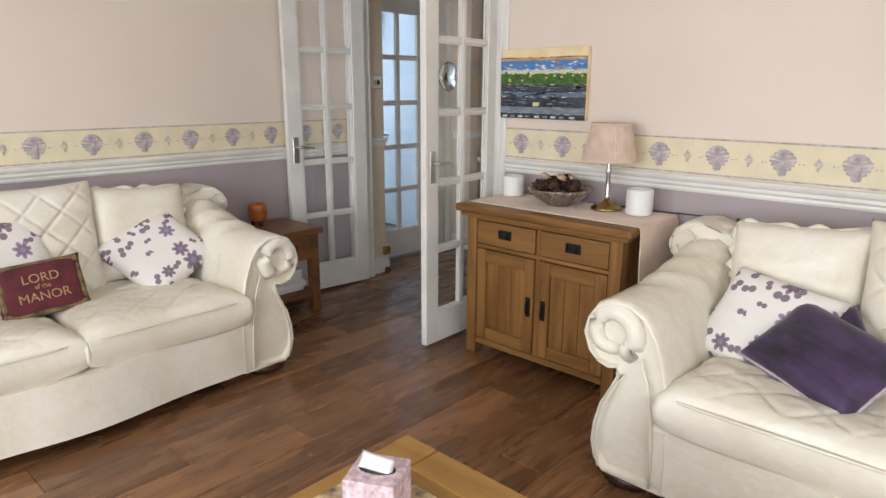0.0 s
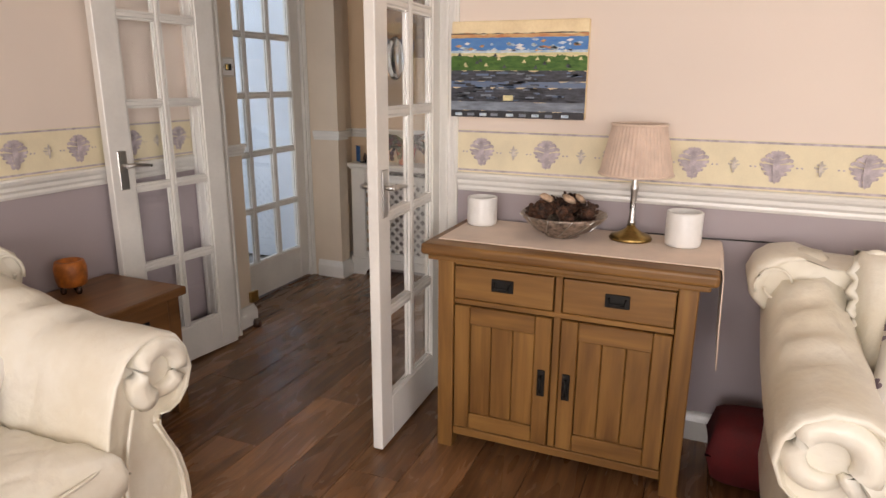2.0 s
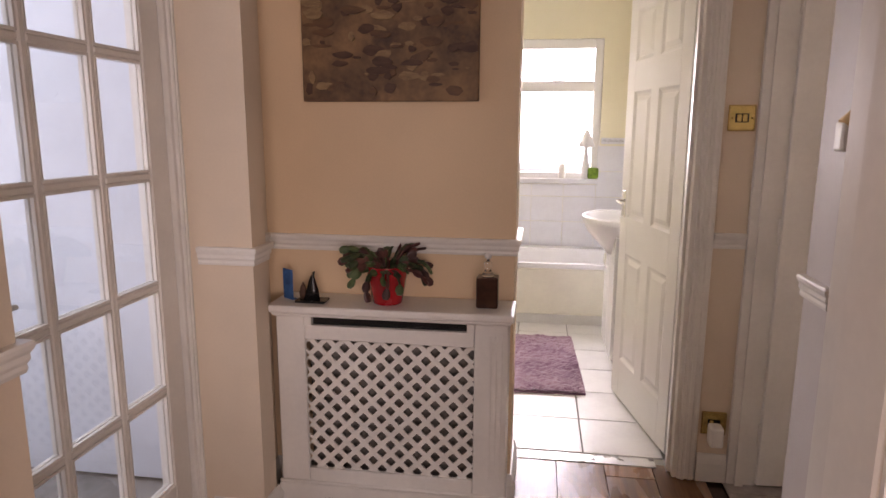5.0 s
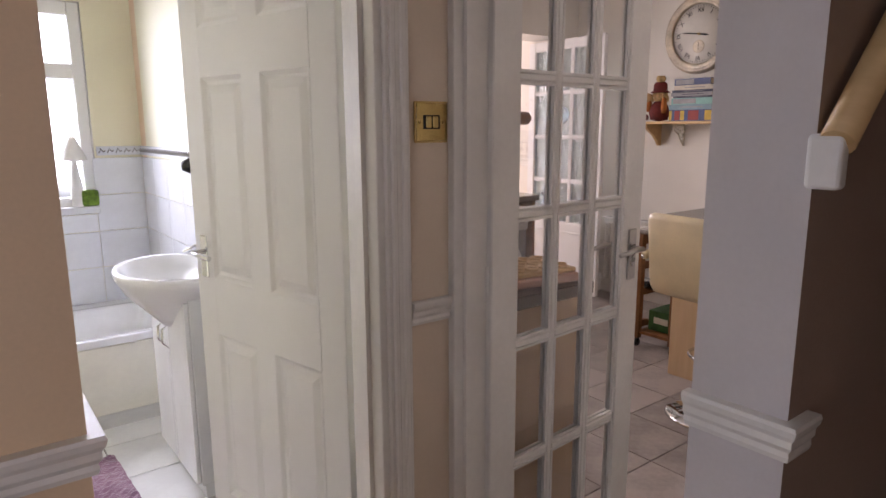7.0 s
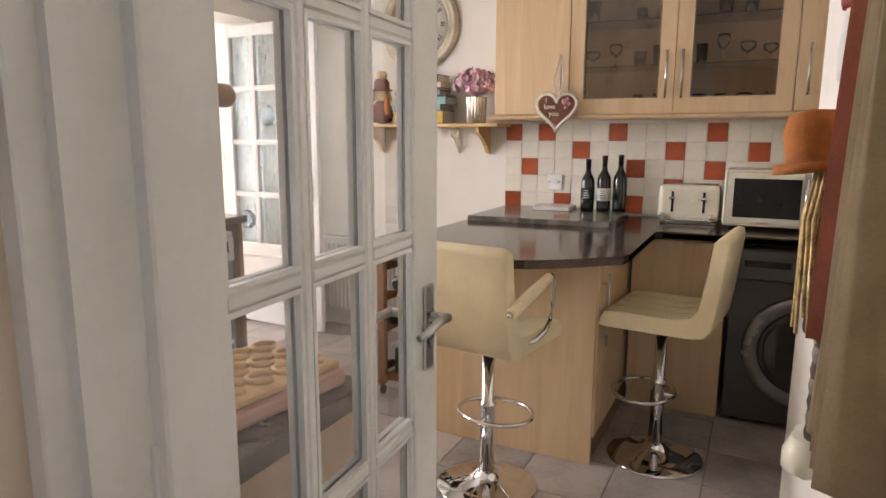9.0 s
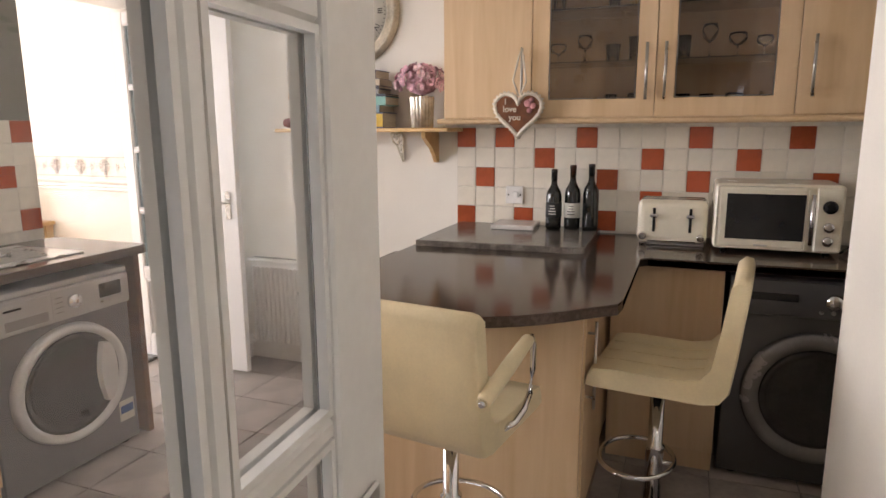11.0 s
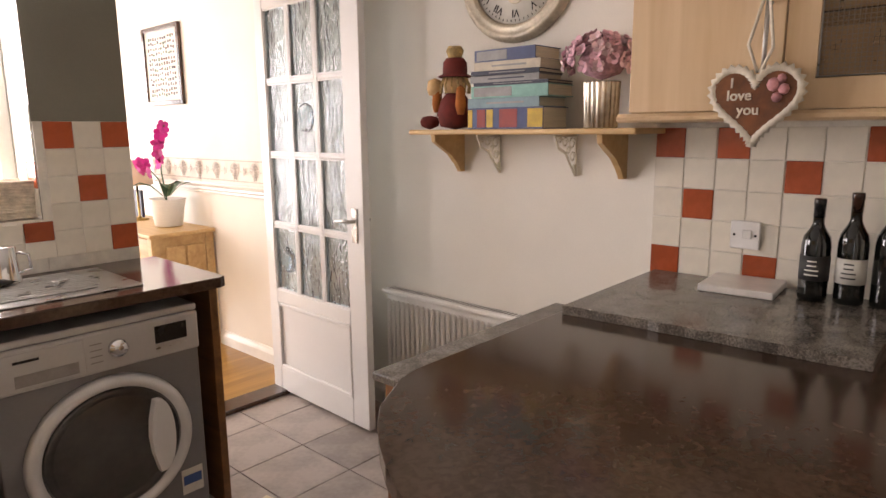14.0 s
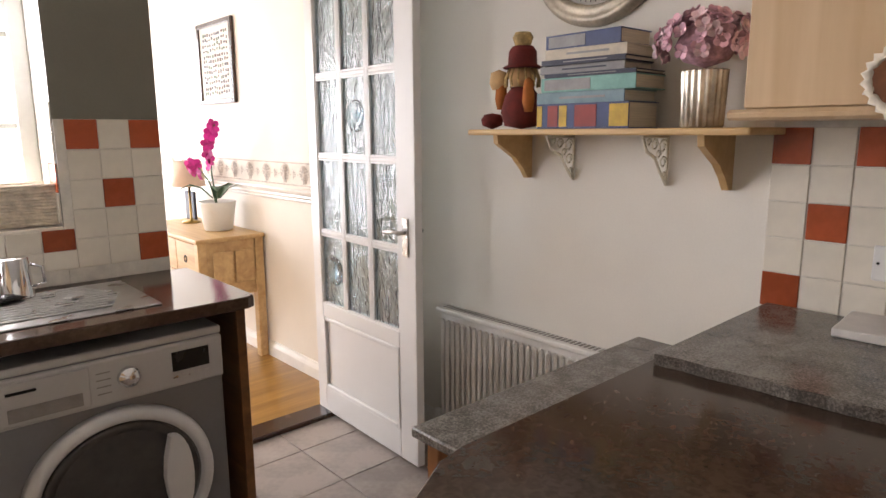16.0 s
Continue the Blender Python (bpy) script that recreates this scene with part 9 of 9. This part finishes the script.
floor_tiles(floor_kitchen, "tile_floor", 1.065, 6.82, 0.32, 0.333, (-1.78, 1.72), (3.1, 7.5))
floor_tiles(floor_bath, "tile_bath", -2.336, 5.046, 0.33, 0.33, (-3.35, -1.9), (4.75, 7.3), 0.006)
single_strip = tagged(link_mesh("bath_threshold", Shape().box(-2.72, -2.05, 4.63, 4.70, -0.01, 0.004, 0.002), "steel"), kind="structure")
wt = tagged(new("bath_wall_tiles"), "white bathroom wall tiles with patterned border", "tiles")
s = Shape().box(-0.124, 0.124, -0.006, 0.0, -0.0985, 0.0985, 0.0015)
btm = bpy.data.meshes.new("tile")
s.bm.to_mesh(btm)
s.bm.free()
btm.materials.append(M["tile_bathwall"])
for j in range(6):
    z = 0.43 + 0.1 + j * 0.2
    if z > 1.27:
        break
    for i in range(6):
        x = -1.99 - i * 0.25
        if -2.86 < x < -2.1 and z > 0.9:
            if z < 1.0:
                o = new("tile", btm)
                o.parent = wt
                o.matrix_local = pose(x, 7.298, 0.879) @ Matrix.Diagonal((1, 1, 0.48, 1))
            continue
        o = new("tile", btm)
        o.parent = wt
        o.location = (x, 7.298, z)
    for i in range(9):
        o = new("tile", btm)
        o.parent = wt
        o.matrix_local = pose(-1.862, 7.16 - i * 0.25, z, 0, 0, -90)
tb2 = Shape().box(-2.09, -1.867, 7.286, 7.2975, 1.352, 1.40).box(-1.8735, -1.862, 4.9, 7.285, 1.352, 1.40)
part("border_strip", tb2, "tile_bathwall", wt).location.z = -0.11
wv = Shape()
for k in range(60):
    y = 4.95 + k * 0.039
    wv.tube([(-1.875, y, 1.365), (-1.876, y + 0.01, 1.388), (-1.875, y + 0.022, 1.37), (-1.875, y + 0.03, 1.378)], 0.003, 4)
for k in range(5):
    x = -2.08 + k * 0.042
    wv.tube([(x, 7.284, 1.365), (x + 0.01, 7.283, 1.388), (x + 0.022, 7.284, 1.37), (x + 0.03, 7.284, 1.378)], 0.003, 4)
part("border_scroll", wv, "grout_grey", wt).location.z = -0.11
